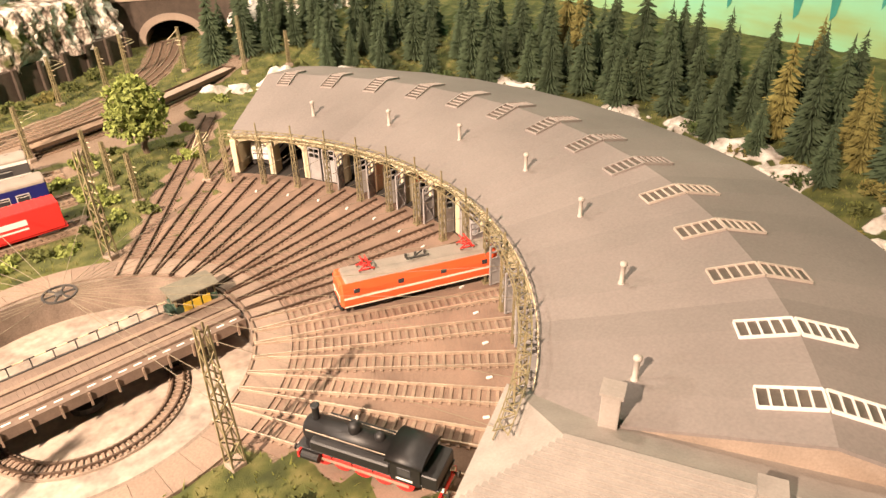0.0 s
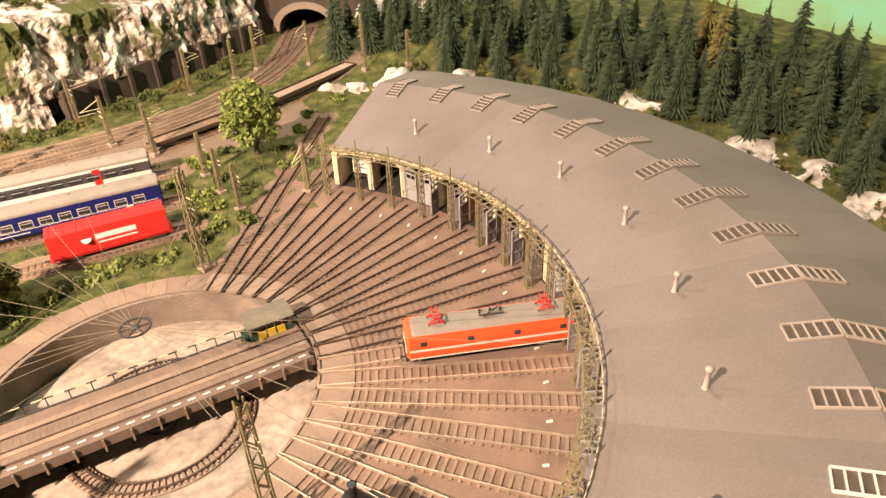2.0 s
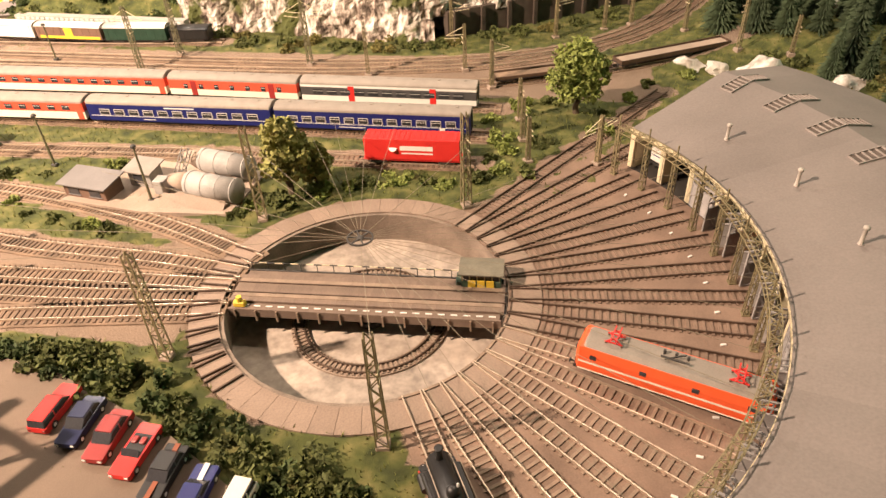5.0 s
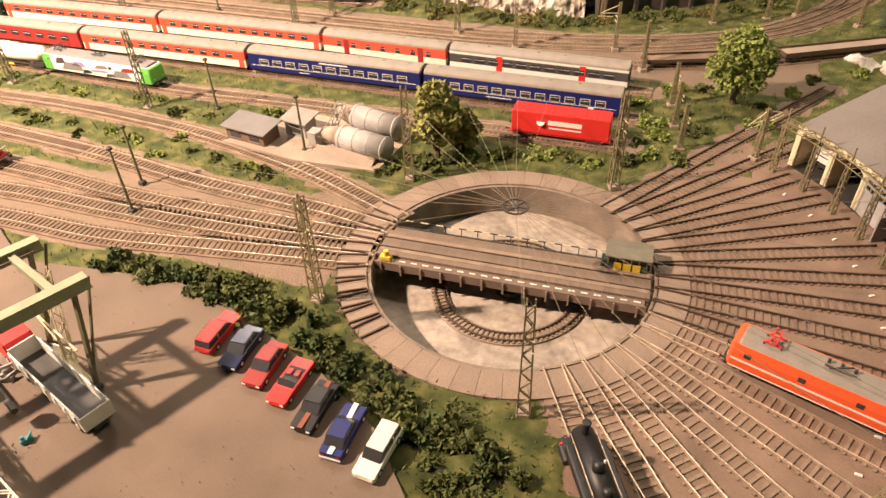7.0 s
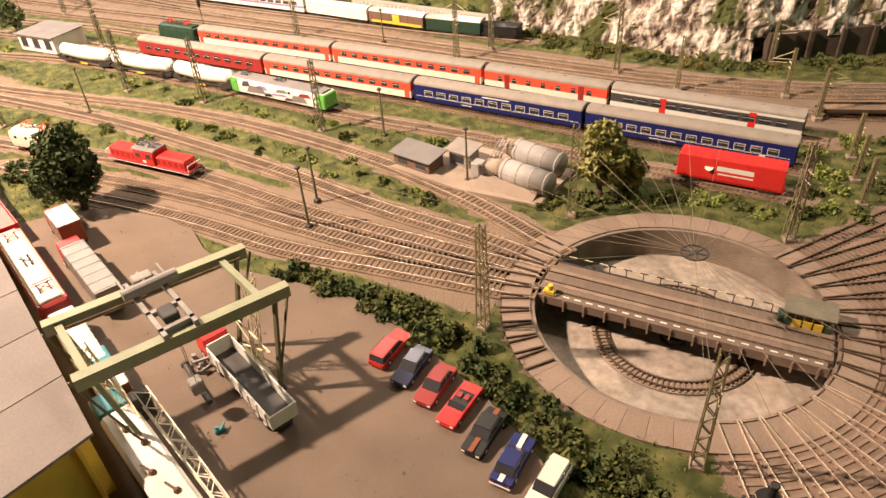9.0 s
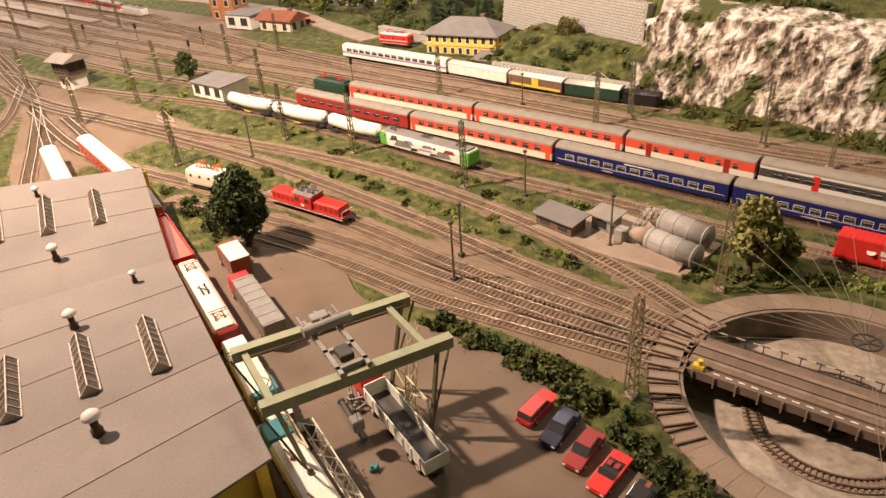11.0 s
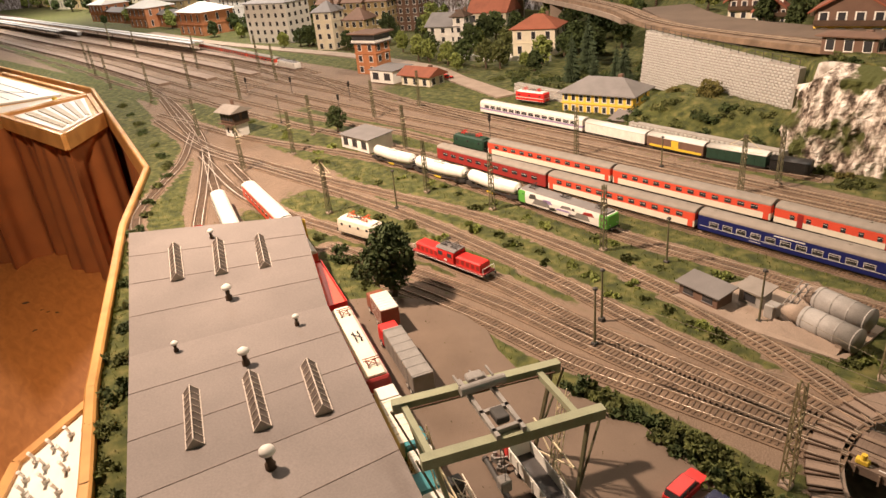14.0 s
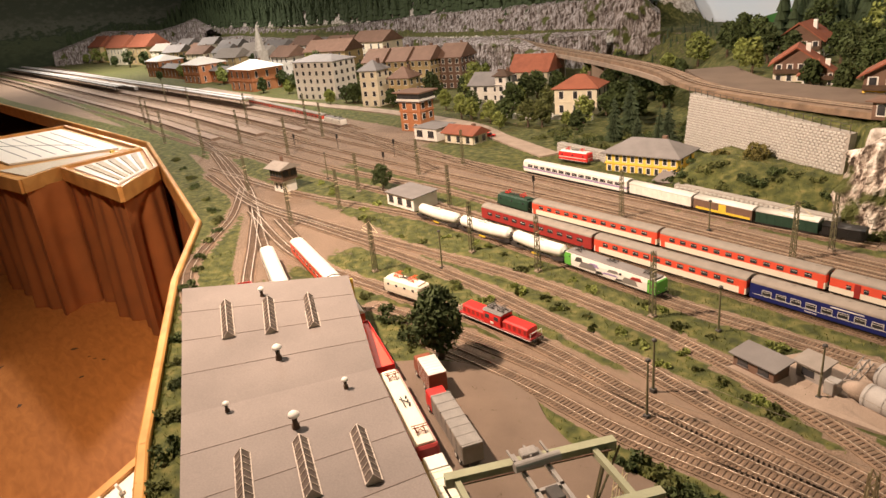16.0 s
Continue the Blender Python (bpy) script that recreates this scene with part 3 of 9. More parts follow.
for k in range(90):
    m = Matrix.Rotation(radians(k * 4), 4, "Z")
    mb.box(0.070, 0.087, -0.0011, 0.0011, -0.0345, -0.0325, m)
part("sleeper_ring", mb, SLEEPER_PALE, TT, kind="stuff")
part("pivot", MB().turned([(0.016, -0.037), (0.016, -0.030), (0.009, -0.028), (0.009, -0.012)], 20), STEELDK, TT)
slab = MB().arc(0.1562, 0.187, -3.62, 3.62, -0.004, 0.0028, 3).data("slab")
for k in range(49):
    part("slab", slab, SLABSTONE, TT, m=Matrix.Rotation(2 * math.pi * k / 49, 4, "Z"))
stub = MB()
for s in (-1, 1):
    stub.box(0.157, 0.189, s * 0.0083 - 0.0009, s * 0.0083 + 0.0009, 0.003, 0.0052)
stub = stub.data("rail_stub")
for a in (-171, -163.6, -156.3, -148.9, -141.5, -134.2, -126.8, 180, 172, 163):
    part("rail_stub", stub, RAIL_DARK, TT, m=Matrix.Rotation(radians(a), 4, "Z"))


def build_bridge():
    b = thing("turntable_bridge", "planked turntable bridge with side girders, white-dashed walkway and hand rails", "bridge", m=pose(0, 0, 0, 0, 0, 3.0))
    L = 0.1495
    part("deck", MB().box(-L, L, -0.0215, 0.0215, -0.003, -0.0012), STEELDK, b)
    plank = MB().box(-0.00248, 0.00248, -0.022, 0.022, -0.0012, 0.0030).data("plank")
    for k in range(58):
        part("plank", plank, DECK, b, m=Matrix.Translation((-L + 0.0045 + k * 2 * (L - 0.0045) / 57, 0, 0)))
    for s in (-1, 1):
        part("rail", MB().box(-L, L, s * 0.0083 - 0.0006, s * 0.0083 + 0.0006, 0.0017, 0.0042), RAIL_DARK, b)
        part("deck_board", MB().box(-L + 0.004, L - 0.004, min(s * 0.0095, s * 0.0150), max(s * 0.0095, s * 0.0150), 0.0030, 0.0036), SLEEPER_PALE, b, "worn pale tread board")
        part("girder", MB().prism([(s * 0.0185 - 0.001, -0.015), (s * 0.0185 + 0.001, -0.015), (s * 0.0185 + 0.001, -0.0015), (s * 0.0185 - 0.001, -0.0015)], -L + 0.004, L - 0.004), STEELDK, b)
        part("walkway", MB().box(-L + 0.006, L - 0.006, min(s * 0.0225, s * 0.032), max(s * 0.0225, s * 0.032), -0.003, 0.0005), DECK, b)
        part("edge_beam", MB().box(-L + 0.004, L - 0.004, s * 0.033 - 0.001, s * 0.033 + 0.001, -0.009, 0.0015), DECK if s < 0 else STEELDK, b)
    dash = MB().box(-0.0035, 0.0035, -0.0008, 0.0008, 0, 0.0005).data("dash")
    for k in range(21):
        part("dash", dash, WHITE, b, m=Matrix.Translation((-0.128 + k * 0.0132, -0.0275, 0.0007)))
    post = MB().box(-0.0009, 0.0009, -0.001, 0.001, -0.013, 0.0005).data("bracket")
    for k in range(13):
        part("bracket", post, SLEEPER_PALE, b, m=Matrix.Translation((-0.138 + k * 0.0229, -0.0348, 0)))
    rp = MB().cyl((0, 0, -0.004), (0, 0, 0.012), 0.0006, n=5).data("rail_post")
    for k in range(13):
        part("rail_post", rp, STEELDK, b, m=Matrix.Translation((-0.140 + k * 0.019, 0.033, 0)))
    for k in range(26):
        part("rail_stripe", MB().bar((-0.140 + k * 0.0091, 0.033, 0.0115), (-0.140 + (k + 1) * 0.0091, 0.033, 0.0115), 0.0009), PLASTER if k % 2 else BLACK, b)
    cab = part("cabin", MB().box(0.100, 0.143, 0.016, 0.040, 0.0005, 0.0105, c=0.0008), CABGREEN, b, "dark green cabin base")
    part("cabin_room", MB().box(0.1015, 0.1415, 0.0175, 0.0385, 0.0105, 0.0205), GLASSDARK, cab, "dark glazed cabin room")
    for x in (0.1008, 0.1085, 0.1165, 0.1245, 0.1325, 0.1405):
        part("window_post", MB().box(x, x + 0.0014, 0.0164, 0.0174, 0.0105, 0.0208), OLIVE, cab)
    for y in (0.0172, 0.0274, 0.0380):
        part("window_post", MB().box(0.1002, 0.1014, y, y + 0.0014, 0.0105, 0.0208), OLIVE, cab)
    part("cabin_roof", MB().prism([(0.0125, 0.0209), (0.0435, 0.0209), (0.0435, 0.0222), (0.028, 0.0250), (0.0125, 0.0222)], 0.0975, 0.1455), OLIVEROOF, cab, "olive-grey cabin roof")
    for k in range(3):
        part("panel", MB().box(0.1075 + k * 0.0098, 0.1155 + k * 0.0098, 0.0150, 0.0159, 0.0020, 0.0125), YELLOW, cab, "yellow door panel")
    part("buffer_box", MB().box(0.094, 0.0995, 0.018, 0.036, 0.0006, 0.0075, c=0.0008), CABGREEN, cab)
    part("drive_box", MB().box(-0.140, -0.127, -0.031, -0.0235, 0.0006, 0.007, c=0.001), YELLOW, b, "yellow drive housing")
    part("drive_motor", MB().cyl((-0.133, -0.0275, 0.007), (-0.133, -0.0275, 0.013), 0.003, n=10), YELLOW, b)
    return b


build_bridge()

# ---- roundhouse ----
RI, RR, RO = 0.410, 0.587, 0.745
ZI, ZR, ZO = 0.0615, 0.0905, 0.058
A0, A1 = FIRST + PITCH / 2 + 0.3, FIRST - PITCH * 13.5


def build_roundhouse():
    h = thing("roundhouse", "curved locomotive roundhouse with a grey felt roof and open gates", "roundhouse", m=pose(0, 0.010, 0, 0, 0, -1.15))
    part("back_wall", MB().arc(RO - 0.012, RO - 0.006, A1, A0, 0, ZO - 0.002, 60), PLASTER, h)
    for a in (A0 - 0.6, A1 + 0.6):
        mb = MB()
        d, s = polar(1, a), polar(1, a + 90)
        for r0, r1, z0, z1 in ((RI + 0.004, RR, ZI - 0.003, ZR - 0.003), (RR, RO - 0.008, ZR - 0.003, ZO - 0.003)):
            q = [d * r0, d * r1]
            v = []
            for p in q:
                for o in (-0.003, 0.003):
                    v.append(p + s * o)
            mb.add([(c.x, c.y, 0) for c in v] + [(v[0].x, v[0].y, z0), (v[1].x, v[1].y, z0), (v[2].x, v[2].y, z1), (v[3].x, v[3].y, z1)],
                   [(0, 1, 3, 2), (4, 6, 7, 5), (0, 2, 6, 4), (1, 5, 7, 3), (0, 4, 5, 1), (2, 3, 7, 6)])
        # The wall at the workshop end is coloured darker to hold a brown shadow.
        part("end_wall", mb, PLASTER if a > 0 else CONCRETE, h)
    # Lining and floor are coloured near black to keep the stalls in shade.
    part("inner_lining", MB().arc(RO - 0.020, RO - 0.0125, A1 + 1, A0 - 1, 0.001, ZO - 0.004, 60), DARKIN, h, "dark lining added for the shade behind the gates")
    part("floor", MB().arc(RI, RO - 0.012, A1, A0, -0.002, 0.0018, 50), DARKIN, h, "floor coloured dark for the interior shade")
    lint = MB().arc(RI + 0.004, RI + 0.009, A1, A0, 0.0505, 0.0605, 70)
    part("lintel", lint, PLASTER, h, "cream lintel band")
    part("gutter", MB().arc(RI - 0.004, RI + 0.0005, A1, A0, 0.0575, 0.0608, 70), PLASTER, h, "cream gutter board")
    pier = MB().box(RI + 0.002, RI + 0.022, -0.0042, 0.0042, 0, 0.0505, c=0.0008).data("pier")
    leaf = MB().box(0, 0.0005, 0, 0.019, 0, 0.030)
    leaf.box(-0.0007, 0.0012, 0, 0.0015, 0, 0.046).box(-0.0007, 0.0012, 0.0175, 0.019, 0, 0.046).box(-0.0003, 0.0008, 0.0088, 0.0100, 0.030, 0.046)
    for z in (0.0, 0.015, 0.030, 0.0375, 0.0445):
        leaf.box(-0.0007, 0.0012, 0.0015, 0.0175, z, z + 0.0015)
    leaf.bar((0.0006, 0.001, 0.001), (0.0006, 0.018, 0.030), 0.0015)
    leaf = leaf.data("gate_leaf")
    arch = MB()
    for i in range(12):
        t0, t1 = math.pi * i / 12, math.pi * (i + 1) / 12
        w = 0.021
        y0, y1 = -w * math.cos(t0), -w * math.cos(t1)
        z0, z1 = 0.041 + 0.009 * math.sin(t0), 0.041 + 0.009 * math.sin(t1)
        x0, x1 = RI + 0.0035, RI + 0.008
        arch.add([(x0, y0, z0), (x0, y1, z1), (x0, y1, 0.0512), (x0, y0, 0.0512), (x1, y0, z0), (x1, y1, z1), (x1, y1, 0.0512), (x1, y0, 0.0512)],
                 [(0, 1, 2, 3), (7, 6, 5, 4), (0, 4, 5, 1), (3, 2, 6, 7)])
    arch = arch.data("gate_arch")
    for k in range(15):
        a = FIRST + PITCH / 2 - PITCH * k
        part("pier", pier, PIER if k > 1 else PLASTER, h, m=Matrix.Rotation(radians(a), 4, "Z"))
        if k < 14:
            am = FIRST - PITCH * k
            part("gate_arch", arch, PLASTER, h, "cream arched gate head", m=Matrix.Rotation(radians(am), 4, "Z"))
            for s in (-1, 1) if k > 1 else ():
                swing = 75 if k not in (2, 7) else 5
                hinge = Matrix.Rotation(radians(am), 4, "Z") @ Matrix.Translation((RI + 0.001, -s * 0.0205, 0.003)) @ Matrix.Rotation(radians(s * swing), 4, "Z")
                part("gate_leaf", leaf, DOORGREY, h, "grey braced gate leaf", m=hinge @ Matrix.Diagonal((1, s, 1, 1)))
    # roof, one shallow double pitch for each stall
    for k in range(14):
        a0, a1 = FIRST + PITCH / 2 - PITCH * k, FIRST - PITCH / 2 - PITCH * k
        v = []
        for a in (a0, (a0 + a1) / 2, a1):
            lift = 0.0012 if a not in (a0, a1) else 0
            for r, z in ((RI - 0.003, ZI), (RR, ZR), (RO, ZO)):
                v.append(polar(r, a, z + lift))
        v += [Vector((p.x, p.y, p.z - 0.0028)) for p in v[:9]]
        f = []
        for i in range(2):
            for j in range(2):
                q = (3 * i + j, 3 * i + j + 1, 3 * i + j + 4, 3 * i + j + 3)
                f += [q, tuple(9 + t for t in q[::-1])]
            f += [(3 * i, 3 * i + 3, 12 + 3 * i, 9 + 3 * i), (3 * i + 2, 11 + 3 * i, 14 + 3 * i, 3 * i + 5)]
        f += [(0, 9, 10, 1), (1, 10, 11, 2), (6, 7, 16, 15), (7, 8, 17, 16)]
        part("roof_panel", MB().add(v, f), ROOF, h)
    # skylights and roof vents
    def roof_z(r):
        return ZI + (ZR - ZI) * (r - RI) / (RR - RI) if r < RR else ZR + (ZO - ZR) * (r - RR) / (RO - RR)

    for k in range(14):
        a = FIRST - PITCH * k
        m = Matrix.Rotation(radians(a), 4, "Z")
        sky = part("skylight", MB(), None, h)
        for r0, r1 in ((0.547, 0.586), (0.588, 0.626)):
            z0, z1 = roof_z(r0) + 0.0022, roof_z(r1) + 0.0022
            mb = MB()
            for y in (-0.0095, 0.0095):
                mb.bar((r0, y, z0 - 0.0003), (r1, y, z1 - 0.0003), 0.0012, 0.0030)
            for i in range(6):
                t = i / 5
                r, z = r0 + (r1 - r0) * t, z0 + (z1 - z0) * t
                mb.bar((r, -0.0095, z - 0.0003), (r, 0.0095, z - 0.0003), 0.0010, 0.0026)
            # Frames step from brown-grey through beige to white along the row.
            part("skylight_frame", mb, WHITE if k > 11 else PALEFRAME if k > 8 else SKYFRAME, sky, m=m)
            for i in range(5):
                ra, rb = r0 + (r1 - r0) * (i + 0.08) / 5, r0 + (r1 - r0) * (i + 0.92) / 5
                za, zb = roof_z(ra) + 0.0017, roof_z(rb) + 0.0017
                mb = MB().add([(ra, -0.009, za), (rb, -0.009, zb), (rb, 0.009, zb), (ra, 0.009, za)], [(0, 1, 2, 3)])
                part("pane", mb, GLASSGREY, sky, m=m)
    vent = MB().turned([(0.0028, -0.004), (0.0028, 0.002), (0.0020, 0.003), (0.0020, 0.0180), (0.0031, 0.0188), (0.0032, 0.0210), (0.0018, 0.0222)], 12).data("roof_vent")
    for r, a in ((0.466, 33.0), (0.473, 18.6), (0.484, 5.2), (0.485, -9.1), (0.482, -23.1), (0.479, -37.3), (0.474, -51.5)):
        part("roof_vent", vent, VENT, h, "pale round roof vent", True, Matrix.Translation(polar(r, a, roof_z(r))))
    return h


build_roundhouse()


def lattice(mb, p0, p1, w0, w1, bays, t=0.0011):
    """A four-sided lattice strut from p0 to p1."""
    p0, p1 = Vector(p0), Vector(p1)
    d = (p1 - p0).normalized()
    a = Vector((0, 0, 1)).cross(d)
    a = a.normalized() if a.length > 0.1 else Vector((1, 0, 0))
    b = d.cross(a)
    ring = lambda s: [p0 + (p1 - p0) * s + (i * a + j * b) * (w0 + (w1 - w0) * s) / 2 for i, j in ((-1, -1), (1, -1), (1, 1), (-1, 1))]
    lo, hi = ring(0), ring(1)
    for q0, q1 in zip(lo, hi):
        mb.bar(q0, q1, t)
    for k in range(bays):
        c0, c1 = ring(k / bays), ring((k + 1) / bays)
        for i in range(4):
            j = (i + 1) % 4
            if (k + i) % 2:
                mb.bar(c0[i], c1[j], t * 0.7)
            else:
                mb.bar(c0[j], c1[i], t * 0.7)
    return mb


# gantry ring of the overhead line in front of the gates
G = thing("gantry_ring", "olive lattice gantry ring for overhead wires before the roundhouse gates", "gantry")
mb = MB()
NB = 74
for i in range(NB):
    a, b = A0 + (A1 - 5 - A0) * i / NB, A0 + (A1 - 5 - A0) * (i + 1) / NB
    for r in (0.384, 0.394):
        for z in (0.066, 0.074):
            mb.bar(polar(r, a, z), polar(r, b, z), 0.0008)
    mb.bar(polar(0.384, a, 0.074), polar(0.394, b if i % 2 else a, 0.074), 0.0007)
    mb.bar(polar(0.384, a, 0.066), polar(0.384, b, 0.074), 0.0007)
    mb.bar(polar(0.384, b, 0.074), polar(0.394, a, 0.074), 0.0007)
part("lattice_girder", mb, OLIVE, G)
post = lattice(MB(), (0, 0, 0), (0, 0, 0.066), 0.0056, 0.0044, 8, 0.0010)
post.bar((0, 0, 0.066), (0, 0, 0.088), 0.0014)
post.box(-0.004, 0.004, -0.004, 0.004, 0, 0.003)
post = post.data("lattice_post")
foot = MB().box(-0.0028, 0.0028, -0.0013, 0.0013, 0.0014, 0.0030, c=0.0004).data("white_marker")
for k in range(15):
    a = FIRST + PITCH / 2 - PITCH * k
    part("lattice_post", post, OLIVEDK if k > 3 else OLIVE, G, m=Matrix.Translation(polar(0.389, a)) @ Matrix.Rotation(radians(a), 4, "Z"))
    if k:
        solid("track_marker", foot, WHITE, "small white boundary marker lying beside a stall track", "marker", "track markers", Matrix.Translation(polar(0.362, a)) @ Matrix.Rotation(radians(a + 20), 4, "Z"))


# ---- goods hall with skylights ----
def build_hall():
    h = thing("goods_hall", "long goods hall with a grey felt roof, skylights and yellow walls", "hall")
    left = [(-1.272, -0.412, 0.074), (-0.855, -0.544, 0.058), (-0.37, -0.690, 0.084)]
    right = [(-1.072, -0.155, 0.074), (-0.765, -0.286, 0.058), (-0.341, -0.437, 0.084)]
    seams = []
    for i in range(2):
        l0, l1, r0, r1 = Vector(left[i]), Vector(left[i + 1]), Vector(right[i]), Vector(right[i + 1])
        n = 4 if i == 0 else 5
        for k in range(n):
            q = [l0.lerp(l1, k / n), l0.lerp(l1, (k + 1) / n), r0.lerp(r1, (k + 1) / n), r0.lerp(r1, k / n)]
            v = q + [p - Vector((0, 0, 0.003)) for p in q]
            part("roof_panel", MB().add(v, [(0, 1, 2, 3), (7, 6, 5, 4), (0, 4, 5, 1), (1, 5, 6, 2), (2, 6, 7, 3), (3, 7, 4, 0)]), ROOF, h)
            if k:
                a, b = q[0], q[3]
                part("roof_seam", MB().bar(a + Vector((0, 0, 0.0004)), b + Vector((0, 0, 0.0004)), 0.0009, 0.0006), ROOF_SEAM, h)
    for side, s in ((left, 1), (right, -1)):
        for i in range(2):
            a, b = Vector(side[i]), Vector(side[i + 1])
            d = Vector((-(b - a).y, (b - a).x, 0)).normalized() * 0.012 * s
            a, b = a + d, b + d
            v = [(a.x, a.y, 0), (b.x, b.y, 0), (b.x, b.y, b.z - 0.003), (a.x, a.y, a.z - 0.003)]
            e = d * 0.3
            v += [(x + e.x, y + e.y, z) for x, y, z in v]
            part("side_wall", MB().add(v, [(0, 1, 2, 3), (7, 6, 5, 4), (3, 2, 6, 7), (0, 3, 7, 4), (1, 5, 6, 2)]), WALLYELLOW, h, "yellow rendered wall")
    for i in (0, 2):
        a, b = Vector(left[i]), Vector(right[i])
        ins = 0.012 if i == 0 else -0.012
        v = [(a.x + ins, a.y, 0), (b.x + ins, b.y, 0), (b.x + ins, b.y, b.z - 0.003), (a.x + ins, a.y, a.z - 0.003)]
        v += [(x + ins * 0.3, y, z) for x, y, z in v]
        part("end_wall", MB().add(v, [(0, 1, 2, 3), (7, 6, 5, 4), (3, 2, 6, 7), (0, 3, 7, 4), (1, 5, 6, 2)]), WALLYELLOW, h, "yellow rendered wall")

    def skylight(x0, y0, x1, y1, z0, z1, w):
        s = part("skylight", MB(), None, h, "pale framed gable skylight")
        d = Vector((x1 - x0, y1 - y0, z1 - z0))
        ln = d.length
        m = Matrix.Translation((x0, y0, z0)) @ Matrix.Rotation(math.atan2(d.y, d.x), 4, "Z") @ Matrix.Rotation(-math.atan2(d.z, math.hypot(d.x, d.y)), 4, "Y")
        hh = w * 0.62
        mb = MB()
        for y, z in ((-w / 2, 0.0015), (w / 2, 0.0015), (0, hh)):
            mb.bar((0, y, z), (ln, y, z), 0.0014)
        for i in range(9):
            x = ln * i / 8
            mb.bar((x, -w / 2, 0.0015), (x, 0, hh), 0.0011)
            mb.bar((x, w / 2, 0.0015), (x, 0, hh), 0.0011)
        part("skylight_frame", mb, PALEFRAME, s, m=m)
        for i in range(8):
            for sgn in (-1, 1):
                xa, xb = ln * (i + 0.06) / 8, ln * (i + 0.94) / 8
                part("pane", MB().add([(xa, sgn * w * 0.48, 0.0015), (xb, sgn * w * 0.48, 0.0015), (xb, 0, hh - 0.0006), (xa, 0, hh - 0.0006)], [(0, 1, 2, 3)]), GLASSGREY, s, m=m)
        for x in (0, ln):
            part("gable", MB().add([(x, -w / 2, 0), (x, w / 2, 0), (x, 0, hh)], [(0, 1, 2)]), PALEFRAME, s, m=m)

    def roof_z(x):
        return float(np.interp(x, (-1.25, -0.80, -0.35), (0.0745, 0.0585, 0.0845)))

    for x0, y0, x1, y1 in ((-1.135, -0.375, -1.012, -0.416), (-1.092, -0.312, -0.975, -0.357), (-1.050, -0.252, -0.940, -0.296)):
        skylight(x0, y0, x1, y1, roof_z(x0), roof_z(x1), 0.020)
    for x0, y0, x1, y1 in ((-0.700, -0.516, -0.592, -0.552), (-0.672, -0.452, -0.563, -0.488), (-0.636, -0.391, -0.535, -0.428)):
        skylight(x0, y0, x1, y1, roof_z(x0), roof_z(x1), 0.019)
    flue = MB().turned([(0.0045, -0.003), (0.0045, 0.005), (0.0030, 0.006), (0.0030, 0.015)], 12).data("flue")
    cap = MB().turned([(0.0030, 0.015), (0.0068, 0.0165), (0.0062, 0.0195), (0.0022, 0.0225)], 14).data("flue_cap")
    for x, y, s in ((-1.118, -0.312, 0.9), (-0.892, -0.382, 1.15), (-0.745, -0.347, 0.75), (-0.815, -0.493, 0.75), (-0.705, -0.442, 1.15), (-0.500, -0.510, 1.25)):
        m = Matrix.Translation((x, y, roof_z(x))) @ Matrix.Scale(s, 4)
        c = part("roof_vent", flue, TIMBER, h, "dark flue with a pale mushroom cap", True, m)
        part("vent_cap", cap, WHITE, c, "", True)
    ann = part("annex_roof", MB().prism([(-0.05, 0.040), (0.05, 0.034), (0.05, 0.037), (-0.05, 0.043)], 0, 0.16, pose(-0.40, -0.56, 0, 0, 0, -19)), ROOF_SEAM, h, "dark low annex roof")
    part("annex_wall", MB().box(0.003, 0.157, -0.047, 0.047, 0.0, 0.0355, pose(-0.40, -0.56, 0, 0, 0, -19)), TIMBER, h)
    return h


build_hall()

# ---- workshop with a hipped tile roof at the end of the roundhouse ----
def build_workshop():
    w = thing("workshop", "workshop annex with a pale hipped tile roof and brick chimneys", "building", m=pose(0.182, -0.328, 0, 0, 0, -61.4))
    # local x along the ridge away from the yard corner
    L, D, ze, zr = 0.34, 0.0535, 0.060, 0.081
    part("wall", MB().box(0.008, L, 0.006 - D, D - 0.006, 0, ze), WALLOCHRE, w)
    part("roof", MB().add([(0, D, ze), (0, -D, ze), (L, -D, ze), (L, D, ze), (0.052, 0, zr), (L, 0, zr)],
                          [(0, 4, 1), (1, 4, 5, 2), (0, 3, 5, 4), (2, 5, 3), (0, 1, 2, 3)]), TILE, w, "plain hip faces")
    t = MB()
    for i in range(15):
        f = i / 15
        y = -D * f
        z = zr - (zr - ze) * f
        x = 0.052 * (1 - f)
        t.box(x, L, y - 0.0038, y + 0.0006, z - 0.002, z + 0.0008, None)
    part("tile_course", t, TILE, w, "rows of pale tiles", kind="stuff")
    for x, y in ((0.075, 0.030), (0.165, -0.016)):
        c = part("chimney", MB().box(x - 0.006, x + 0.006, y - 0.006, y + 0.006, 0.06, 0.098, c=0.0008), TILE, w, "square chimney")
        part("chimney_cap", MB().box(x - 0.0075, x + 0.0075, y - 0.0075, y + 0.0075, 0.098, 0.1005), TILE, c)
    return w


build_workshop()


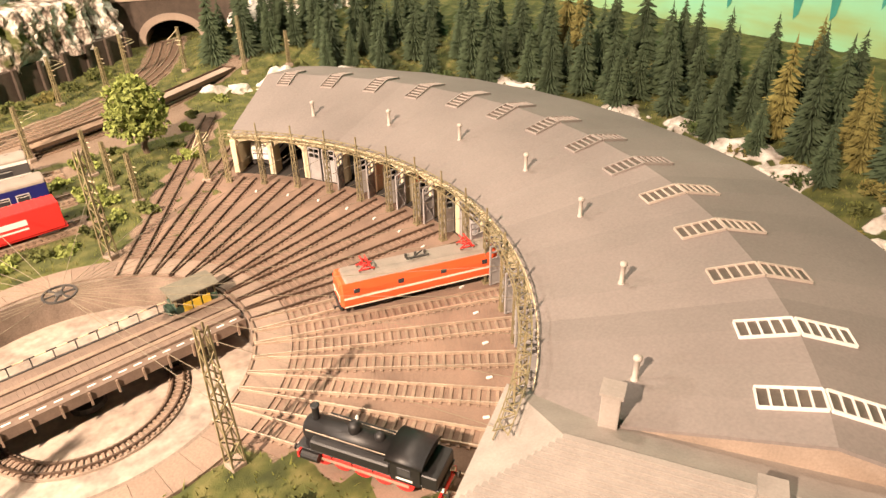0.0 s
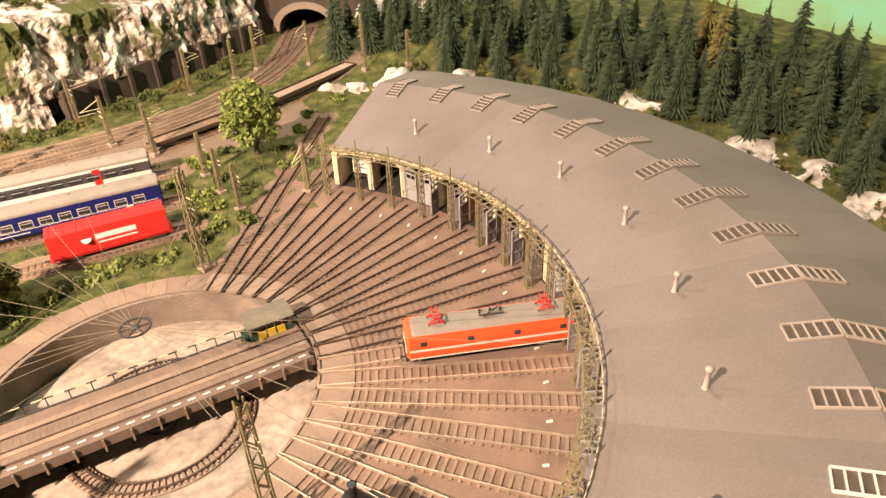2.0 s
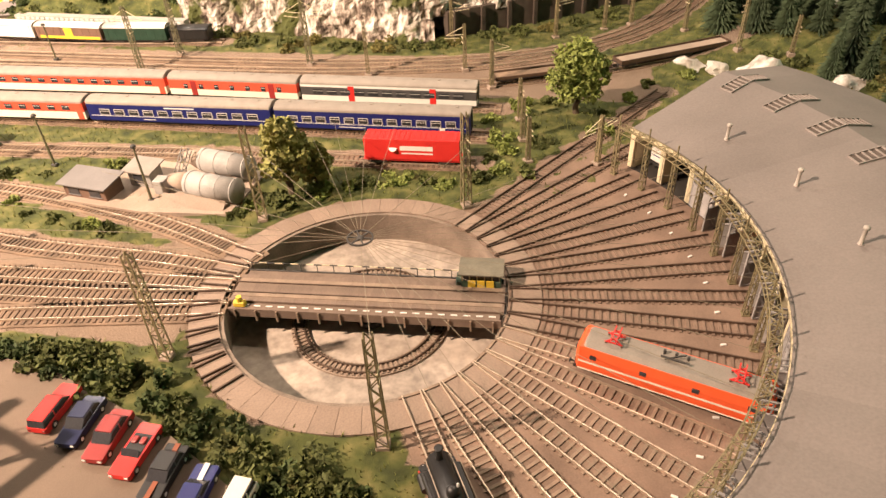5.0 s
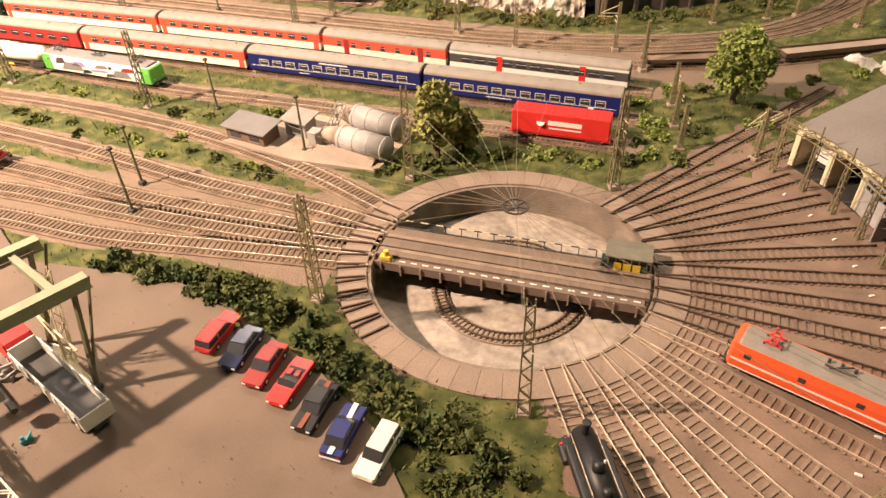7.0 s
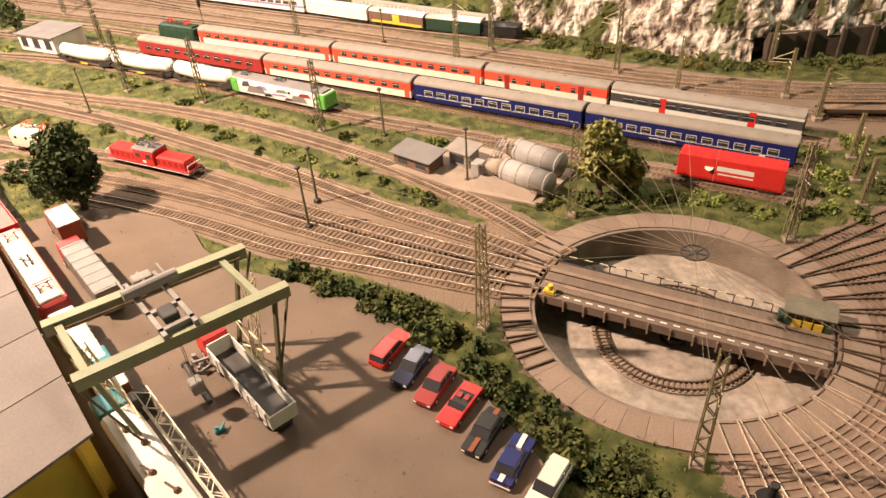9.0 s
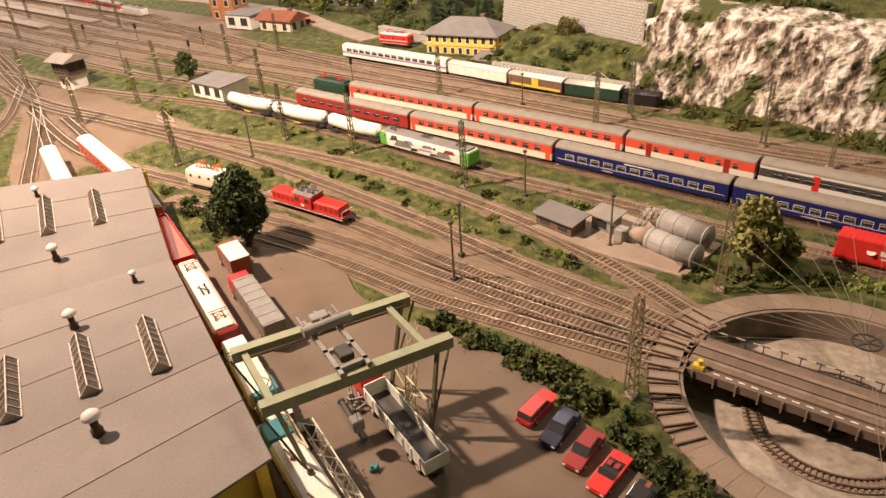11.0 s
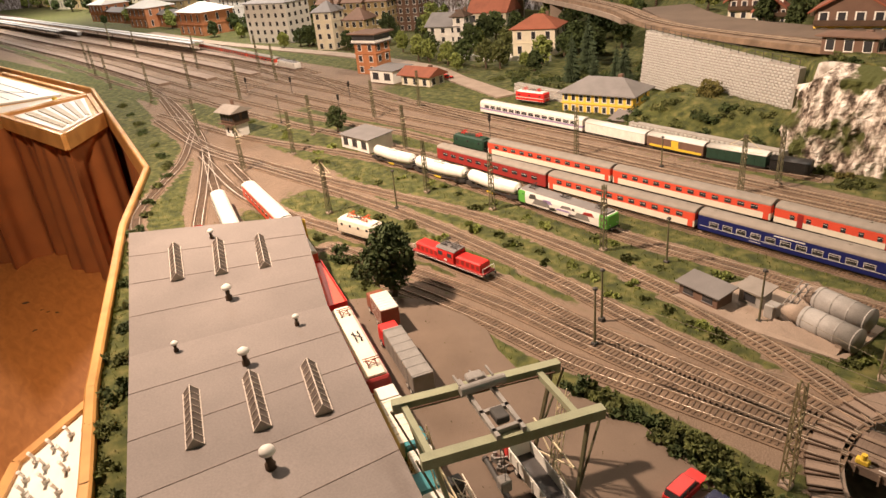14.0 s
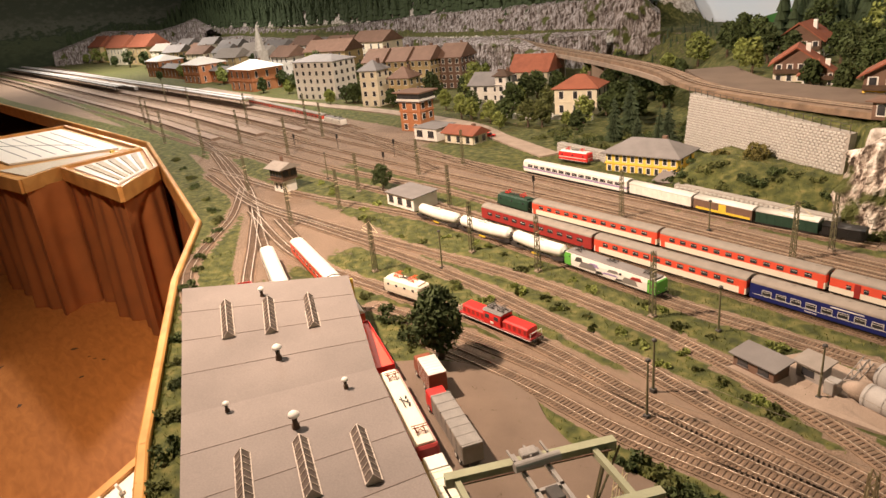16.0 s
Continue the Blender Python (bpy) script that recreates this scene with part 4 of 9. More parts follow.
# ---- rolling stock ----
def bogie(parent, x, wb=0.014, wheels=True):
    b = part("bogie", MB().box(x - wb, x + wb, -0.0125, -0.0105, 0.0065, 0.0105, c=0.0006).box(x - wb, x + wb, 0.0105, 0.0125, 0.0065, 0.0105, c=0.0006).box(x - 0.004, x + 0.004, -0.0105, 0.0105, 0.007, 0.010), UNDER, parent)
    for dx in (-wb * 0.68, wb * 0.68):
        for s in (-1, 1):
            part("wheel", MB().cyl((x + dx, s * 0.0082, 0.0101), (x + dx, s * 0.0103, 0.0101), 0.0053, n=12), RAIL_DARK, b)
    return b


def buffers(parent, x, s):
    mb = MB()
    for y in (-0.010, 0.010):
        mb.cyl((x, y, 0.0125), (x + s * 0.0045, y, 0.0125), 0.0009, n=6).cyl((x + s * 0.0045, y, 0.0125), (x + s * 0.0053, y, 0.0125), 0.0024, n=8)
    part("buffers", mb, UNDER, parent)


def body_profile(w, z0, z1):
    return [(-w + 0.0006, z0), (w - 0.0006, z0), (w, z0 + 0.001), (w, z1), (-w, z1), (-w, z0 + 0.001)]


def coach(label, L, bands, roof, m, nwin, wz, win=GLASSDARK, doors=None, doorx=(), group="passenger coaches", winw=0.62, surround=None, marks=()):
    c = thing("passenger_coach", label, "coach", group, m)
    h = L / 2
    for z0, z1, ma in bands:
        part("side_band", MB().prism([(-0.0163, z0), (0.0163, z0), (0.0163, z1), (-0.0163, z1)], -h, h, inset=0.0008), ma, c)
    zt = bands[-1][1]
    prof = [(0.0163 * math.cos(t), zt + 0.0078 * math.sin(t) ** 0.8) for t in [math.pi * i / 12 for i in range(13)]]
    r = part("roof", MB().prism(prof, -h, h, inset=0.0015), roof, c)
    vent = MB().box(-0.002, 0.002, -0.002, 0.002, zt + 0.0072, zt + 0.0086).data("roof_vent")
    for i in range(7):
        part("roof_vent", vent, roof, r, m=Matrix.Translation((-h + L * (i + 0.5) / 7, 0, 0)))
    step = (L - 0.036) / nwin
    w = step * winw
    pane = MB().prism([(-w / 2 + 0.0005, wz), (w / 2 - 0.0005, wz), (w / 2, wz + 0.0006), (w / 2, wz + 0.0084), (-w / 2, wz + 0.0084), (-w / 2, wz + 0.0006)], -0.0003, 0.0003).data("window")
    sur = MB().prism([(-w / 2 - 0.0008, wz - 0.0008), (w / 2 + 0.0008, wz - 0.0008), (w / 2 + 0.0008, wz + 0.0092), (-w / 2 - 0.0008, wz + 0.0092)], -0.0002, 0.0002).data("window_surround") if surround else None
    bar = MB().box(-0.0002, 0.0002, -w / 2, w / 2, wz + 0.0055, wz + 0.0060).data("window_bar")
    for s in (-1, 1):
        for i in range(nwin):
            x = -h + 0.018 + step * (i + 0.5)
            q = Matrix.Translation((x, s * 0.01655, 0)) @ Matrix.Rotation(radians(90), 4, "Z")
            p = part("window", pane, win, c, m=q)
            part("window_bar", bar, SILVERROOF, p, m=Matrix.Translation((-s * 0.0 + (0.0004 if s < 0 else -0.0004) * -1, 0, 0)))
            if sur:
                part("window_surround", sur, surround, c, m=Matrix.Translation((x, s * 0.01642, 0)) @ Matrix.Rotation(radians(90), 4, "Z"))
        for x in doorx:
            part("door", MB().box(x - 0.005, x + 0.005, s * 0.0164 - 0.0003, s * 0.0164 + 0.0003, bands[0][0], zt - 0.001), doors, c)
    for x, w2, z0, z1, ma in marks:
        part("lettering_bar", MB().box(x, x + w2, -0.0168, -0.0164, z0, z1), ma, c)
    part("underframe", MB().box(-h + 0.004, h - 0.004, -0.0145, 0.0145, 0.009, bands[0][0] + 0.0002).box(-0.03, 0.02, -0.012, 0.012, 0.0062, 0.009), UNDER, c)
    for x in (-h + 0.03, h - 0.03):
        bogie(c, x)
    for s in (-1, 1):
        buffers(c, s * h, s)
        part("gangway", MB().box(s * h - 0.001, s * h + 0.001, -0.006, 0.006, 0.012, zt + 0.002), UNDER, c)
    return c


def place(x0, y0, x1, y1):
    """A pose at the middle of the run from one end to the other, and its length."""
    d = Vector((x1 - x0, y1 - y0, 0))
    return pose((x0 + x1) / 2, (y0 + y1) / 2, 0, 0, 0, math.degrees(math.atan2(d.y, d.x))), d.length


def cream_red(x0, y0, x1, y1, red=COACHRED, top=CREAM, label="cream and red express coach with a grey-brown roof", **kw):
    m, L = place(x0, y0, x1, y1)
    return coach(label, L - 0.007, [(0.0115, 0.0238, top), (0.0239, 0.0385, red)], COACHROOF, m, 12, 0.0268, surround=None, doors=red, doorx=(-L / 2 + 0.012, L / 2 - 0.012), winw=0.5, **kw)


cream_red(-1.195, 0.463, -0.818, 0.474, label="cream and red express coach behind a green shunter")
cream_red(-0.818, 0.474, -0.470, 0.478)
m, L = place(-0.470, 0.478, -0.232, 0.473)
coach("red luggage coach with a cream skirt and few windows", L - 0.006, [(0.0115, 0.0220, CREAM), (0.0221, 0.0375, COACHRED)], COACHROOF, m, 7, 0.023, winw=0.28, doors=DARKRED, doorx=(-0.07, 0.07))
m, L = place(-0.232, 0.473, 0.066, 0.470)
coach("white and charcoal coach with bright red doors", L - 0.006, [(0.0115, 0.0205, WHITE), (0.0206, 0.0345, CHARCOAL), (0.0346, 0.0385, WHITE)], COACHROOF, m, 11, 0.0225, doors=RED, doorx=(-0.060, 0.075), winw=0.7)
m, L = place(-1.275, 0.361, -0.906, 0.366)
coach("dark red dining coach with a brown roof", L - 0.007, [(0.0115, 0.0385, DARKRED)], COACHROOF, m, 11, 0.0225, winw=0.55, doors=DARKRED, doorx=(-0.15, 0.15))
cream_red(-0.906, 0.366, -0.556, 0.372, label="cream and red express coach coupled to a blue sleeper")
m, L = place(-0.556, 0.372, -0.240, 0.374)
coach("deep blue sleeping coach with white framed windows", L - 0.006, [(0.0115, 0.0385, BLUE)], COACHROOF, m, 11, 0.0215, surround=SILVERROOF, winw=0.62, marks=((-0.15, 0.30, 0.0192, 0.0198, WHITE), (-0.02, 0.05, 0.0345, 0.0362, WHITE), (-0.06, 0.02, 0.0145, 0.0155, WHITE)))
m, L = place(-0.240, 0.374, 0.068, 0.374)
coach("deep blue couchette coach with white framed windows", L - 0.006, [(0.0115, 0.0385, BLUE)], COACHROOF, m, 12, 0.0215, surround=SILVERROOF, winw=0.62, marks=((-0.145, 0.29, 0.0192, 0.0198, WHITE), (-0.05, 0.04, 0.0145, 0.0155, WHITE), (0.105, 0.008, 0.0145, 0.0190, WHITE)))


def container_wagon():
    m, L = place(-0.076, 0.2855, 0.064, 0.2885)
    w = thing("container_wagon", "bright red container on a low flat wagon with white lettering bars", "wagon", m=m)
    box = part("container", MB().box(-L / 2 + 0.003, L / 2 - 0.003, -0.0148, 0.0148, 0.0125, 0.0435, c=0.0006), RED, w)
    for s in (-1, 1):
        for x, ww, z0, z1 in ((-0.016, 0.046, 0.0270, 0.0338), (-0.014, 0.044, 0.0215, 0.0236)):
            part("lettering_bar", MB().box(x, x + ww, s * 0.01485 - 0.0002, s * 0.01485 + 0.0003 * (s > 0), z0, z1), WHITE, box, "white lettering bar")
        part("round_emblem", MB().cyl((-0.026, s * 0.0147, 0.030), (-0.026, s * 0.0151, 0.0305), 0.0056, n=14), WHITE, box, "plain white round emblem")
    for k in range(18):
        x = -L / 2 + 0.008 + k * (L - 0.016) / 17
        part("rib", MB().box(x - 0.0009, x + 0.0009, -0.0144, 0.0144, 0.0434, 0.0440), RED, box)
    part("underframe", MB().box(-L / 2, L / 2, -0.0135, 0.0135, 0.0098, 0.0122, c=0.0005), RED, w)
    for x in (-L / 2 + 0.022, L / 2 - 0.022):
        bogie(w, x, 0.012)
    for s in (-1, 1):
        buffers(w, s * L / 2, s)


container_wagon()


def pantograph(parent, x, z, material, up=0.006):
    p = part("pantograph", MB().box(x - 0.008, x + 0.008, -0.006, -0.0052, z, z + 0.0010).box(x - 0.008, x + 0.008, 0.0052, 0.006, z, z + 0.0010)
             .bar((x - 0.006, -0.005, z + 0.001), (x + 0.002, -0.006, z + up), 0.0008).bar((x - 0.006, 0.005, z + 0.001), (x + 0.002, 0.006, z + up), 0.0008)
             .bar((x + 0.006, -0.005, z + 0.001), (x - 0.002, -0.006, z + up), 0.0008).bar((x + 0.006, 0.005, z + 0.001), (x - 0.002, 0.006, z + up), 0.0008)
             .bar((x - 0.006, -0.005, z + 0.001), (x + 0.006, 0.005, z + 0.001), 0.0007).bar((x + 0.006, -0.005, z + 0.001), (x - 0.006, 0.005, z + 0.001), 0.0007)
             .box(x - 0.003, x - 0.002, -0.011, 0.011, z + up, z + up + 0.0008).box(x + 0.002, x + 0.003, -0.011, 0.011, z + up, z + up + 0.0008), material, parent)
    feet = MB()
    for dx in (-0.007, 0.007):
        for y in (-0.0055, 0.0055):
            feet.cyl((x + dx, y, z - 0.0018), (x + dx, y, z + 0.0002), 0.0009, n=6)
    part("insulators", feet, BROWNTILE, p)
    return p


def electric_loco(label, m, L, body, stripe, roof, panto, bogies=(0.045,), ends=None, nwin=4):
    e = thing("electric_locomotive", label, "locomotive", "locomotives", m)
    h = L / 2
    prof = [(-0.0162, 0.0125), (0.0162, 0.0125), (0.0168, 0.018), (0.0168, 0.030), (0.0150, 0.0385), (-0.0150, 0.0385), (-0.0168, 0.030), (-0.0168, 0.018)]
    part("body", MB().prism(prof, -h, h, inset=0.0030), body, e)
    part("roof", MB().prism([(-0.0146, 0.0383), (0.0146, 0.0383), (0.0105, 0.0418), (-0.0105, 0.0418)], -h + 0.006, h - 0.006, inset=0.002), roof, e)
    if stripe:
        for s in (-1, 1):
            part("stripe", MB().box(-h + 0.003, h - 0.003, s * 0.0168 - 0.0002, s * 0.0168 + 0.0003, 0.0216, 0.0238), stripe, e, "cream waist stripe")
            part("sill_stripe", MB().box(-h + 0.003, h - 0.003, s * 0.0165 - 0.0003, s * 0.0165 + 0.0003, 0.0128, 0.0137), stripe, e)
        for s in (-1, 1):
            part("stripe", MB().box(s * h - 0.0004, s * h + 0.0004, -0.0135, 0.0135, 0.0222, 0.0236), stripe, e)
    for s in (-1, 1):
        for i in range(nwin):
            x = -h + 0.016 + (L - 0.032) * i / (nwin - 1)
            part("window", MB().box(x - 0.0030, x + 0.0030, s * 0.0163 - 0.0008, s * 0.0163 + 0.0008, 0.0272, 0.0322, c=0.0004), GLASSDARK, e)
        for y in (-0.0068, 0.0068):
            part("windscreen", MB().box(s * (h - 0.0012) - 0.0009, s * (h - 0.0012) + 0.0009, y - 0.0055, y + 0.0055, 0.0272, 0.0340, c=0.0004), GLASSDARK, e)
            part("headlight", MB().cyl((s * (h - 0.001), y * 1.5, 0.0185), (s * (h + 0.0006), y * 1.5, 0.0185), 0.0013, n=10), WHITE, e)
        part("buffer_beam", MB().box(s * h - 0.0015, s * h + 0.0012, -0.014, 0.014, 0.0095, 0.0130), UNDER, e)
        buffers(e, s * (h + 0.001), s)
    for s in (-1, 1):
        pantograph(e, s * (h - 0.030), 0.0440, panto)
    gear = MB().cyl((-0.012, -0.003, 0.0445), (0.012, -0.003, 0.0445), 0.0010, n=6).bar((-0.008, -0.006, 0.0450), (0.008, 0.006, 0.0450), 0.0012)
    for x in (-0.010, 0.0, 0.010):
        gear.cyl((x, 0.004, 0.0415), (x, 0.004, 0.0460), 0.0013, n=8)
    part("roof_gear", gear, STEELDK, e)
    part("underframe", MB().box(-h + 0.006, h - 0.006, -0.0125, 0.0125, 0.0085, 0.0126), UNDER, e)
    for x in (-h + 0.034, h - 0.034):
        bogie(e, x, 0.019)
    return e


mm, L = place(0.2245, -0.0735, 0.381, -0.125)
electric_loco("blood-orange electric locomotive with red pantographs standing before the gates", mm, L, ORANGE, CREAM, COACHROOF, RED)
mm, L = place(-0.775, -0.262, -0.585, -0.325)
electric_loco("cream and orange electric locomotive with a cluttered pale roof", mm, L, DARKRED, None, CREAM, REDTILE)
mm, L = place(-1.085, -0.0600, -0.985, -0.0420)
electric_loco("cream electric locomotive with orange roof gear half behind a tree", mm, L, CREAM, None, CREAM, ORANGE)
e = electric_loco("white locomotive with bright green ends and grey side patches", place(-0.905, 0.274, -0.668, 0.268)[0], 0.232, WHITE, None, SLATE, STEELDK)
for s in (-1, 1):
    part("green_end", MB().prism([(-0.0170, 0.0122), (0.0170, 0.0122), (0.0172, 0.018), (0.0172, 0.030), (0.0153, 0.0380), (-0.0153, 0.0380), (-0.0172, 0.030), (-0.0172, 0.018)], min(s * 0.094, s * 0.1164), max(s * 0.094, s * 0.1164), inset=0.002), GREEN, e, "bright green end")
for x, w2, z0, z1, ma in ((-0.075, 0.05, 0.016, 0.030, SLATE), (-0.015, 0.045, 0.019, 0.024, PURPLE), (0.035, 0.04, 0.015, 0.028, GREYSTEEL), (-0.05, 0.03, 0.024, 0.033, PURPLE), (0.0, 0.03, 0.026, 0.033, SLATE), (-0.085, 0.022, 0.025, 0.036, CHARCOAL), (-0.03, 0.02, 0.014, 0.021, BLACK), (0.055, 0.03, 0.026, 0.034, DARKRED), (0.02, 0.02, 0.014, 0.020, CHARCOAL)):
    part("side_patch", MB().prism([(x, z0), (x + w2, z0 + 0.002), (x + w2 * 0.8, z1), (x + w2 * 0.2, z1 - 0.001)], -0.0173, 0.0173, pose(0, 0, 0, 0, 0, 90) @ Matrix.Diagonal((1, -1, 1, 1))), ma, e)
mm, L = place(-1.325, 0.4620, -1.208, 0.4630)
electric_loco("small dark green electric locomotive with red pantographs", mm, L, DKGREEN, None, DKGREEN, RED, nwin=3)


def diesel_shunter():
    m, L = place(-0.890, -0.0205, -0.716, -0.0075)
    d = thing("red_shunter", "red centre-cab locomotive with two long bonnets and a grey cab", "locomotive", "locomotives", m)
    h = L / 2
    part("running_board", MB().box(-h, h, -0.0155, 0.0155, 0.0125, 0.0150, c=0.0004), DARKRED, d)
    for x0, x1 in ((-h + 0.008, -0.022), (0.020, h - 0.008)):
        b = part("bonnet", MB().prism([(-0.0125, 0.015), (0.0125, 0.015), (0.0125, 0.0285), (0.0100, 0.0312), (-0.0100, 0.0312), (-0.0125, 0.0285)], x0, x1, inset=0.0012), RED, d)
        for k in range(5):
            x = x0 + (x1 - x0) * (k + 0.5) / 5
            part("grille", MB().box(x - 0.003, x + 0.003, -0.0128, 0.0128, 0.0185, 0.0265), DARKRED, b)
    cab = part("cab", MB().prism([(-0.0155, 0.015), (0.0155, 0.015), (0.0160, 0.030), (0.0140, 0.0375), (-0.0140, 0.0375), (-0.0160, 0.030)], -0.022, 0.020, inset=0.001), RED, d)
    part("cab_roof", MB().prism([(-0.0155, 0.0375), (0.0155, 0.0375), (0.0120, 0.0400), (-0.0120, 0.0400)], -0.024, 0.022, inset=0.001), SLATE, cab)
    for s in (-1, 1):
        for x in (-0.012, 0.010):
            part("window", MB().box(x - 0.005, x + 0.005, s * 0.0155 - 0.0008, s * 0.0155 + 0.0008, 0.026, 0.033), GLASSDARK, cab)
        part("white_mark", MB().box(-0.004, 0.003, s * 0.0159 - 0.0004, s * 0.0159 + 0.0004, 0.0175, 0.0215), WHITE, cab)
        part("end_rail", MB().bar((s * (h - 0.001), -0.014, 0.015), (s * (h - 0.001), -0.014, 0.025), 0.0008).bar((s * (h - 0.001), 0.014, 0.015), (s * (h - 0.001), 0.014, 0.025), 0.0008).bar((s * (h - 0.001), -0.014, 0.025), (s * (h - 0.001), 0.014, 0.025), 0.0008), WHITE, d)
        buffers(d, s * h, s)
    pantograph(d, -0.012, 0.0415, STEELDK)
    pantograph(d, 0.012, 0.0415, STEELDK)
    part("stripe", MB().box(-h, h, -0.0158, 0.0158, 0.0118, 0.0126), WHITE, d)
    for x in (-h + 0.035, h - 0.035):
        bogie(d, x, 0.017)


diesel_shunter()


def steam_loco():
    m, L = place(0.113, -0.2125, 0.1655, -0.3110)
    s = thing("steam_locomotive", "black tank steam locomotive with red wheels beside the lawn", "locomotive", "locomotives", m)
    h = L / 2
    part("running_board", MB().box(-h, h, -0.0150, 0.0150, 0.0198, 0.0206, c=0.0003), BLACK, s)
    part("frame_plate", MB().box(-h, h, -0.0070, 0.0070, 0.0100, 0.0190, c=0.0004), BLACK, s)
    part("boiler", MB().cyl((-h + 0.004, 0, 0.0285), (h - 0.035, 0, 0.0285), 0.0098, n=20), BLACK, s, "", True)
    part("smokebox_door", MB().cyl((-h + 0.002, 0, 0.0285), (-h + 0.0045, 0, 0.0285), 0.0080, 0.0092, n=18), BLACK, s)
    for y in (-1, 1):
        part("side_tank", MB().box(-h + 0.012, h - 0.036, min(y * 0.0085, y * 0.0158), max(y * 0.0085, y * 0.0158), 0.0206, 0.0305, c=0.0012), BLACK, s)
        for k in range(5):
            x = -h + 0.018 + k * 0.0165
            w = part("driving_wheel", MB().cyl((x, y * 0.0085, 0.0125), (x, y * 0.0112, 0.0125), 0.0078, n=18), RED, s, "red driving wheel")
            part("tyre", MB().cyl((x, y * 0.0082, 0.0125), (x, y * 0.0110, 0.0125), 0.0084, n=18, cap=False), RAIL_DARK, w)
        part("coupling_rod", MB().box(-h + 0.016, -h + 0.088, y * 0.0122 - 0.0005, y * 0.0122 + 0.0005, 0.0105, 0.0123), RAIL, s)
        part("cylinder", MB().cyl((-h + 0.004, y * 0.0140, 0.0135), (-h + 0.018, y * 0.0140, 0.0135), 0.0040, n=12), BLACK, s)
        part("hand_rail", MB().bar((-h + 0.006, y * 0.0099, 0.0335), (h - 0.036, y * 0.0099, 0.0335), 0.0006), RAIL, s)
    part("chimney", MB().turned([(0.0034, 0.036), (0.0026, 0.040), (0.0027, 0.0475), (0.0036, 0.0500), (0.0024, 0.0500)], 14, Matrix.Translation((-h + 0.010, 0, 0))), BLACK, s, "", True)
    part("steam_dome", MB().turned([(0.0052, 0.035), (0.0050, 0.0415), (0.0036, 0.0442), (0.0012, 0.0450)], 14, Matrix.Translation((-0.014, 0, 0))), BLACK, s, "", True)
    part("sand_dome", MB().turned([(0.0044, 0.035), (0.0042, 0.0400), (0.0028, 0.0420), (0.0008, 0.0425)], 14, Matrix.Translation((0.006, 0, 0))), BLACK, s, "", True)
    part("bell", MB().turned([(0.0013, 0.0445), (0.0012, 0.0465), (0.0004, 0.0475)], 8, Matrix.Translation((-0.014, 0.004, 0))), SILVERROOF, s)
    cab = part("cab", MB().prism([(-0.0155, 0.0185), (0.0155, 0.0185), (0.0155, 0.036), (-0.0155, 0.036)], h - 0.036, h - 0.013, inset=0.0006), BLACK, s)
    prof = [(0.0168 * math.cos(t), 0.0362 + 0.0060 * math.sin(t)) for t in [math.pi * i / 10 for i in range(11)]]
    part("cab_roof", MB().prism(prof, h - 0.039, h - 0.011), BLACK, cab, "", True)
    for y in (-1, 1):
        part("window", MB().box(h - 0.030, h - 0.020, y * 0.0156 - 0.0004, y * 0.0156 + 0.0004, 0.0255, 0.0325, c=0.0003), GLASSDARK, cab)
        part("number_bar", MB().box(h - 0.031, h - 0.019, y * 0.0156 - 0.0004, y * 0.0156 + 0.0004, 0.0215, 0.0228), WHITE, cab)
    part("coal_bunker", MB().box(h - 0.013, h - 0.001, -0.0150, 0.0150, 0.0185, 0.0310, c=0.0008), BLACK, s)
    for e in (-1, 1):
        part("buffer_beam", MB().box(e * h - 0.0008, e * h + 0.0008, -0.0150, 0.0150, 0.0085, 0.0140), RED, s, "red buffer beam")
        buffers(s, e * h, e)
        for y in (-0.010, 0.010):
            part("lamp", MB().cyl((e * h, y, 0.0165), (e * (h + 0.002), y, 0.0165), 0.0016, n=10), WHITE, s)


steam_loco()


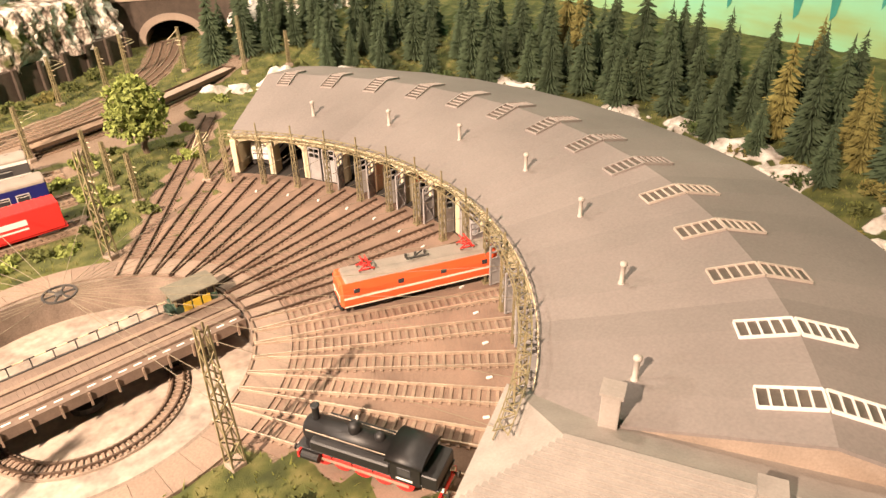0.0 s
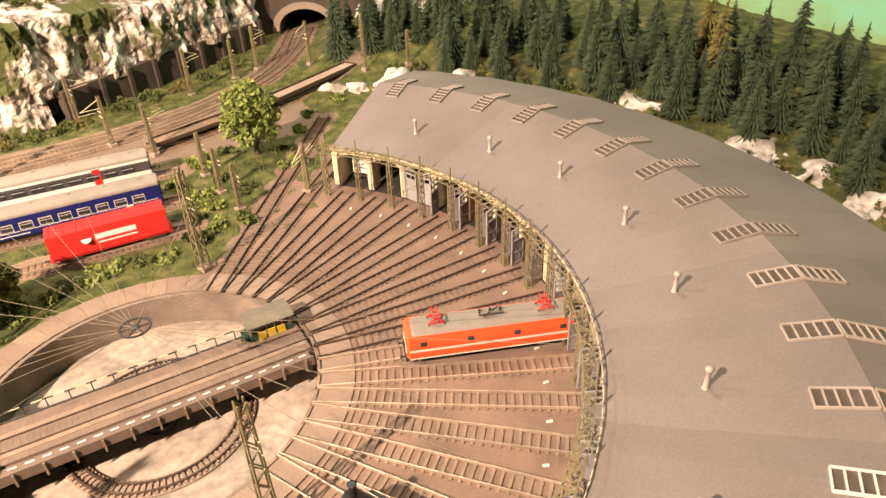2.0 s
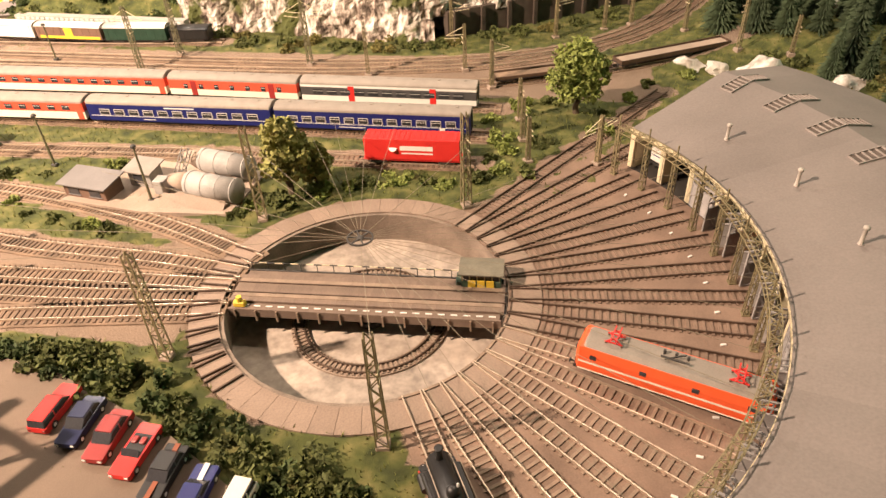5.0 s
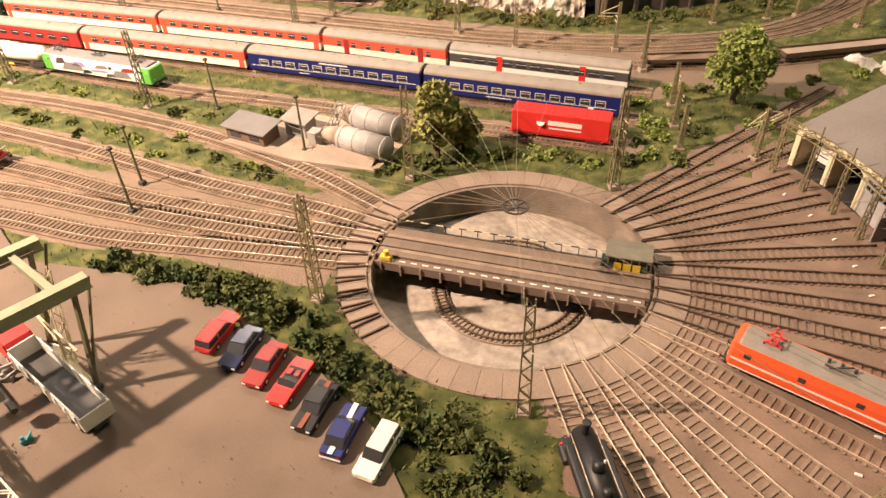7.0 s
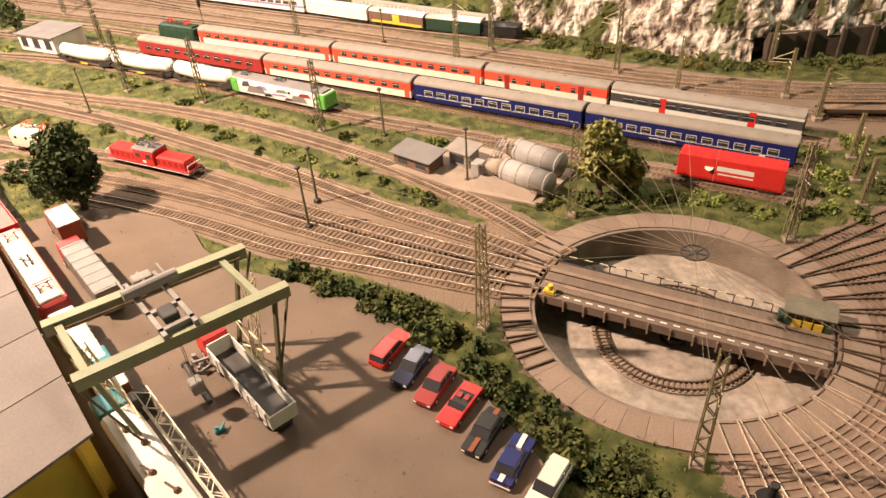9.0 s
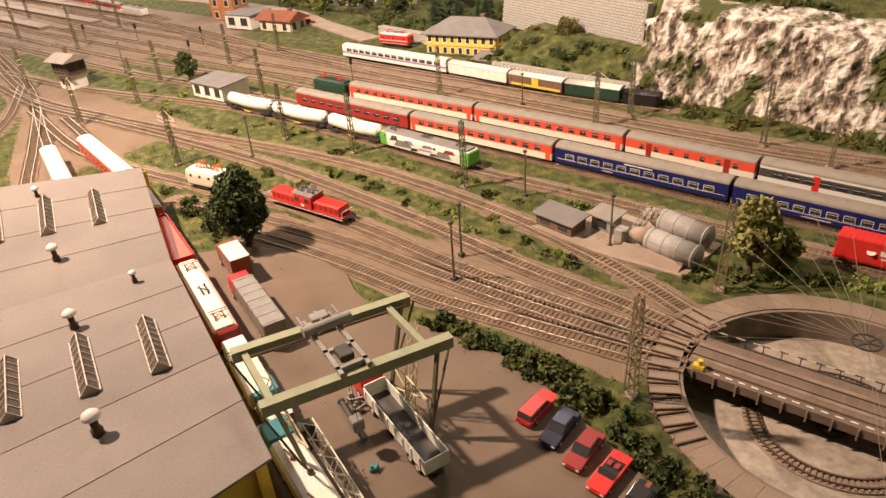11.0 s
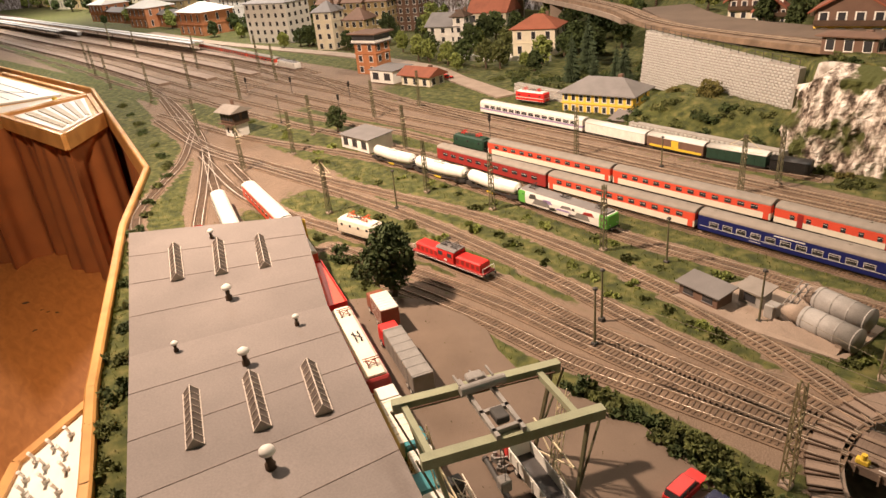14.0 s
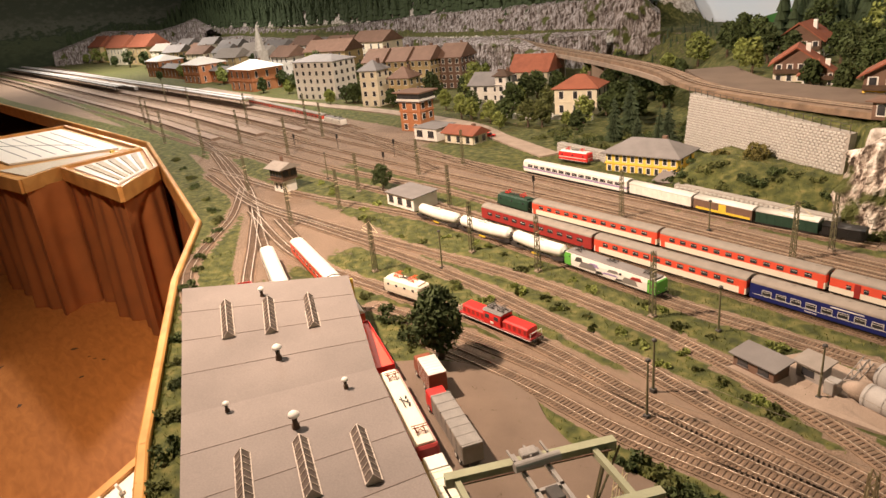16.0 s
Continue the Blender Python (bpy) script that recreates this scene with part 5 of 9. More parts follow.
def tank_wagon(x0, y0, x1, y1, label):
    m, L = place(x0, y0, x1, y1)
    L -= 0.008
    t = thing("tank_wagon", label, "wagon", "tank wagons", m)
    h = L / 2
    n, rings = 20, []
    prof = [(-h + 0.004, 0.004), (-h + 0.0055, 0.0105), (-h + 0.010, 0.0138), (-0.25 * h, 0.0146), (0, 0.0148), (0.25 * h, 0.0146), (h - 0.010, 0.0138), (h - 0.0055, 0.0105), (h - 0.004, 0.004)]
    mb = MB()
    v = [(x, r * math.cos(2 * math.pi * i / n), 0.0292 - 0.003 * (1 - (x / h) ** 2) + r * math.sin(2 * math.pi * i / n)) for x, r in prof for i in range(n)]
    f = [(k * n + i, k * n + (i + 1) % n, (k + 1) * n + (i + 1) % n, (k + 1) * n + i) for k in range(len(prof) - 1) for i in range(n)]
    f += [tuple(range(n)), tuple((len(prof) - 1) * n + i for i in range(n))[::-1]]
    tank = part("tank", mb.add(v, f), SILVER, t, "silver-white tank sagging to its middle", True)
    part("manhole", MB().turned([(0.004, 0.040), (0.004, 0.0425), (0.003, 0.0435)], 12), SILVER, tank)
    part("catwalk", MB().box(-0.020, 0.020, -0.0060, -0.0045, 0.0412, 0.0418).box(-0.020, 0.020, 0.0045, 0.0060, 0.0412, 0.0418), GREYSTEEL, tank)
    part("underframe", MB().box(-h, h, -0.0125, -0.0100, 0.0100, 0.0130).box(-h, h, 0.0100, 0.0125, 0.0100, 0.0130).box(-h, -h + 0.02, -0.0115, 0.0115, 0.0105, 0.0165).box(h - 0.02, h, -0.0115, 0.0115, 0.0105, 0.0165), UNDER, t)
    part("brake_gear", MB().box(-0.012, 0.010, -0.0132, -0.0120, 0.0060, 0.0100), YELLOW, t, "yellow brake gear")
    for x in (-h + 0.022, h - 0.022):
        bogie(t, x, 0.012)
    for s in (-1, 1):
        buffers(t, s * h, s)
    return t


tank_wagon(-1.430, 0.262, -1.262, 0.269, "silver-white tank wagon with weathered underframe by the white hut")
tank_wagon(-1.262, 0.269, -1.078, 0.277, "silver-white tank wagon between two others")
tank_wagon(-1.078, 0.277, -0.908, 0.275, "silver-white tank wagon behind the green-ended locomotive")


def covered_wagon(x0, y0, x1, y1, side, roof, label, band=None, ht=0.036):
    m, L = place(x0, y0, x1, y1)
    L -= 0.007
    w = thing("covered_wagon", label, "wagon", "goods wagons", m)
    h = L / 2
    part("body", MB().box(-h, h, -0.0155, 0.0155, 0.0120, ht, c=0.0006), side, w)
    prof = [(0.0162 * math.cos(t), ht + 0.0065 * math.sin(t)) for t in [math.pi * i / 10 for i in range(11)]]
    part("roof", MB().prism(prof, -h - 0.0008, h + 0.0008), roof, w, "", True)
    n = max(4, int(L / 0.016))
    for k in range(n):
        x = -h + L * (k + 0.5) / n
        part("rib", MB().box(x - 0.0007, x + 0.0007, -0.0160, 0.0160, 0.0125, ht - 0.001), side, w)
    if band:
        for x0, x1, z0, z1, ma in band:
            part("side_band", MB().box(x0 * h, x1 * h, -0.0163, 0.0163, z0, z1), ma, w)
    part("underframe", MB().box(-h, h, -0.0130, 0.0130, 0.0090, 0.0119), UNDER, w)
    for x in (-h + 0.025, h - 0.025):
        bogie(w, x, 0.011)
    for s in (-1, 1):
        buffers(w, s * h, s)
    return w


# far goods train beneath the hill
m, L = place(-1.52, 0.742, -1.105, 0.738)
coach("white railcar with a lilac band and pale roof", L - 0.01, [(0.0115, 0.0200, WHITE), (0.0201, 0.0250, PURPLE), (0.0251, 0.0375, WHITE)], SILVERROOF, m, 14, 0.0265, winw=0.75)
covered_wagon(-1.105, 0.738, -0.905, 0.728, SILVER, SILVERROOF, "silver sliding-wall goods wagon with a pale roof")
covered_wagon(-0.905, 0.728, -0.745, 0.722, BROWNTILE, SILVERROOF, "brown goods wagon with a yellow side band", band=((-0.9, 0.95, 0.0130, 0.0185, YELLOW), (-0.1, 0.15, 0.0186, 0.0350, YELLOW)))
covered_wagon(-0.745, 0.722, -0.605, 0.730, DKGREEN, SILVERROOF, "dark green goods wagon with a pale roof")
covered_wagon(-0.605, 0.730, -0.520, 0.742, BLACK, BLACK, "small black tank-like goods wagon at the buffer", ht=0.030)

# stock beside the goods hall
m, L = place(-1.445, -0.0935, -1.165, -0.1440)
coach("red coach with a silver roof beside the goods hall", L - 0.006, [(0.0115, 0.0370, COACHRED)], SILVERROOF, m, 9, 0.021, winw=0.5)
m, L = place(-1.165, -0.1440, -0.975, -0.1995)
coach("short red coach with a silver roof", L - 0.006, [(0.0115, 0.0370, COACHRED)], SILVERROOF, m, 6, 0.021, winw=0.5)
m, L = place(-1.450, -0.168, -1.190, -0.2420)
coach("white coach with a silver roof standing behind the hall", L - 0.006, [(0.0115, 0.0370, WHITE)], SILVERROOF, m, 9, 0.021, winw=0.5)


def open_wagon(x0, y0, x1, y1, material, label, ht=0.030, load=None):
    m, L = place(x0, y0, x1, y1)
    L -= 0.006
    w = thing("open_wagon", label, "wagon", "goods wagons", m)
    h = L / 2
    part("floor", MB().box(-h, h, -0.0150, 0.0150, 0.0110, 0.0130), UNDER, w)
    for s in (-1, 1):
        part("side_wall", MB().box(-h, h, s * 0.0150 - 0.0006, s * 0.0150 + 0.0006, 0.0130, ht), material, w)
        part("end_wall", MB().box(s * h - 0.0006, s * h + 0.0006, -0.0145, 0.0145, 0.0130, ht), material, w)
        buffers(w, s * h, s)
    n = 8
    for k in range(n):
        x = -h + L * (k + 0.5) / n
        part("rib", MB().box(x - 0.0007, x + 0.0007, -0.0162, -0.0155, 0.0120, ht - 0.002).box(x - 0.0007, x + 0.0007, 0.0155, 0.0162, 0.0120, ht - 0.002), material, w)
    if load:
        part("load", MB().box(-h + 0.001, h - 0.001, -0.0142, 0.0142, 0.0130, ht - 0.003, c=0.001), load, w)
    for x in (-h + 0.022, h - 0.022):
        bogie(w, x, 0.011)
    return w


open_wagon(-0.955, -0.206, -0.790, -0.256, RED, "bright red open wagon in front of a cream locomotive", 0.036, COACHRED)
open_wagon(-1.335, -0.272, -1.255, -0.300, RED, "small red flat wagon behind the hall", 0.022)
open_wagon(0.075, 0.567, 0.275, 0.643, TIMBER, "brown flat wagon loaded with dark rods", 0.018, BALLAST)
open_wagon(0.285, 0.648, 0.490, 0.765, TIMBER, "brown flat wagon on the curve below the tunnel", 0.020, CONCRETE)

mm, L = place(*tuple(polar(0.438, FIRST - 0.7))[:2], *tuple(polar(0.60, FIRST - 0.7))[:2])
electric_loco("white and blue locomotive parked inside the first stall", mm, L, WHITE, BLUE, WHITE, STEELDK)
mm, L = place(*tuple(polar(0.445, FIRST - 0.7 - 4 * PITCH))[:2], *tuple(polar(0.60, FIRST - 0.7 - 4 * PITCH))[:2])
electric_loco("orange locomotive parked inside the roundhouse", mm, L, ORANGE, CREAM, SLATE, RED)


# ---- masts, signals and wires ----
def mast(x, y, h=0.128, rz=0.0, arm=0, label="olive lattice catenary mast on a concrete foot", material=OLIVE, w=0.0085):
    t = thing("catenary_mast", label, "mast", "catenary masts", pose(x, y, float(height(np.array(x), np.array(y))), 0, 0, rz))
    part("foot", MB().box(-0.0062, 0.0062, -0.0062, 0.0062, -0.003, 0.006, c=0.0008), CONCRETE, t, "concrete foot")
    part("lattice_column", lattice(MB(), (0, 0, 0.005), (0, 0, h), w, w * 0.62, 12, 0.0013), material, t)
    part("insulator", MB().cyl((0.004, -0.006, h * 0.62), (0.004, 0.006, h * 0.62), 0.0008, n=6).cyl((0.004, -0.006, h * 0.72), (0.004, 0.006, h * 0.72), 0.0008, n=6), PLASTER, t, "pale insulators")
    for s in ((1,) if arm == 1 else (-1, 1) if arm == 2 else ()):
        part("bracket_arm", MB().bar((0, 0, h * 0.95), (s * 0.032, 0, h * 0.80), 0.0009).bar((0, 0, h * 0.78), (s * 0.032, 0, h * 0.80), 0.0009).bar((s * 0.010, 0, h * 0.72), (s * 0.036, 0, h * 0.74), 0.0008), PLASTER, t, "pale bracket arm")
    return t


for x, y, rz in ((0.063, -0.190, 10), (0.083, 0.181, 30), (-0.172, -0.118, 0), (-0.168, 0.123, 20)):
    mast(x, y, 0.130, rz, w=0.0105)
for x, y, a in ((-0.638, 0.196, 0), (-1.121, 0.187, 0), (-0.929, 0.207, 0), (-0.587, 0.572, 2), (-0.555, 0.664, 0), (-0.274, 0.63, 2), (-1.20, -0.025, 2), (-1.67, 0.147, 0), (-1.658, -0.011, 1), (-2.125, 0.053, 0),
                (-1.80, 0.286, 0), (-1.765, 0.68, 0), (-1.426, 0.36, 0), (-2.502, 0.373, 0), (-1.008, 0.573, 0), (-2.713, 0.639, 0), (-1.787, 0.509, 0), (-2.954, 0.349, 0), (-2.898, 0.162, 0), (-3.38, 0.134, 0),
                (-3.874, 0.20, 0), (-3.5, 0.60, 0), (-4.3, 0.55, 0), (-5.0, 0.60, 0), (-4.2, 0.25, 0), (-3.1, 0.75, 0)):
    mast(x, y, 0.125 if x > -2.3 else 0.16, 0, a, "tall lattice mast between the yard tracks", OLIVEDK)
for x, y, rz, h in ((0.248, 0.304, 50, 0.075), (0.153, 0.301, 20, 0.07), (0.141, 0.365, 20, 0.07), (0.132, 0.431, 20, 0.07), (0.076, 0.550, 30, 0.085), (0.020, 0.624, 200, 0.085), (-0.026, 0.765, 20, 0.085),
                    (0.176, 0.800, 30, 0.09), (0.325, 0.885, 30, 0.09), (0.425, 0.839, 210, 0.09), (0.271, 0.850, 30, 0.08), (0.502, 0.720, 120, 0.11), (0.583, 0.689, 0, 0.07), (-0.15, 0.585, 20, 0.10)):
    mast(x, y, h, rz, 2 if h == 0.075 else 1 if h in (0.085, 0.09) else 0, "slim lattice mast with pale bracket arms", OLIVE, 0.0055)


def lamp_mast(x, y, h, label="thin dark lamp mast with a small head"):
    t = thing("lamp_mast", label, "lamp", "lamp masts", pose(x, y, 0))
    part("base", MB().box(-0.004, 0.004, -0.004, 0.004, -0.002, 0.006, c=0.0006), STEELDK, t)
    part("pole", MB().cyl((0, 0, 0.004), (0, 0, h), 0.0019, 0.0012, n=8), OLIVEDK, t)
    part("head", MB().turned([(0.0012, h), (0.0038, h + 0.001), (0.0034, h + 0.0035), (0.001, h + 0.005)], 10), STEELDK, t)


for x, y, h in ((-0.468, -0.045, 0.088), (-0.500, 0.012, 0.082), (-0.334, 0.148, 0.082), (-1.10, 0.085, 0.085), (-0.53, 0.224, 0.080), (-2.03, 0.30, 0.09), (-0.80, 0.62, 0.07)):
    lamp_mast(x, y, h)

for x, y in ((-2.41, 0.55), (-2.10, 0.62), (-1.95, 0.48), (-2.6, 0.45), (-1.30, 0.56)):
    s = thing("colour_light_signal", "small dark colour-light signal beside the main tracks", "signal", "signals", pose(x, y, 0))
    part("pole", MB().cyl((0, 0, 0), (0, 0, 0.058), 0.0012, n=6), STEELDK, s)
    part("signal_head", MB().box(-0.001, 0.002, -0.004, 0.004, 0.05, 0.068, c=0.0006), BLACK, s)
    part("foot", MB().box(-0.006, 0.006, -0.006, 0.006, -0.001, 0.005), CONCRETE, s)

W = thing("overhead_wires", "fine overhead wires radiating from a hub above the turntable", "wires")
hub = Vector((0.008, -0.022, 0.092))
part("hub_ring", MB().arc(0.0118, 0.0132, 0, 360, -0.0008, 0.0008, 28), STEELDK, W, "dark spoked hub ring", m=Matrix.Translation(hub))
part("hub_centre", MB().turned([(0.0036, -0.0008), (0.0036, 0.0008), (0.002, 0.0016)], 12), STEELDK, W, m=Matrix.Translation(hub))
for k in range(6):
    part("hub_spoke", MB().bar(hub, hub + polar(0.012, k * 60), 0.0013), STEELDK, W)
for k in range(15):
    a = FIRST - PITCH * k
    part("wire", MB().bar(hub + polar(0.0125, a), polar(0.386, a, 0.068), 0.00032), WIRE, W)
for x, y, z in ((0.063, -0.190, 0.085), (0.083, 0.181, 0.085), (-0.172, -0.118, 0.085), (-0.168, 0.123, 0.085), (-0.168, 0.123, 0.115), (-0.35, 0.10, 0.075), (-0.45, 0.02, 0.075), (-0.45, -0.03, 0.075), (-0.42, -0.09, 0.075), (0.063, -0.19, 0.06), (-0.10, 0.245, 0.075), (-0.06, 0.25, 0.075), (-0.02, 0.25, 0.075), (-0.13, 0.23, 0.07)):
    part("wire", MB().bar(hub, (x, y, z), 0.00035), WIRE, W)


# ---- gantry crane over the loading yard ----
def gantry_crane():
    c = thing("gantry_crane", "grey-green gantry crane with a winch trolley over the loading yard", "crane")
    A, B, C, D = Vector((-0.443, -0.397, 0.115)), Vector((-0.362, -0.425, 0.115)), Vector((-0.3685, -0.233, 0.115)), Vector((-0.2905, -0.260, 0.115))
    for p, q in ((A, C), (B, D)):
        part("main_beam", MB().bar(p, q, 0.0085, 0.0115), CRANEGREEN, c, "long riveted main beam")
        part("beam_flange", MB().bar(p + Vector((0, 0, 0.0061)), q + Vector((0, 0, 0.0061)), 0.0105, 0.0008), CRANEGREEN, c)
        o = (D - C).normalized() * (0.0085 if p is A else -0.0085)
        part("rail", MB().bar(p.lerp(q, 0.05) + o, q.lerp(p, 0.05) + o, 0.0015), BROWNTILE, c)
    for t in (0.06, 0.86):
        part("cross_beam", MB().bar(A.lerp(C, t), B.lerp(D, t), 0.006, 0.007), CRANEGREEN, c)
    for p, q, dx in ((C, D, -1), (A, B, 1)):
        along = (A - C).normalized() * 0.028 * (1 if dx < 0 else -1)
        for e, f in ((p, q), (q, p)):
            top = e.lerp(f, 0.06) + along * 0.4
            g = e.lerp(f, -0.02) + along * 1.1
            part("leg", MB().bar(top, (g.x, g.y, 0.006), 0.0035), OLIVEDK if dx < 0 else CRANEGREEN, c)
            g2 = e.lerp(f, 0.20) - along * 0.1
            part("brace", MB().bar(top + along * -0.5, (g.x, g.y, 0.012), 0.0018), OLIVEDK, c)
        u, v = p + along * 1.1, q + along * 1.1
        part("sill", MB().bar((u.x, u.y, 0.010), (v.x, v.y, 0.010), 0.005), PLASTER, c)
        part("lattice_leg", lattice(MB(), ((p + q) / 2 + along * 0.6), (((u + v) / 2).x, ((u + v) / 2).y, 0.012), 0.008, 0.008, 8, 0.0009), PLASTER, c)
        part("tie", MB().bar((u.x, u.y, 0.055), (v.x, v.y, 0.055), 0.0016).bar((u.x, u.y, 0.012), (v.x, v.y, 0.055), 0.0012).bar((u.x, u.y, 0.055), (v.x, v.y, 0.012), 0.0012), PLASTER, c)
        for e in (u, v):
            part("wheel_box", MB().box(e.x - 0.006, e.x + 0.006, e.y - 0.004, e.y + 0.004, 0.0062, 0.013, c=0.001), STEELDK, c)
    # winch trolley
    m = Matrix.Translation(A.lerp(C, 0.47).lerp(B.lerp(D, 0.47), 0.5) + Vector((0, 0, 0.008))) @ Matrix.Rotation(math.atan2((B - A).y, (B - A).x), 4, "Z")
    tr = part("trolley", MB().box(-0.047, 0.047, -0.015, -0.011, -0.001, 0.004).box(-0.047, 0.047, 0.011, 0.015, -0.001, 0.004).box(-0.030, -0.026, -0.015, 0.015, -0.001, 0.004).box(0.008, 0.012, -0.015, 0.015, -0.001, 0.004).box(0.036, 0.040, -0.015, 0.015, -0.001, 0.004), GREYSTEEL, c, "grey winch trolley", m=m)
    part("winch_drum", MB().cyl((-0.020, -0.022, 0.010), (-0.020, 0.026, 0.010), 0.0052, n=14), GREYSTEEL, tr)
    part("motor", MB().box(-0.044, -0.032, -0.008, 0.010, 0.004, 0.011, c=0.0012), GREYSTEEL, tr)
    part("gear_case", MB().box(0.014, 0.032, -0.007, 0.006, 0.001, 0.009, c=0.001), STEELDK, tr)
    for y in (-0.018, 0.0, 0.018):
        part("strut", MB().bar((-0.030, y, 0.009), (-0.048, y, 0.009), 0.002), GREYSTEEL, tr)
    for dx in (0.018, 0.026):
        part("hoist_rope", MB().bar((dx, 0, 0.0), (dx, 0, -0.075), 0.0005), STEELDK, tr)
    part("hook_block", MB().box(0.016, 0.029, -0.006, 0.006, -0.088, -0.074, c=0.0014), GREYSTEEL, tr)


gantry_crane()


# ---- road vehicles ----
def wheel(parent, x, y, r, w=0.0022):
    t = part("wheel", MB().cyl((x, y - w / 2, r), (x, y + w / 2, r), r, n=14), BLACK, parent)
    part("hub_cap", MB().cyl((x, y - w / 2 - 0.0002, r), (x, y + w / 2 + 0.0002, r), r * 0.5, n=10), SILVER, t)


def car(x, y, rz, paint, label, style="saloon", L=0.050, trim=None):
    c = thing("car", label, "car", "parked cars", pose(x, y, 0.0062, 0, 0, rz))
    h = L / 2
    low = [(-h, 0.0035), (-h + 0.001, 0.0022), (h - 0.001, 0.0022), (h, 0.0035), (h - 0.0006, 0.0078), (h * 0.42, 0.0090), (-h * 0.60, 0.0092), (-h + 0.0006, 0.0085)]
    part("body", MB().prism([(a, b) for a, b in low], -0.0098, 0.0098, pose(0, 0, 0, 0, 0, 90) @ Matrix.Diagonal((1, -1, 1, 1)), inset=0.0012), paint, c)
    if style != "cabrio":
        r0, r1 = (-h * 0.86, h * 0.18) if style == "estate" else (-h * 0.50, h * 0.12)
        g0, g1 = (-h * 0.96, h * 0.46) if style == "estate" else (-h * 0.74, h * 0.44)
        part("glasshouse", MB().prism([(g0, 0.0088), (g1, 0.0088), (r1, 0.0150), (r0, 0.0150)], -0.0086, 0.0086, pose(0, 0, 0, 0, 0, 90) @ Matrix.Diagonal((1, -1, 1, 1)), inset=0.0008), GLASSDARK, c, "dark windows")
        part("roof", MB().box(r0 - 0.0004, r1 + 0.0004, -0.0076, 0.0076, 0.0147, 0.0157, c=0.0004), paint, c)
        for xx in (r0 + (r1 - r0) * 0.45,):
            part("pillar", MB().box(xx - 0.0007, xx + 0.0007, -0.0089, 0.0089, 0.0088, 0.0148), paint, c)
    else:
        part("cockpit", MB().box(-h * 0.55, h * 0.30, -0.0080, 0.0080, 0.0080, 0.0094), BLACK, c, "open dark cockpit")
        for yy in (-0.0038, 0.0038):
            part("seat", MB().box(-h * 0.40, -h * 0.15, yy - 0.0026, yy + 0.0026, 0.0085, 0.0112, c=0.0007), DARKRED, c)
        part("windscreen", MB().prism([(h * 0.30, 0.009), (h * 0.33, 0.009), (h * 0.18, 0.0135), (h * 0.16, 0.0135)], -0.0080, 0.0080, pose(0, 0, 0, 0, 0, 90) @ Matrix.Diagonal((1, -1, 1, 1))), GLASSDARK, c)
    if trim:
        part("stripe", MB().box(-h * 0.98, h * 0.99, -0.0022, 0.0022, 0.0091, 0.0096), trim, c)
        part("bumper", MB().box(-h - 0.0008, -h + 0.0006, -0.0092, 0.0092, 0.0030, 0.0045), trim, c)
    for yy in (-0.0070, 0.0070):
        part("headlight", MB().box(h - 0.0012, h + 0.0002, yy - 0.0016, yy + 0.0016, 0.0048, 0.0066), WHITE, c)
        part("tail_light", MB().box(-h - 0.0002, -h + 0.0010, yy - 0.0014, yy + 0.0014, 0.0050, 0.0068), DARKRED, c)
    for xx in (-h * 0.60, h * 0.62):
        for yy in (-0.0090, 0.0090):
            wheel(c, xx, yy, 0.0037)
    return c


CARS = [(-0.236, -0.197, 90, RED, "red estate car parked by the hedge", "estate", None), (-0.203, -0.208, 272, NAVY, "dark blue saloon car parked in the row", "saloon", None),
        (-0.170, -0.219, 271, DARKRED, "dark red saloon car parked in the row", "saloon", None), (-0.138, -0.230, 268, RED, "red open-top car with dark seats", "cabrio", None),
        (-0.104, -0.247, 269, BLACK, "black coupe with a rusty bonnet stripe", "saloon", REDTILE), (-0.070, -0.262, 91, BLUE, "blue saloon car with a white bumper", "saloon", WHITE),
        (-0.035, -0.271, 266, CREAM, "cream small car at the end of the row", "estate", None)]
for x, y, rz, p, lab, st, tr in CARS:
    car(x, y, rz, p, lab, st, 0.053, tr)
car(-2.02, 1.02, 30, RED, "small red car beside the signal tower")
car(-0.92, 1.30, 10, RED, "red car on the upper road")


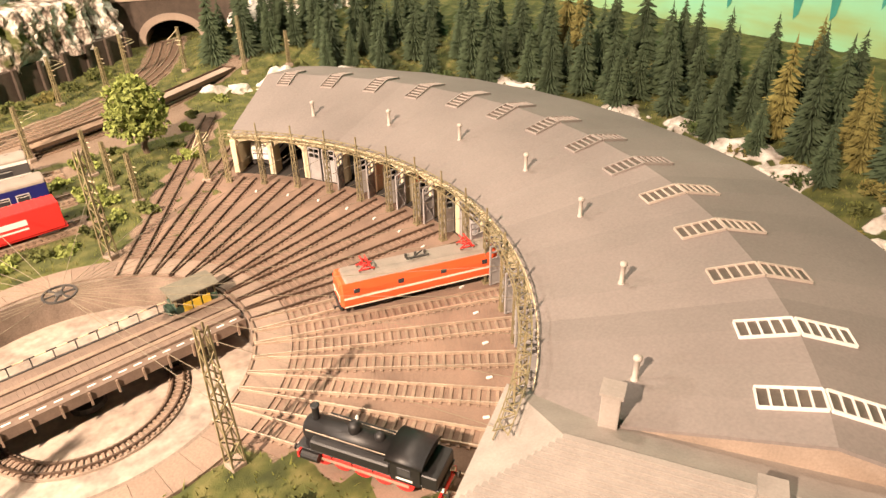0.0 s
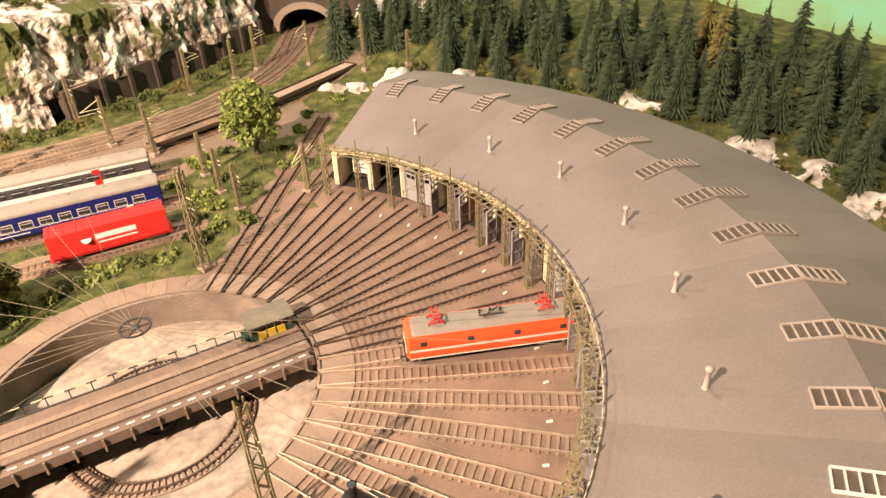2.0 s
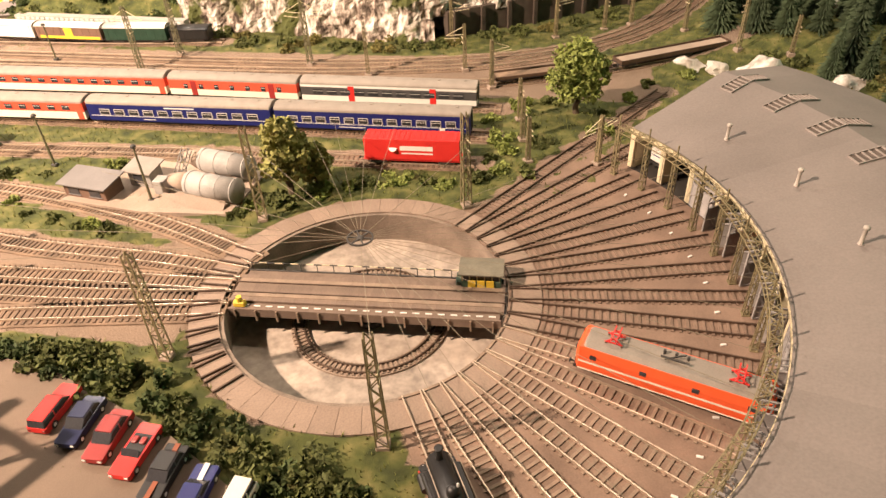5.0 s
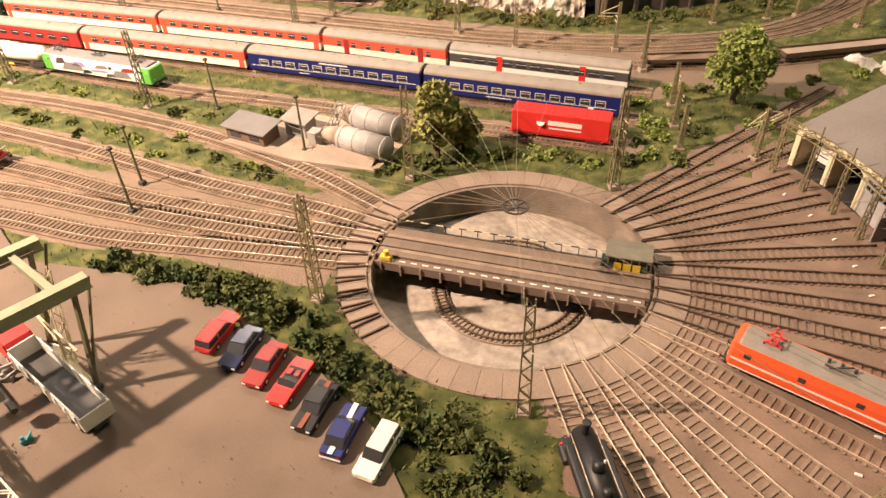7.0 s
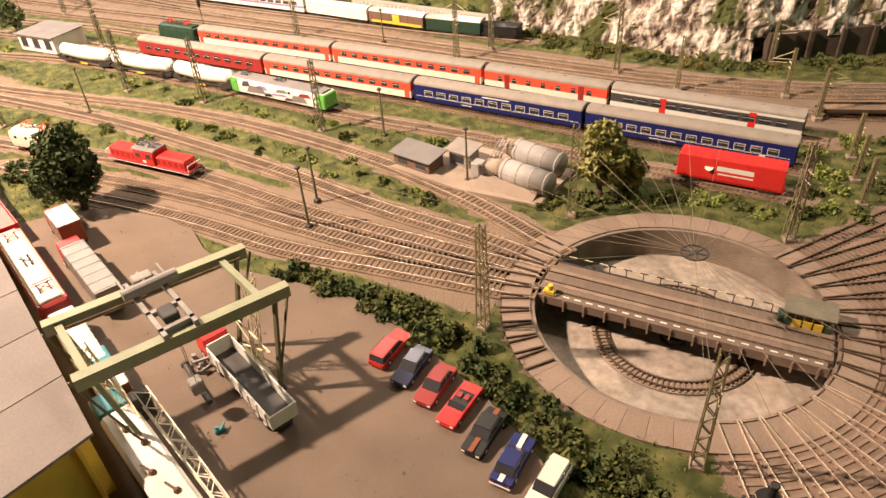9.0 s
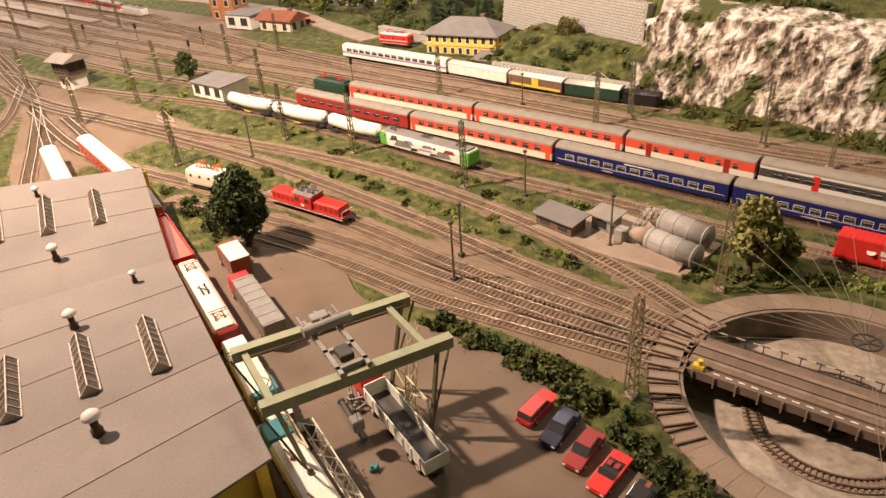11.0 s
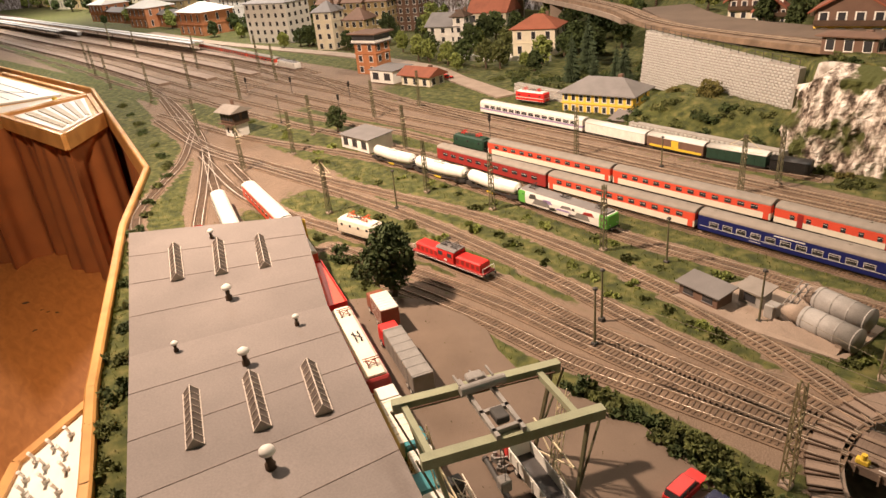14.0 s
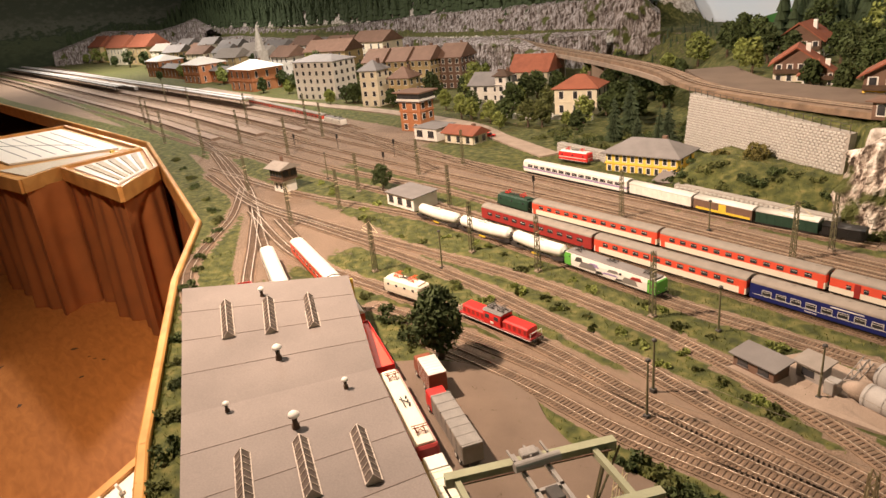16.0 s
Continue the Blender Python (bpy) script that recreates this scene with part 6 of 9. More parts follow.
def tipper_truck():
    t = thing("tipper_truck", "red truck with a long empty grey tipper body", "truck", m=pose(-0.329, -0.3005, 0.0062, 0, 0, 162))
    # cab at +x, away from the yard gate
    part("chassis", MB().box(-0.068, 0.085, -0.006, 0.006, 0.006, 0.010), STEELDK, t)
    b = part("tipper_body", MB().box(-0.068, 0.056, -0.0135, -0.0122, 0.010, 0.026).box(-0.068, 0.056, 0.0122, 0.0135, 0.010, 0.026).box(-0.068, -0.0667, -0.0122, 0.0122, 0.010, 0.026).box(0.0547, 0.056, -0.0122, 0.0122, 0.010, 0.029), SILVER, t, "pale grey tipper walls")
    part("tipper_floor", MB().box(-0.0667, 0.0547, -0.0122, 0.0122, 0.0100, 0.0115), CHARCOAL, b, "dark worn floor")
    for k in range(8):
        x = -0.060 + k * 0.0158
        part("rib", MB().box(x, x + 0.0016, -0.0145, -0.0134, 0.0095, 0.0245).box(x, x + 0.0016, 0.0134, 0.0145, 0.0095, 0.0245), SILVER, b)
    cab = part("cab", MB().prism([(0.060, 0.006), (0.086, 0.006), (0.087, 0.016), (0.083, 0.032), (0.060, 0.032)], -0.0130, 0.0130, pose(0, 0, 0, 0, 0, 90) @ Matrix.Diagonal((1, -1, 1, 1)), inset=0.0012), RED, t)
    part("windscreen", MB().box(0.0842, 0.0862, -0.0115, 0.0115, 0.0185, 0.0285), GLASSDARK, cab)
    for x in (-0.052, -0.038, 0.040, 0.072):
        for y in (-0.0115, 0.0115):
            wheel(t, x, y, 0.0058, 0.004)


tipper_truck()


def crane_truck():
    t = thing("crane_truck", "white crane truck with a teal cab and a resting lattice boom", "truck", m=pose(-0.335, -0.412, 0.0062, 0, 0, 163))
    part("chassis", MB().box(-0.100, 0.110, -0.0135, 0.0135, 0.006, 0.016, c=0.001), WHITE, t)
    part("deck", MB().prism([(-0.015, 0.016), (0.015, 0.016), (0.015, 0.030), (0.012, 0.033), (-0.012, 0.033), (-0.015, 0.030)], -0.095, 0.060, inset=0.0015), WHITE, t, "scuffed white upper body")
    part("deck_panel", MB().box(-0.088, -0.020, -0.0115, 0.0115, 0.0330, 0.0345), CREAM, t)
    for x, y in ((-0.03, 0.004), (0.005, -0.004), (0.030, 0.002), (-0.06, -0.003)):
        part("fitting", MB().turned([(0.003, 0.033), (0.003, 0.036), (0.0015, 0.038)], 8, Matrix.Translation((x, y, 0))).bar((x, y, 0.036), (x + 0.012, y + 0.004, 0.0375), 0.0016), BROWNTILE, t, "rusty deck fitting")
    cab = part("cab", MB().prism([(0.064, 0.006), (0.094, 0.006), (0.095, 0.017), (0.090, 0.033), (0.064, 0.033)], -0.0135, 0.0135, pose(0, 0, 0, 0, 0, 90) @ Matrix.Diagonal((1, -1, 1, 1)), inset=0.0015), TEAL, t, "teal driver's cab")
    part("windscreen", MB().box(0.0915, 0.0940, -0.0118, 0.0118, 0.019, 0.029), GLASSDARK, cab)
    part("boom", lattice(MB(), (0.055, -0.024, 0.040), (-0.120, -0.026, 0.018), 0.011, 0.008, 16, 0.0012), CREAM, t, "cream lattice boom")
    part("boom_mount", MB().box(0.045, 0.060, -0.028, -0.012, 0.016, 0.044, c=0.001), STEELDK, t)
    for x in (-0.085, -0.070, -0.020, 0.040, 0.080):
        for y in (-0.0118, 0.0118):
            wheel(t, x, y, 0.0058, 0.004)


crane_truck()


def lorry(x, y, rz, L, cabm, boxm, roofm, label, ht=0.036):
    t = thing("lorry", label, "truck", "lorries", pose(x, y, 0.0062, 0, 0, rz))
    h = L / 2
    part("chassis", MB().box(-h, h, -0.006, 0.006, 0.006, 0.010), STEELDK, t)
    b = part("cargo_box", MB().box(-h, h - 0.030, -0.0140, 0.0140, 0.010, ht, c=0.0008), boxm, t)
    part("cargo_roof", MB().box(-h, h - 0.030, -0.0138, 0.0138, ht, ht + 0.0012, c=0.0005), roofm, b)
    for k in range(7):
        xx = -h + 0.004 + k * (L - 0.038) / 6
        part("rib", MB().box(xx - 0.0006, xx + 0.0006, -0.0144, 0.0144, 0.011, ht + 0.0016), roofm, b)
    cab = part("cab", MB().prism([(h - 0.027, 0.006), (h, 0.006), (h + 0.001, 0.016), (h - 0.003, 0.031), (h - 0.027, 0.031)], -0.0130, 0.0130, pose(0, 0, 0, 0, 0, 90) @ Matrix.Diagonal((1, -1, 1, 1)), inset=0.0012), cabm, t)
    part("windscreen", MB().box(h - 0.0025, h, -0.0115, 0.0115, 0.018, 0.028), GLASSDARK, cab)
    for xx in (-h + 0.016, -h + 0.03, h - 0.014):
        for yy in (-0.0118, 0.0118):
            wheel(t, xx, yy, 0.0056, 0.004)


lorry(-0.618, -0.2610, 162, 0.155, RED, COACHROOF, GREYSTEEL, "lorry with a grey tarpaulin trailer beside the locomotives")
lorry(-0.742, -0.2080, 162, 0.085, REDTILE, REDTILE, WHITE, "orange box lorry with a white roof", 0.040)
lorry(-0.520, -0.3460, 161, 0.110, WHITE, WHITE, CREAM, "white lorry with red patched roof near the gantry", 0.030)
lorry(-0.455, -0.3640, 161, 0.065, TEAL, REDTILE, WHITE, "small lorry with a rusty load below the crane", 0.024)
w = thing("tow_bar", "dark steel pipe lying on the loading yard", "pipe", m=pose(-0.378, -0.322, 0.0105, 0, 0, -22))
part("pipe", MB().cyl((-0.035, 0, 0), (0.032, 0, 0.001), 0.0030, n=10), STEELDK, w)
part("flange", MB().cyl((-0.036, 0, 0), (-0.033, 0, 0), 0.0040, n=10), STEELDK, w)
# The third, teal piece stands in for a tiny blue model figure.
for k, (x, y, s) in enumerate(((-0.400, -0.300, 1.0), (-0.388, -0.306, 0.7), (-0.318, -0.352, 0.6))):
    solid("machine_part", MB().box(-0.008, 0.008, -0.004, 0.004, 0, 0.008, c=0.001).cyl((-0.004, 0, 0.008), (-0.004, 0, 0.013), 0.0025, n=10).bar((0.0, -0.006, 0.009), (0.010, 0.006, 0.010), 0.002),
          GREYSTEEL if k < 2 else TEAL, "grey machine part dropped on the asphalt" if k < 2 else "small blue stand-in for a model figure on the asphalt", "equipment", "yard clutter", pose(x, y, 0.0062, 0, 0, 30 * k) @ Matrix.Scale(s, 4))


# ---- silo plant ----
def silo_plant():
    p = thing("silo_plant", "grey lying silo drums with hoppers on a concrete apron", "silos", m=pose(0, 0, 0.0055))
    for (x0, y0), (x1, y1), z in (((-0.283, 0.166), (-0.210, 0.152), 0.018), ((-0.290, 0.224), (-0.216, 0.207), 0.020)):
        d = part("drum", MB().cyl((x0, y0, z), (x1, y1, z), 0.0165, n=24), PIPE, p, "grey ribbed drum", True)
        a, b = Vector((x0, y0, z)), Vector((x1, y1, z))
        for t in (0.05, 0.36, 0.66, 0.97):
            q = a.lerp(b, t)
            part("hoop", MB().cyl(q, q + (b - a).normalized() * 0.0016, 0.0171, n=24), PIPE, d)
        e = a - (b - a).normalized() * 0.030
        part("hopper", MB().cyl(a, e, 0.0155, 0.008, n=16), CONCRETE, p, "dusty cone hopper", True)
        part("cradle", MB().box(-0.004, 0.004, -0.015, 0.015, 0, 0.010, Matrix.Translation(a.lerp(b, 0.25)) @ Matrix.Translation((0, 0, -z))).box(-0.004, 0.004, -0.015, 0.015, 0, 0.010, Matrix.Translation(a.lerp(b, 0.75)) @ Matrix.Translation((0, 0, -z))), CONCRETE, p)
    part("mixer", MB().box(-0.335, -0.318, 0.160, 0.178, 0, 0.020, c=0.001), PIPE, p)
    part("ramp", MB().prism([(0.130, 0), (0.150, 0), (0.150, 0.010)], -0.315, -0.225), CONCRETE, p)
    part("gantry", lattice(MB(), (-0.320, 0.19, 0.0), (-0.302, 0.21, 0.044), 0.010, 0.010, 6, 0.001), PIPE, p)


silo_plant()


def shed(x, y, rz, w, d, h, wall, roof, label, windows=2, name="shed"):
    s = thing(name, label, "shed", "sheds", pose(x, y, 0.004, 0, 0, rz))
    part("wall", MB().box(-w / 2, w / 2, -d / 2, d / 2, 0, h, c=0.0006), wall, s)
    part("roof", MB().prism([(-d / 2 - 0.005, h - 0.001), (d / 2 + 0.005, h + 0.004), (d / 2 + 0.005, h + 0.0058), (-d / 2 - 0.005, h + 0.0008)], -w / 2 - 0.005, w / 2 + 0.005), roof, s)
    for k in range(windows):
        x = -w / 2 + w * (k + 0.5) / windows
        part("window", MB().box(x - w * 0.16 / windows * 1.6, x + w * 0.16 / windows * 1.6, -d / 2 - 0.0006, -d / 2 + 0.0004, h * 0.28, h * 0.80), GLASSDARK, s)
        part("sill", MB().box(x - w * 0.3 / windows, x + w * 0.3 / windows, -d / 2 - 0.0014, -d / 2 + 0.0004, h * 0.24, h * 0.28), roof, s)
    return s


shed(-0.422, 0.158, -8, 0.068, 0.034, 0.021, BROWNTILE, SLATE, "small brown shed with a flat grey roof by the silos")
shed(-0.362, 0.190, -8, 0.036, 0.026, 0.025, PIPE, TILE, "small grey shed beside the silo hoppers", 1)
shed(-1.540, 0.312, 3, 0.125, 0.085, 0.038, WALLWHITE, SLATE, "white flat-roofed hut with two dark doors beside the tank wagons", 3, "hut")
shed(-2.22, 0.900, 8, 0.130, 0.11, 0.050, WALLWHITE, SLATE, "white shed with a grey roof beside the signal tower", 2)


def signal_box():
    s = thing("signal_box", "old signal box with a timber upper storey and pale roof", "signal box", m=pose(-2.03, 0.145, 0, 0, 0, 10) @ Matrix.Scale(0.82, 4))
    part("base", MB().box(-0.035, 0.035, -0.030, 0.030, 0, 0.050, c=0.001), WALLWHITE, s, "pale stone base")
    up = part("upper_storey", MB().box(-0.042, 0.042, -0.036, 0.036, 0.050, 0.098, c=0.001), TIMBER, s, "dark brown timber storey")
    for k in range(4):
        x = -0.0315 + k * 0.021
        part("window", MB().box(x - 0.008, x + 0.008, -0.0368, -0.0355, 0.066, 0.088), GLASSDARK, up)
    for y in (-0.018, 0.018):
        part("window", MB().box(0.0415, 0.0428, y - 0.012, y + 0.012, 0.066, 0.088), GLASSDARK, up)
    part("balcony", MB().box(-0.048, 0.048, -0.048, -0.036, 0.052, 0.055).bar((-0.048, -0.047, 0.068), (0.048, -0.047, 0.068), 0.0015), BROWNTILE, s)
    part("roof", MB().prism([(-0.052, 0.097), (0.052, 0.097), (0.052, 0.0985), (0, 0.120), (-0.052, 0.0985)], -0.055, 0.055), TILE, s, "pale gable roof")
    part("chimney", MB().box(-0.025, -0.015, 0.010, 0.020, 0.105, 0.135, c=0.0008), BROWNTILE, s)
    for x in (-0.015, 0.015):
        part("window", MB().box(x - 0.006, x + 0.006, -0.0306, -0.0295, 0.016, 0.036), GLASSDARK, s)


signal_box()


def house(name, x, y, rz, w, d, h, rh, wall, roof, nx, ns, label, hip=True, nd=2, z=None, cat="house", group="town houses"):
    z = float(height(np.array(x), np.array(y))) if z is None else z
    b = thing(name, label, cat, group, pose(x, y, z - 0.004, 0, 0, rz))
    part("wall", MB().box(-w / 2, w / 2, -d / 2, d / 2, 0, h, c=0.001), wall, b)
    o = 0.012
    X, Y = w / 2 + o, d / 2 + o
    i = min(Y, X) * (0.95 if hip else 0)
    v = [(-X, -Y, h), (X, -Y, h), (X, Y, h), (-X, Y, h), (-X + i, 0, h + rh), (X - i, 0, h + rh), (-X, -Y, h - 0.003), (X, -Y, h - 0.003), (X, Y, h - 0.003), (-X, Y, h - 0.003)]
    part("roof", MB().add(v, [(0, 1, 5, 4), (1, 2, 5), (2, 3, 4, 5), (3, 0, 4), (6, 9, 8, 7), (0, 6, 7, 1), (1, 7, 8, 2), (2, 8, 9, 3), (3, 9, 6, 0)]), roof, b)
    sh = h / ns
    ww, wh = min(0.018, w / nx * 0.42), sh * 0.52
    win = MB().box(-ww / 2, ww / 2, -0.0008, 0.0008, 0, wh).data("window")
    fr = MB().box(-ww / 2 - 0.002, ww / 2 + 0.002, -0.0004, 0.0004, -0.003, wh + 0.002).data("window_frame")
    for s in range(ns):
        for side in range(2):
            n = nx if side == 0 else nd
            for k in range(n):
                if side == 0:
                    q = Matrix.Translation((-w / 2 + w * (k + 0.5) / n, -d / 2 - 0.0006, sh * s + sh * 0.26))
                else:
                    q = Matrix.Translation((w / 2 + 0.0006, -d / 2 + d * (k + 0.5) / n, sh * s + sh * 0.26)) @ Matrix.Rotation(radians(90), 4, "Z")
                f = part("window_frame", fr, WALLWHITE, b, m=q)
                part("pane", win, GLASSDARK, f, m=Matrix.Translation((0, -0.0004 if side == 0 else -0.0004, 0)))
    part("chimney", MB().box(w * 0.15, w * 0.15 + 0.014, 0.01, 0.024, h + rh * 0.3, h + rh * 1.15, c=0.001), BROWNTILE, b)
    if ns > 1:
        part("cornice", MB().box(-w / 2 - 0.003, w / 2 + 0.003, -d / 2 - 0.003, d / 2 + 0.003, sh * (ns - 1) - 0.002, sh * (ns - 1) + 0.002), wall, b)
    return b


house("depot_building", -1.225, 0.972, 12, 0.225, 0.120, 0.064, 0.038, WALLYELLOW, SLATE, 9, 2, "yellow depot building with a grey hipped roof", True, 2, cat="building")
d = thing("loading_dock", "dark sloping loading dock beside the yellow depot", "dock", m=pose(-1.045, 0.875, 0, 0, 0, 12))
part("ramp", MB().prism([(-0.035, 0), (0.035, 0), (0.035, 0.028), (-0.035, 0.018)], -0.07, 0.05), DARKWALL, d)
part("ramp_top", MB().prism([(-0.037, 0.0182), (0.037, 0.0285), (0.037, 0.0300), (-0.037, 0.0197)], -0.072, 0.052), ROOF, d)
house("signal_tower", -2.46, 0.985, 15, 0.115, 0.095, 0.135, 0.012, WALLBRICK, SLATE, 2, 3, "orange brick signal tower with a glazed top storey and flat roof", True, 2, cat="tower")
t = thing("tower_cab", "glazed top of the signal tower with a white band", "tower", m=pose(-2.46, 0.985, 0.128, 0, 0, 15))
part("band", MB().box(-0.066, 0.066, -0.056, 0.056, 0.0, 0.012, c=0.001), WALLWHITE, t)
part("glazing", MB().box(-0.062, 0.062, -0.052, 0.052, 0.012, 0.036, c=0.001), GLASSDARK, t)
part("roof", MB().box(-0.078, 0.078, -0.066, 0.066, 0.036, 0.042, c=0.001), BROWNTILE, t)
house("cottage", -2.05, 0.925, 8, 0.150, 0.085, 0.046, 0.026, WALLCREAM, REDTILE, 3, 1, "low cream cottage with an orange gable roof by the tracks", False)
house("villa", -2.56, 1.52, 20, 0.170, 0.15, 0.120, 0.055, WALLWHITE, SLATE, 3, 3, "white villa with a slate roof and a small tower", False)
house("villa_tower", -2.455, 1.50, 20, 0.060, 0.06, 0.165, 0.030, WALLWHITE, TIMBER, 1, 4, "dark-capped stair tower of the white villa", True, 1)
house("villa", -2.06, 1.60, 25, 0.190, 0.16, 0.120, 0.050, WALLCREAM, REDTILE, 3, 2, "cream villa with an orange hipped tile roof and balcony")
house("villa", -2.70, 1.95, 20, 0.215, 0.16, 0.120, 0.085, WALLCREAM, REDTILE, 4, 2, "cream and brick villa with a steep red roof", False)
house("apartment_block", -3.90, 1.30, 18, 0.34, 0.20, 0.235, 0.035, WALLWHITE, SLATE, 6, 5, "large white apartment block with a mansard slate roof", True, 4, cat="building")
for x, y, ma, ro in ((-3.74, 1.62, WALLCREAM, BROWNTILE), (-3.60, 1.70, WALLOCHRE, BROWNTILE), (-3.46, 1.78, WALLOCHRE, BROWNTILE), (-3.34, 1.92, BROWNTILE, BROWNTILE)):
    house("tenement", x, y, 22, 0.145, 0.18, 0.19, 0.075, ma, ro, 3, 4, "ochre tenement with a steep brown roof in the town", False, 4, cat="building")
house("corner_house", -3.26, 1.27, 24, 0.115, 0.12, 0.20, 0.050, WALLCREAM, SLATE, 2, 4, "tall narrow cream corner house with a grey roof", True, 2, cat="building")
house("corner_house", -3.13, 1.38, 24, 0.125, 0.12, 0.15, 0.055, WALLOCHRE, BROWNTILE, 3, 3, "ochre corner house with a brown hipped roof", True, 2, cat="building")
house("station_building", -6.30, 1.34, 3, 2.1, 0.14, 0.105, 0.035, WALLBRICK, SLATE, 22, 1, "long low orange station building with a grey roof", False, 1, cat="station")
for x, y in ((-4.98, 1.28), (-6.20, 1.30), (-7.50, 1.32)):
    house("station_wing", x, y, 6, 0.34, 0.26, 0.165, 0.055, WALLBRICK, WALLWHITE, 4, 2, "orange station pavilion with a pale pyramid roof", True, 3, cat="station")
rnd = random.Random(5)
for k in range(20):
    x, y = -4.9 - (k % 10) * 0.62 + rnd.uniform(-0.1, 0.1), 1.85 + (k // 10) * 0.42 + rnd.uniform(-0.1, 0.1)
    house("town_house", x, y, rnd.uniform(5, 25), rnd.uniform(0.26, 0.42), 0.22, rnd.uniform(0.14, 0.24), 0.08, rnd.choice((WALLOCHRE, WALLWHITE, WALLCREAM, WALLCREAM)), rnd.choice((TILE, BROWNTILE, SLATE)), 4, 3, "pale town house with a steep tiled roof", False)
for k in range(4):
    house("town_house", -12.2 + 0.75 * k, 1.70 + 0.12 * (k % 2), 8, 0.62, 0.34, 0.24, 0.15, (WALLOCHRE, WALLYELLOW, WALLCREAM)[k % 3], REDTILE, 5, 2, "broad town house with a red tile roof", False)
ch = thing("church", "grey stone church tower with a slim spire", "church", m=pose(-5.60, 1.60, 0))
part("tower", MB().box(-0.045, 0.045, -0.045, 0.045, 0, 0.24, c=0.002), PIER, ch)
part("spire", MB().cyl((0, 0, 0.24), (0, 0, 0.44), 0.045, 0.003, n=8), PIER, ch)
part("belfry_window", MB().box(-0.014, 0.014, -0.0465, -0.0445, 0.15, 0.21), GLASSDARK, ch)
VILLAGE_TREES = []


def chalet(x, y, rz, w, d, h, rh, wall, label, cat="house"):
    """A plastered ground floor, a timber upper floor with a balcony, and a wide gable roof whose gable looks at the yard."""
    c = thing("chalet", label, cat, "upper village", pose(x, y, float(height(np.array(x), np.array(y))) - 0.004, 0, 0, rz))
    part("ground_floor", MB().box(-w / 2, w / 2, -d / 2, d / 2, 0, h * 0.5, c=0.001), wall, c)
    part("upper_floor", MB().prism([(-w / 2, h * 0.5), (w / 2, h * 0.5), (w / 2, h), (0, h + rh * 0.88), (-w / 2, h)], -d / 2, d / 2, Matrix.Rotation(radians(-90), 4, "Z")), BROWNTILE, c, "brown timber upper floor")
    X = w / 2 + 0.016
    for s in (-1, 1):
        p = [(0, h + rh), (s * X, h - 0.010), (s * X, h - 0.014), (0, h + rh - 0.005)]
        part("roof_slope", MB().prism(p if s < 0 else p[::-1], -d / 2 - 0.014, d / 2 + 0.014, Matrix.Rotation(radians(-90), 4, "Z")), REDTILE, c, "red tiled roof slope")
    b = part("balcony", MB().box(-w / 2, w / 2, -d / 2 - 0.014, -d / 2 - 0.0005, h * 0.48, h * 0.51), TIMBER, c)
    part("balustrade", MB().box(-w / 2, w / 2, -d / 2 - 0.015, -d / 2 - 0.0125, h * 0.51, h * 0.51 + 0.012), TIMBER, b)
    for z, zt in ((h * 0.14, h * 0.38), (h * 0.60, h * 0.86)):
        for k in range(4):
            u = -w / 2 + w * (k + 0.5) / 4
            f = part("window_frame", MB().box(u - w * 0.075, u + w * 0.075, -d / 2 - 0.0012, -d / 2 + 0.001, z - 0.002, zt + 0.002), WALLWHITE, c)
            part("pane", MB().box(u - w * 0.05, u + w * 0.05, -d / 2 - 0.0020, -d / 2 - 0.0010, z, zt), GLASSDARK, f)
        for k in range(3):
            u = -d / 2 + d * (k + 0.5) / 3
            f = part("window_frame", MB().box(w / 2 - 0.001, w / 2 + 0.0012, u - 0.011, u + 0.011, z - 0.002, zt + 0.002), WALLWHITE, c)
            part("pane", MB().box(w / 2 + 0.0010, w / 2 + 0.0020, u - 0.008, u + 0.008, z, zt), GLASSDARK, f)
    part("chimney", MB().box(w * 0.18, w * 0.18 + 0.014, -0.008, 0.008, h, h + rh * 1.05, c=0.001), WALLWHITE, c)
    return c


chalet(-1.10, 1.56, 24, 0.125, 0.13, 0.070, 0.045, WALLCREAM, "alpine house with a timber upper floor and red gable roof")
chalet(-1.005, 1.51, 24, 0.085, 0.09, 0.048, 0.030, WALLWHITE, "small white alpine house with a red gable roof")
chalet(-0.72, 1.38, 14, 0.17, 0.15, 0.085, 0.050, WALLYELLOW, "yellow inn with a timber balcony and red tile roof", "inn")
chalet(-1.32, 2.05, 10, 0.16, 0.14, 0.080, 0.060, WALLWHITE, "white alpine house with a red gable roof behind trees")
for k, (x, y, h) in enumerate(((-1.28, 1.62, 0.12), (-1.21, 1.74, 0.13), (-0.93, 1.62, 0.17), (-0.86, 1.55, 0.15), (-0.83, 1.68, 0.19), (-1.02, 1.78, 0.16), (-0.60, 1.62, 0.16), (-0.72, 1.66, 0.18), (-1.42, 1.78, 0.10), (-1.36, 1.86, 0.14), (-1.12, 1.92, 0.15), (-0.88, 1.40, 0.09), (-0.50, 1.55, 0.14), (-1.55, 1.98, 0.14), (-1.68, 2.12, 0.15), (-0.95, 1.95, 0.2))):
    VILLAGE_TREES.append((x, y, h))
house("goods_shed", -0.595, 1.055, 0, 0.12, 0.055, 0.045, 0.006, BROWNTILE, BROWNTILE, 3, 1, "brown flat-roofed shed above the stone wall", True)

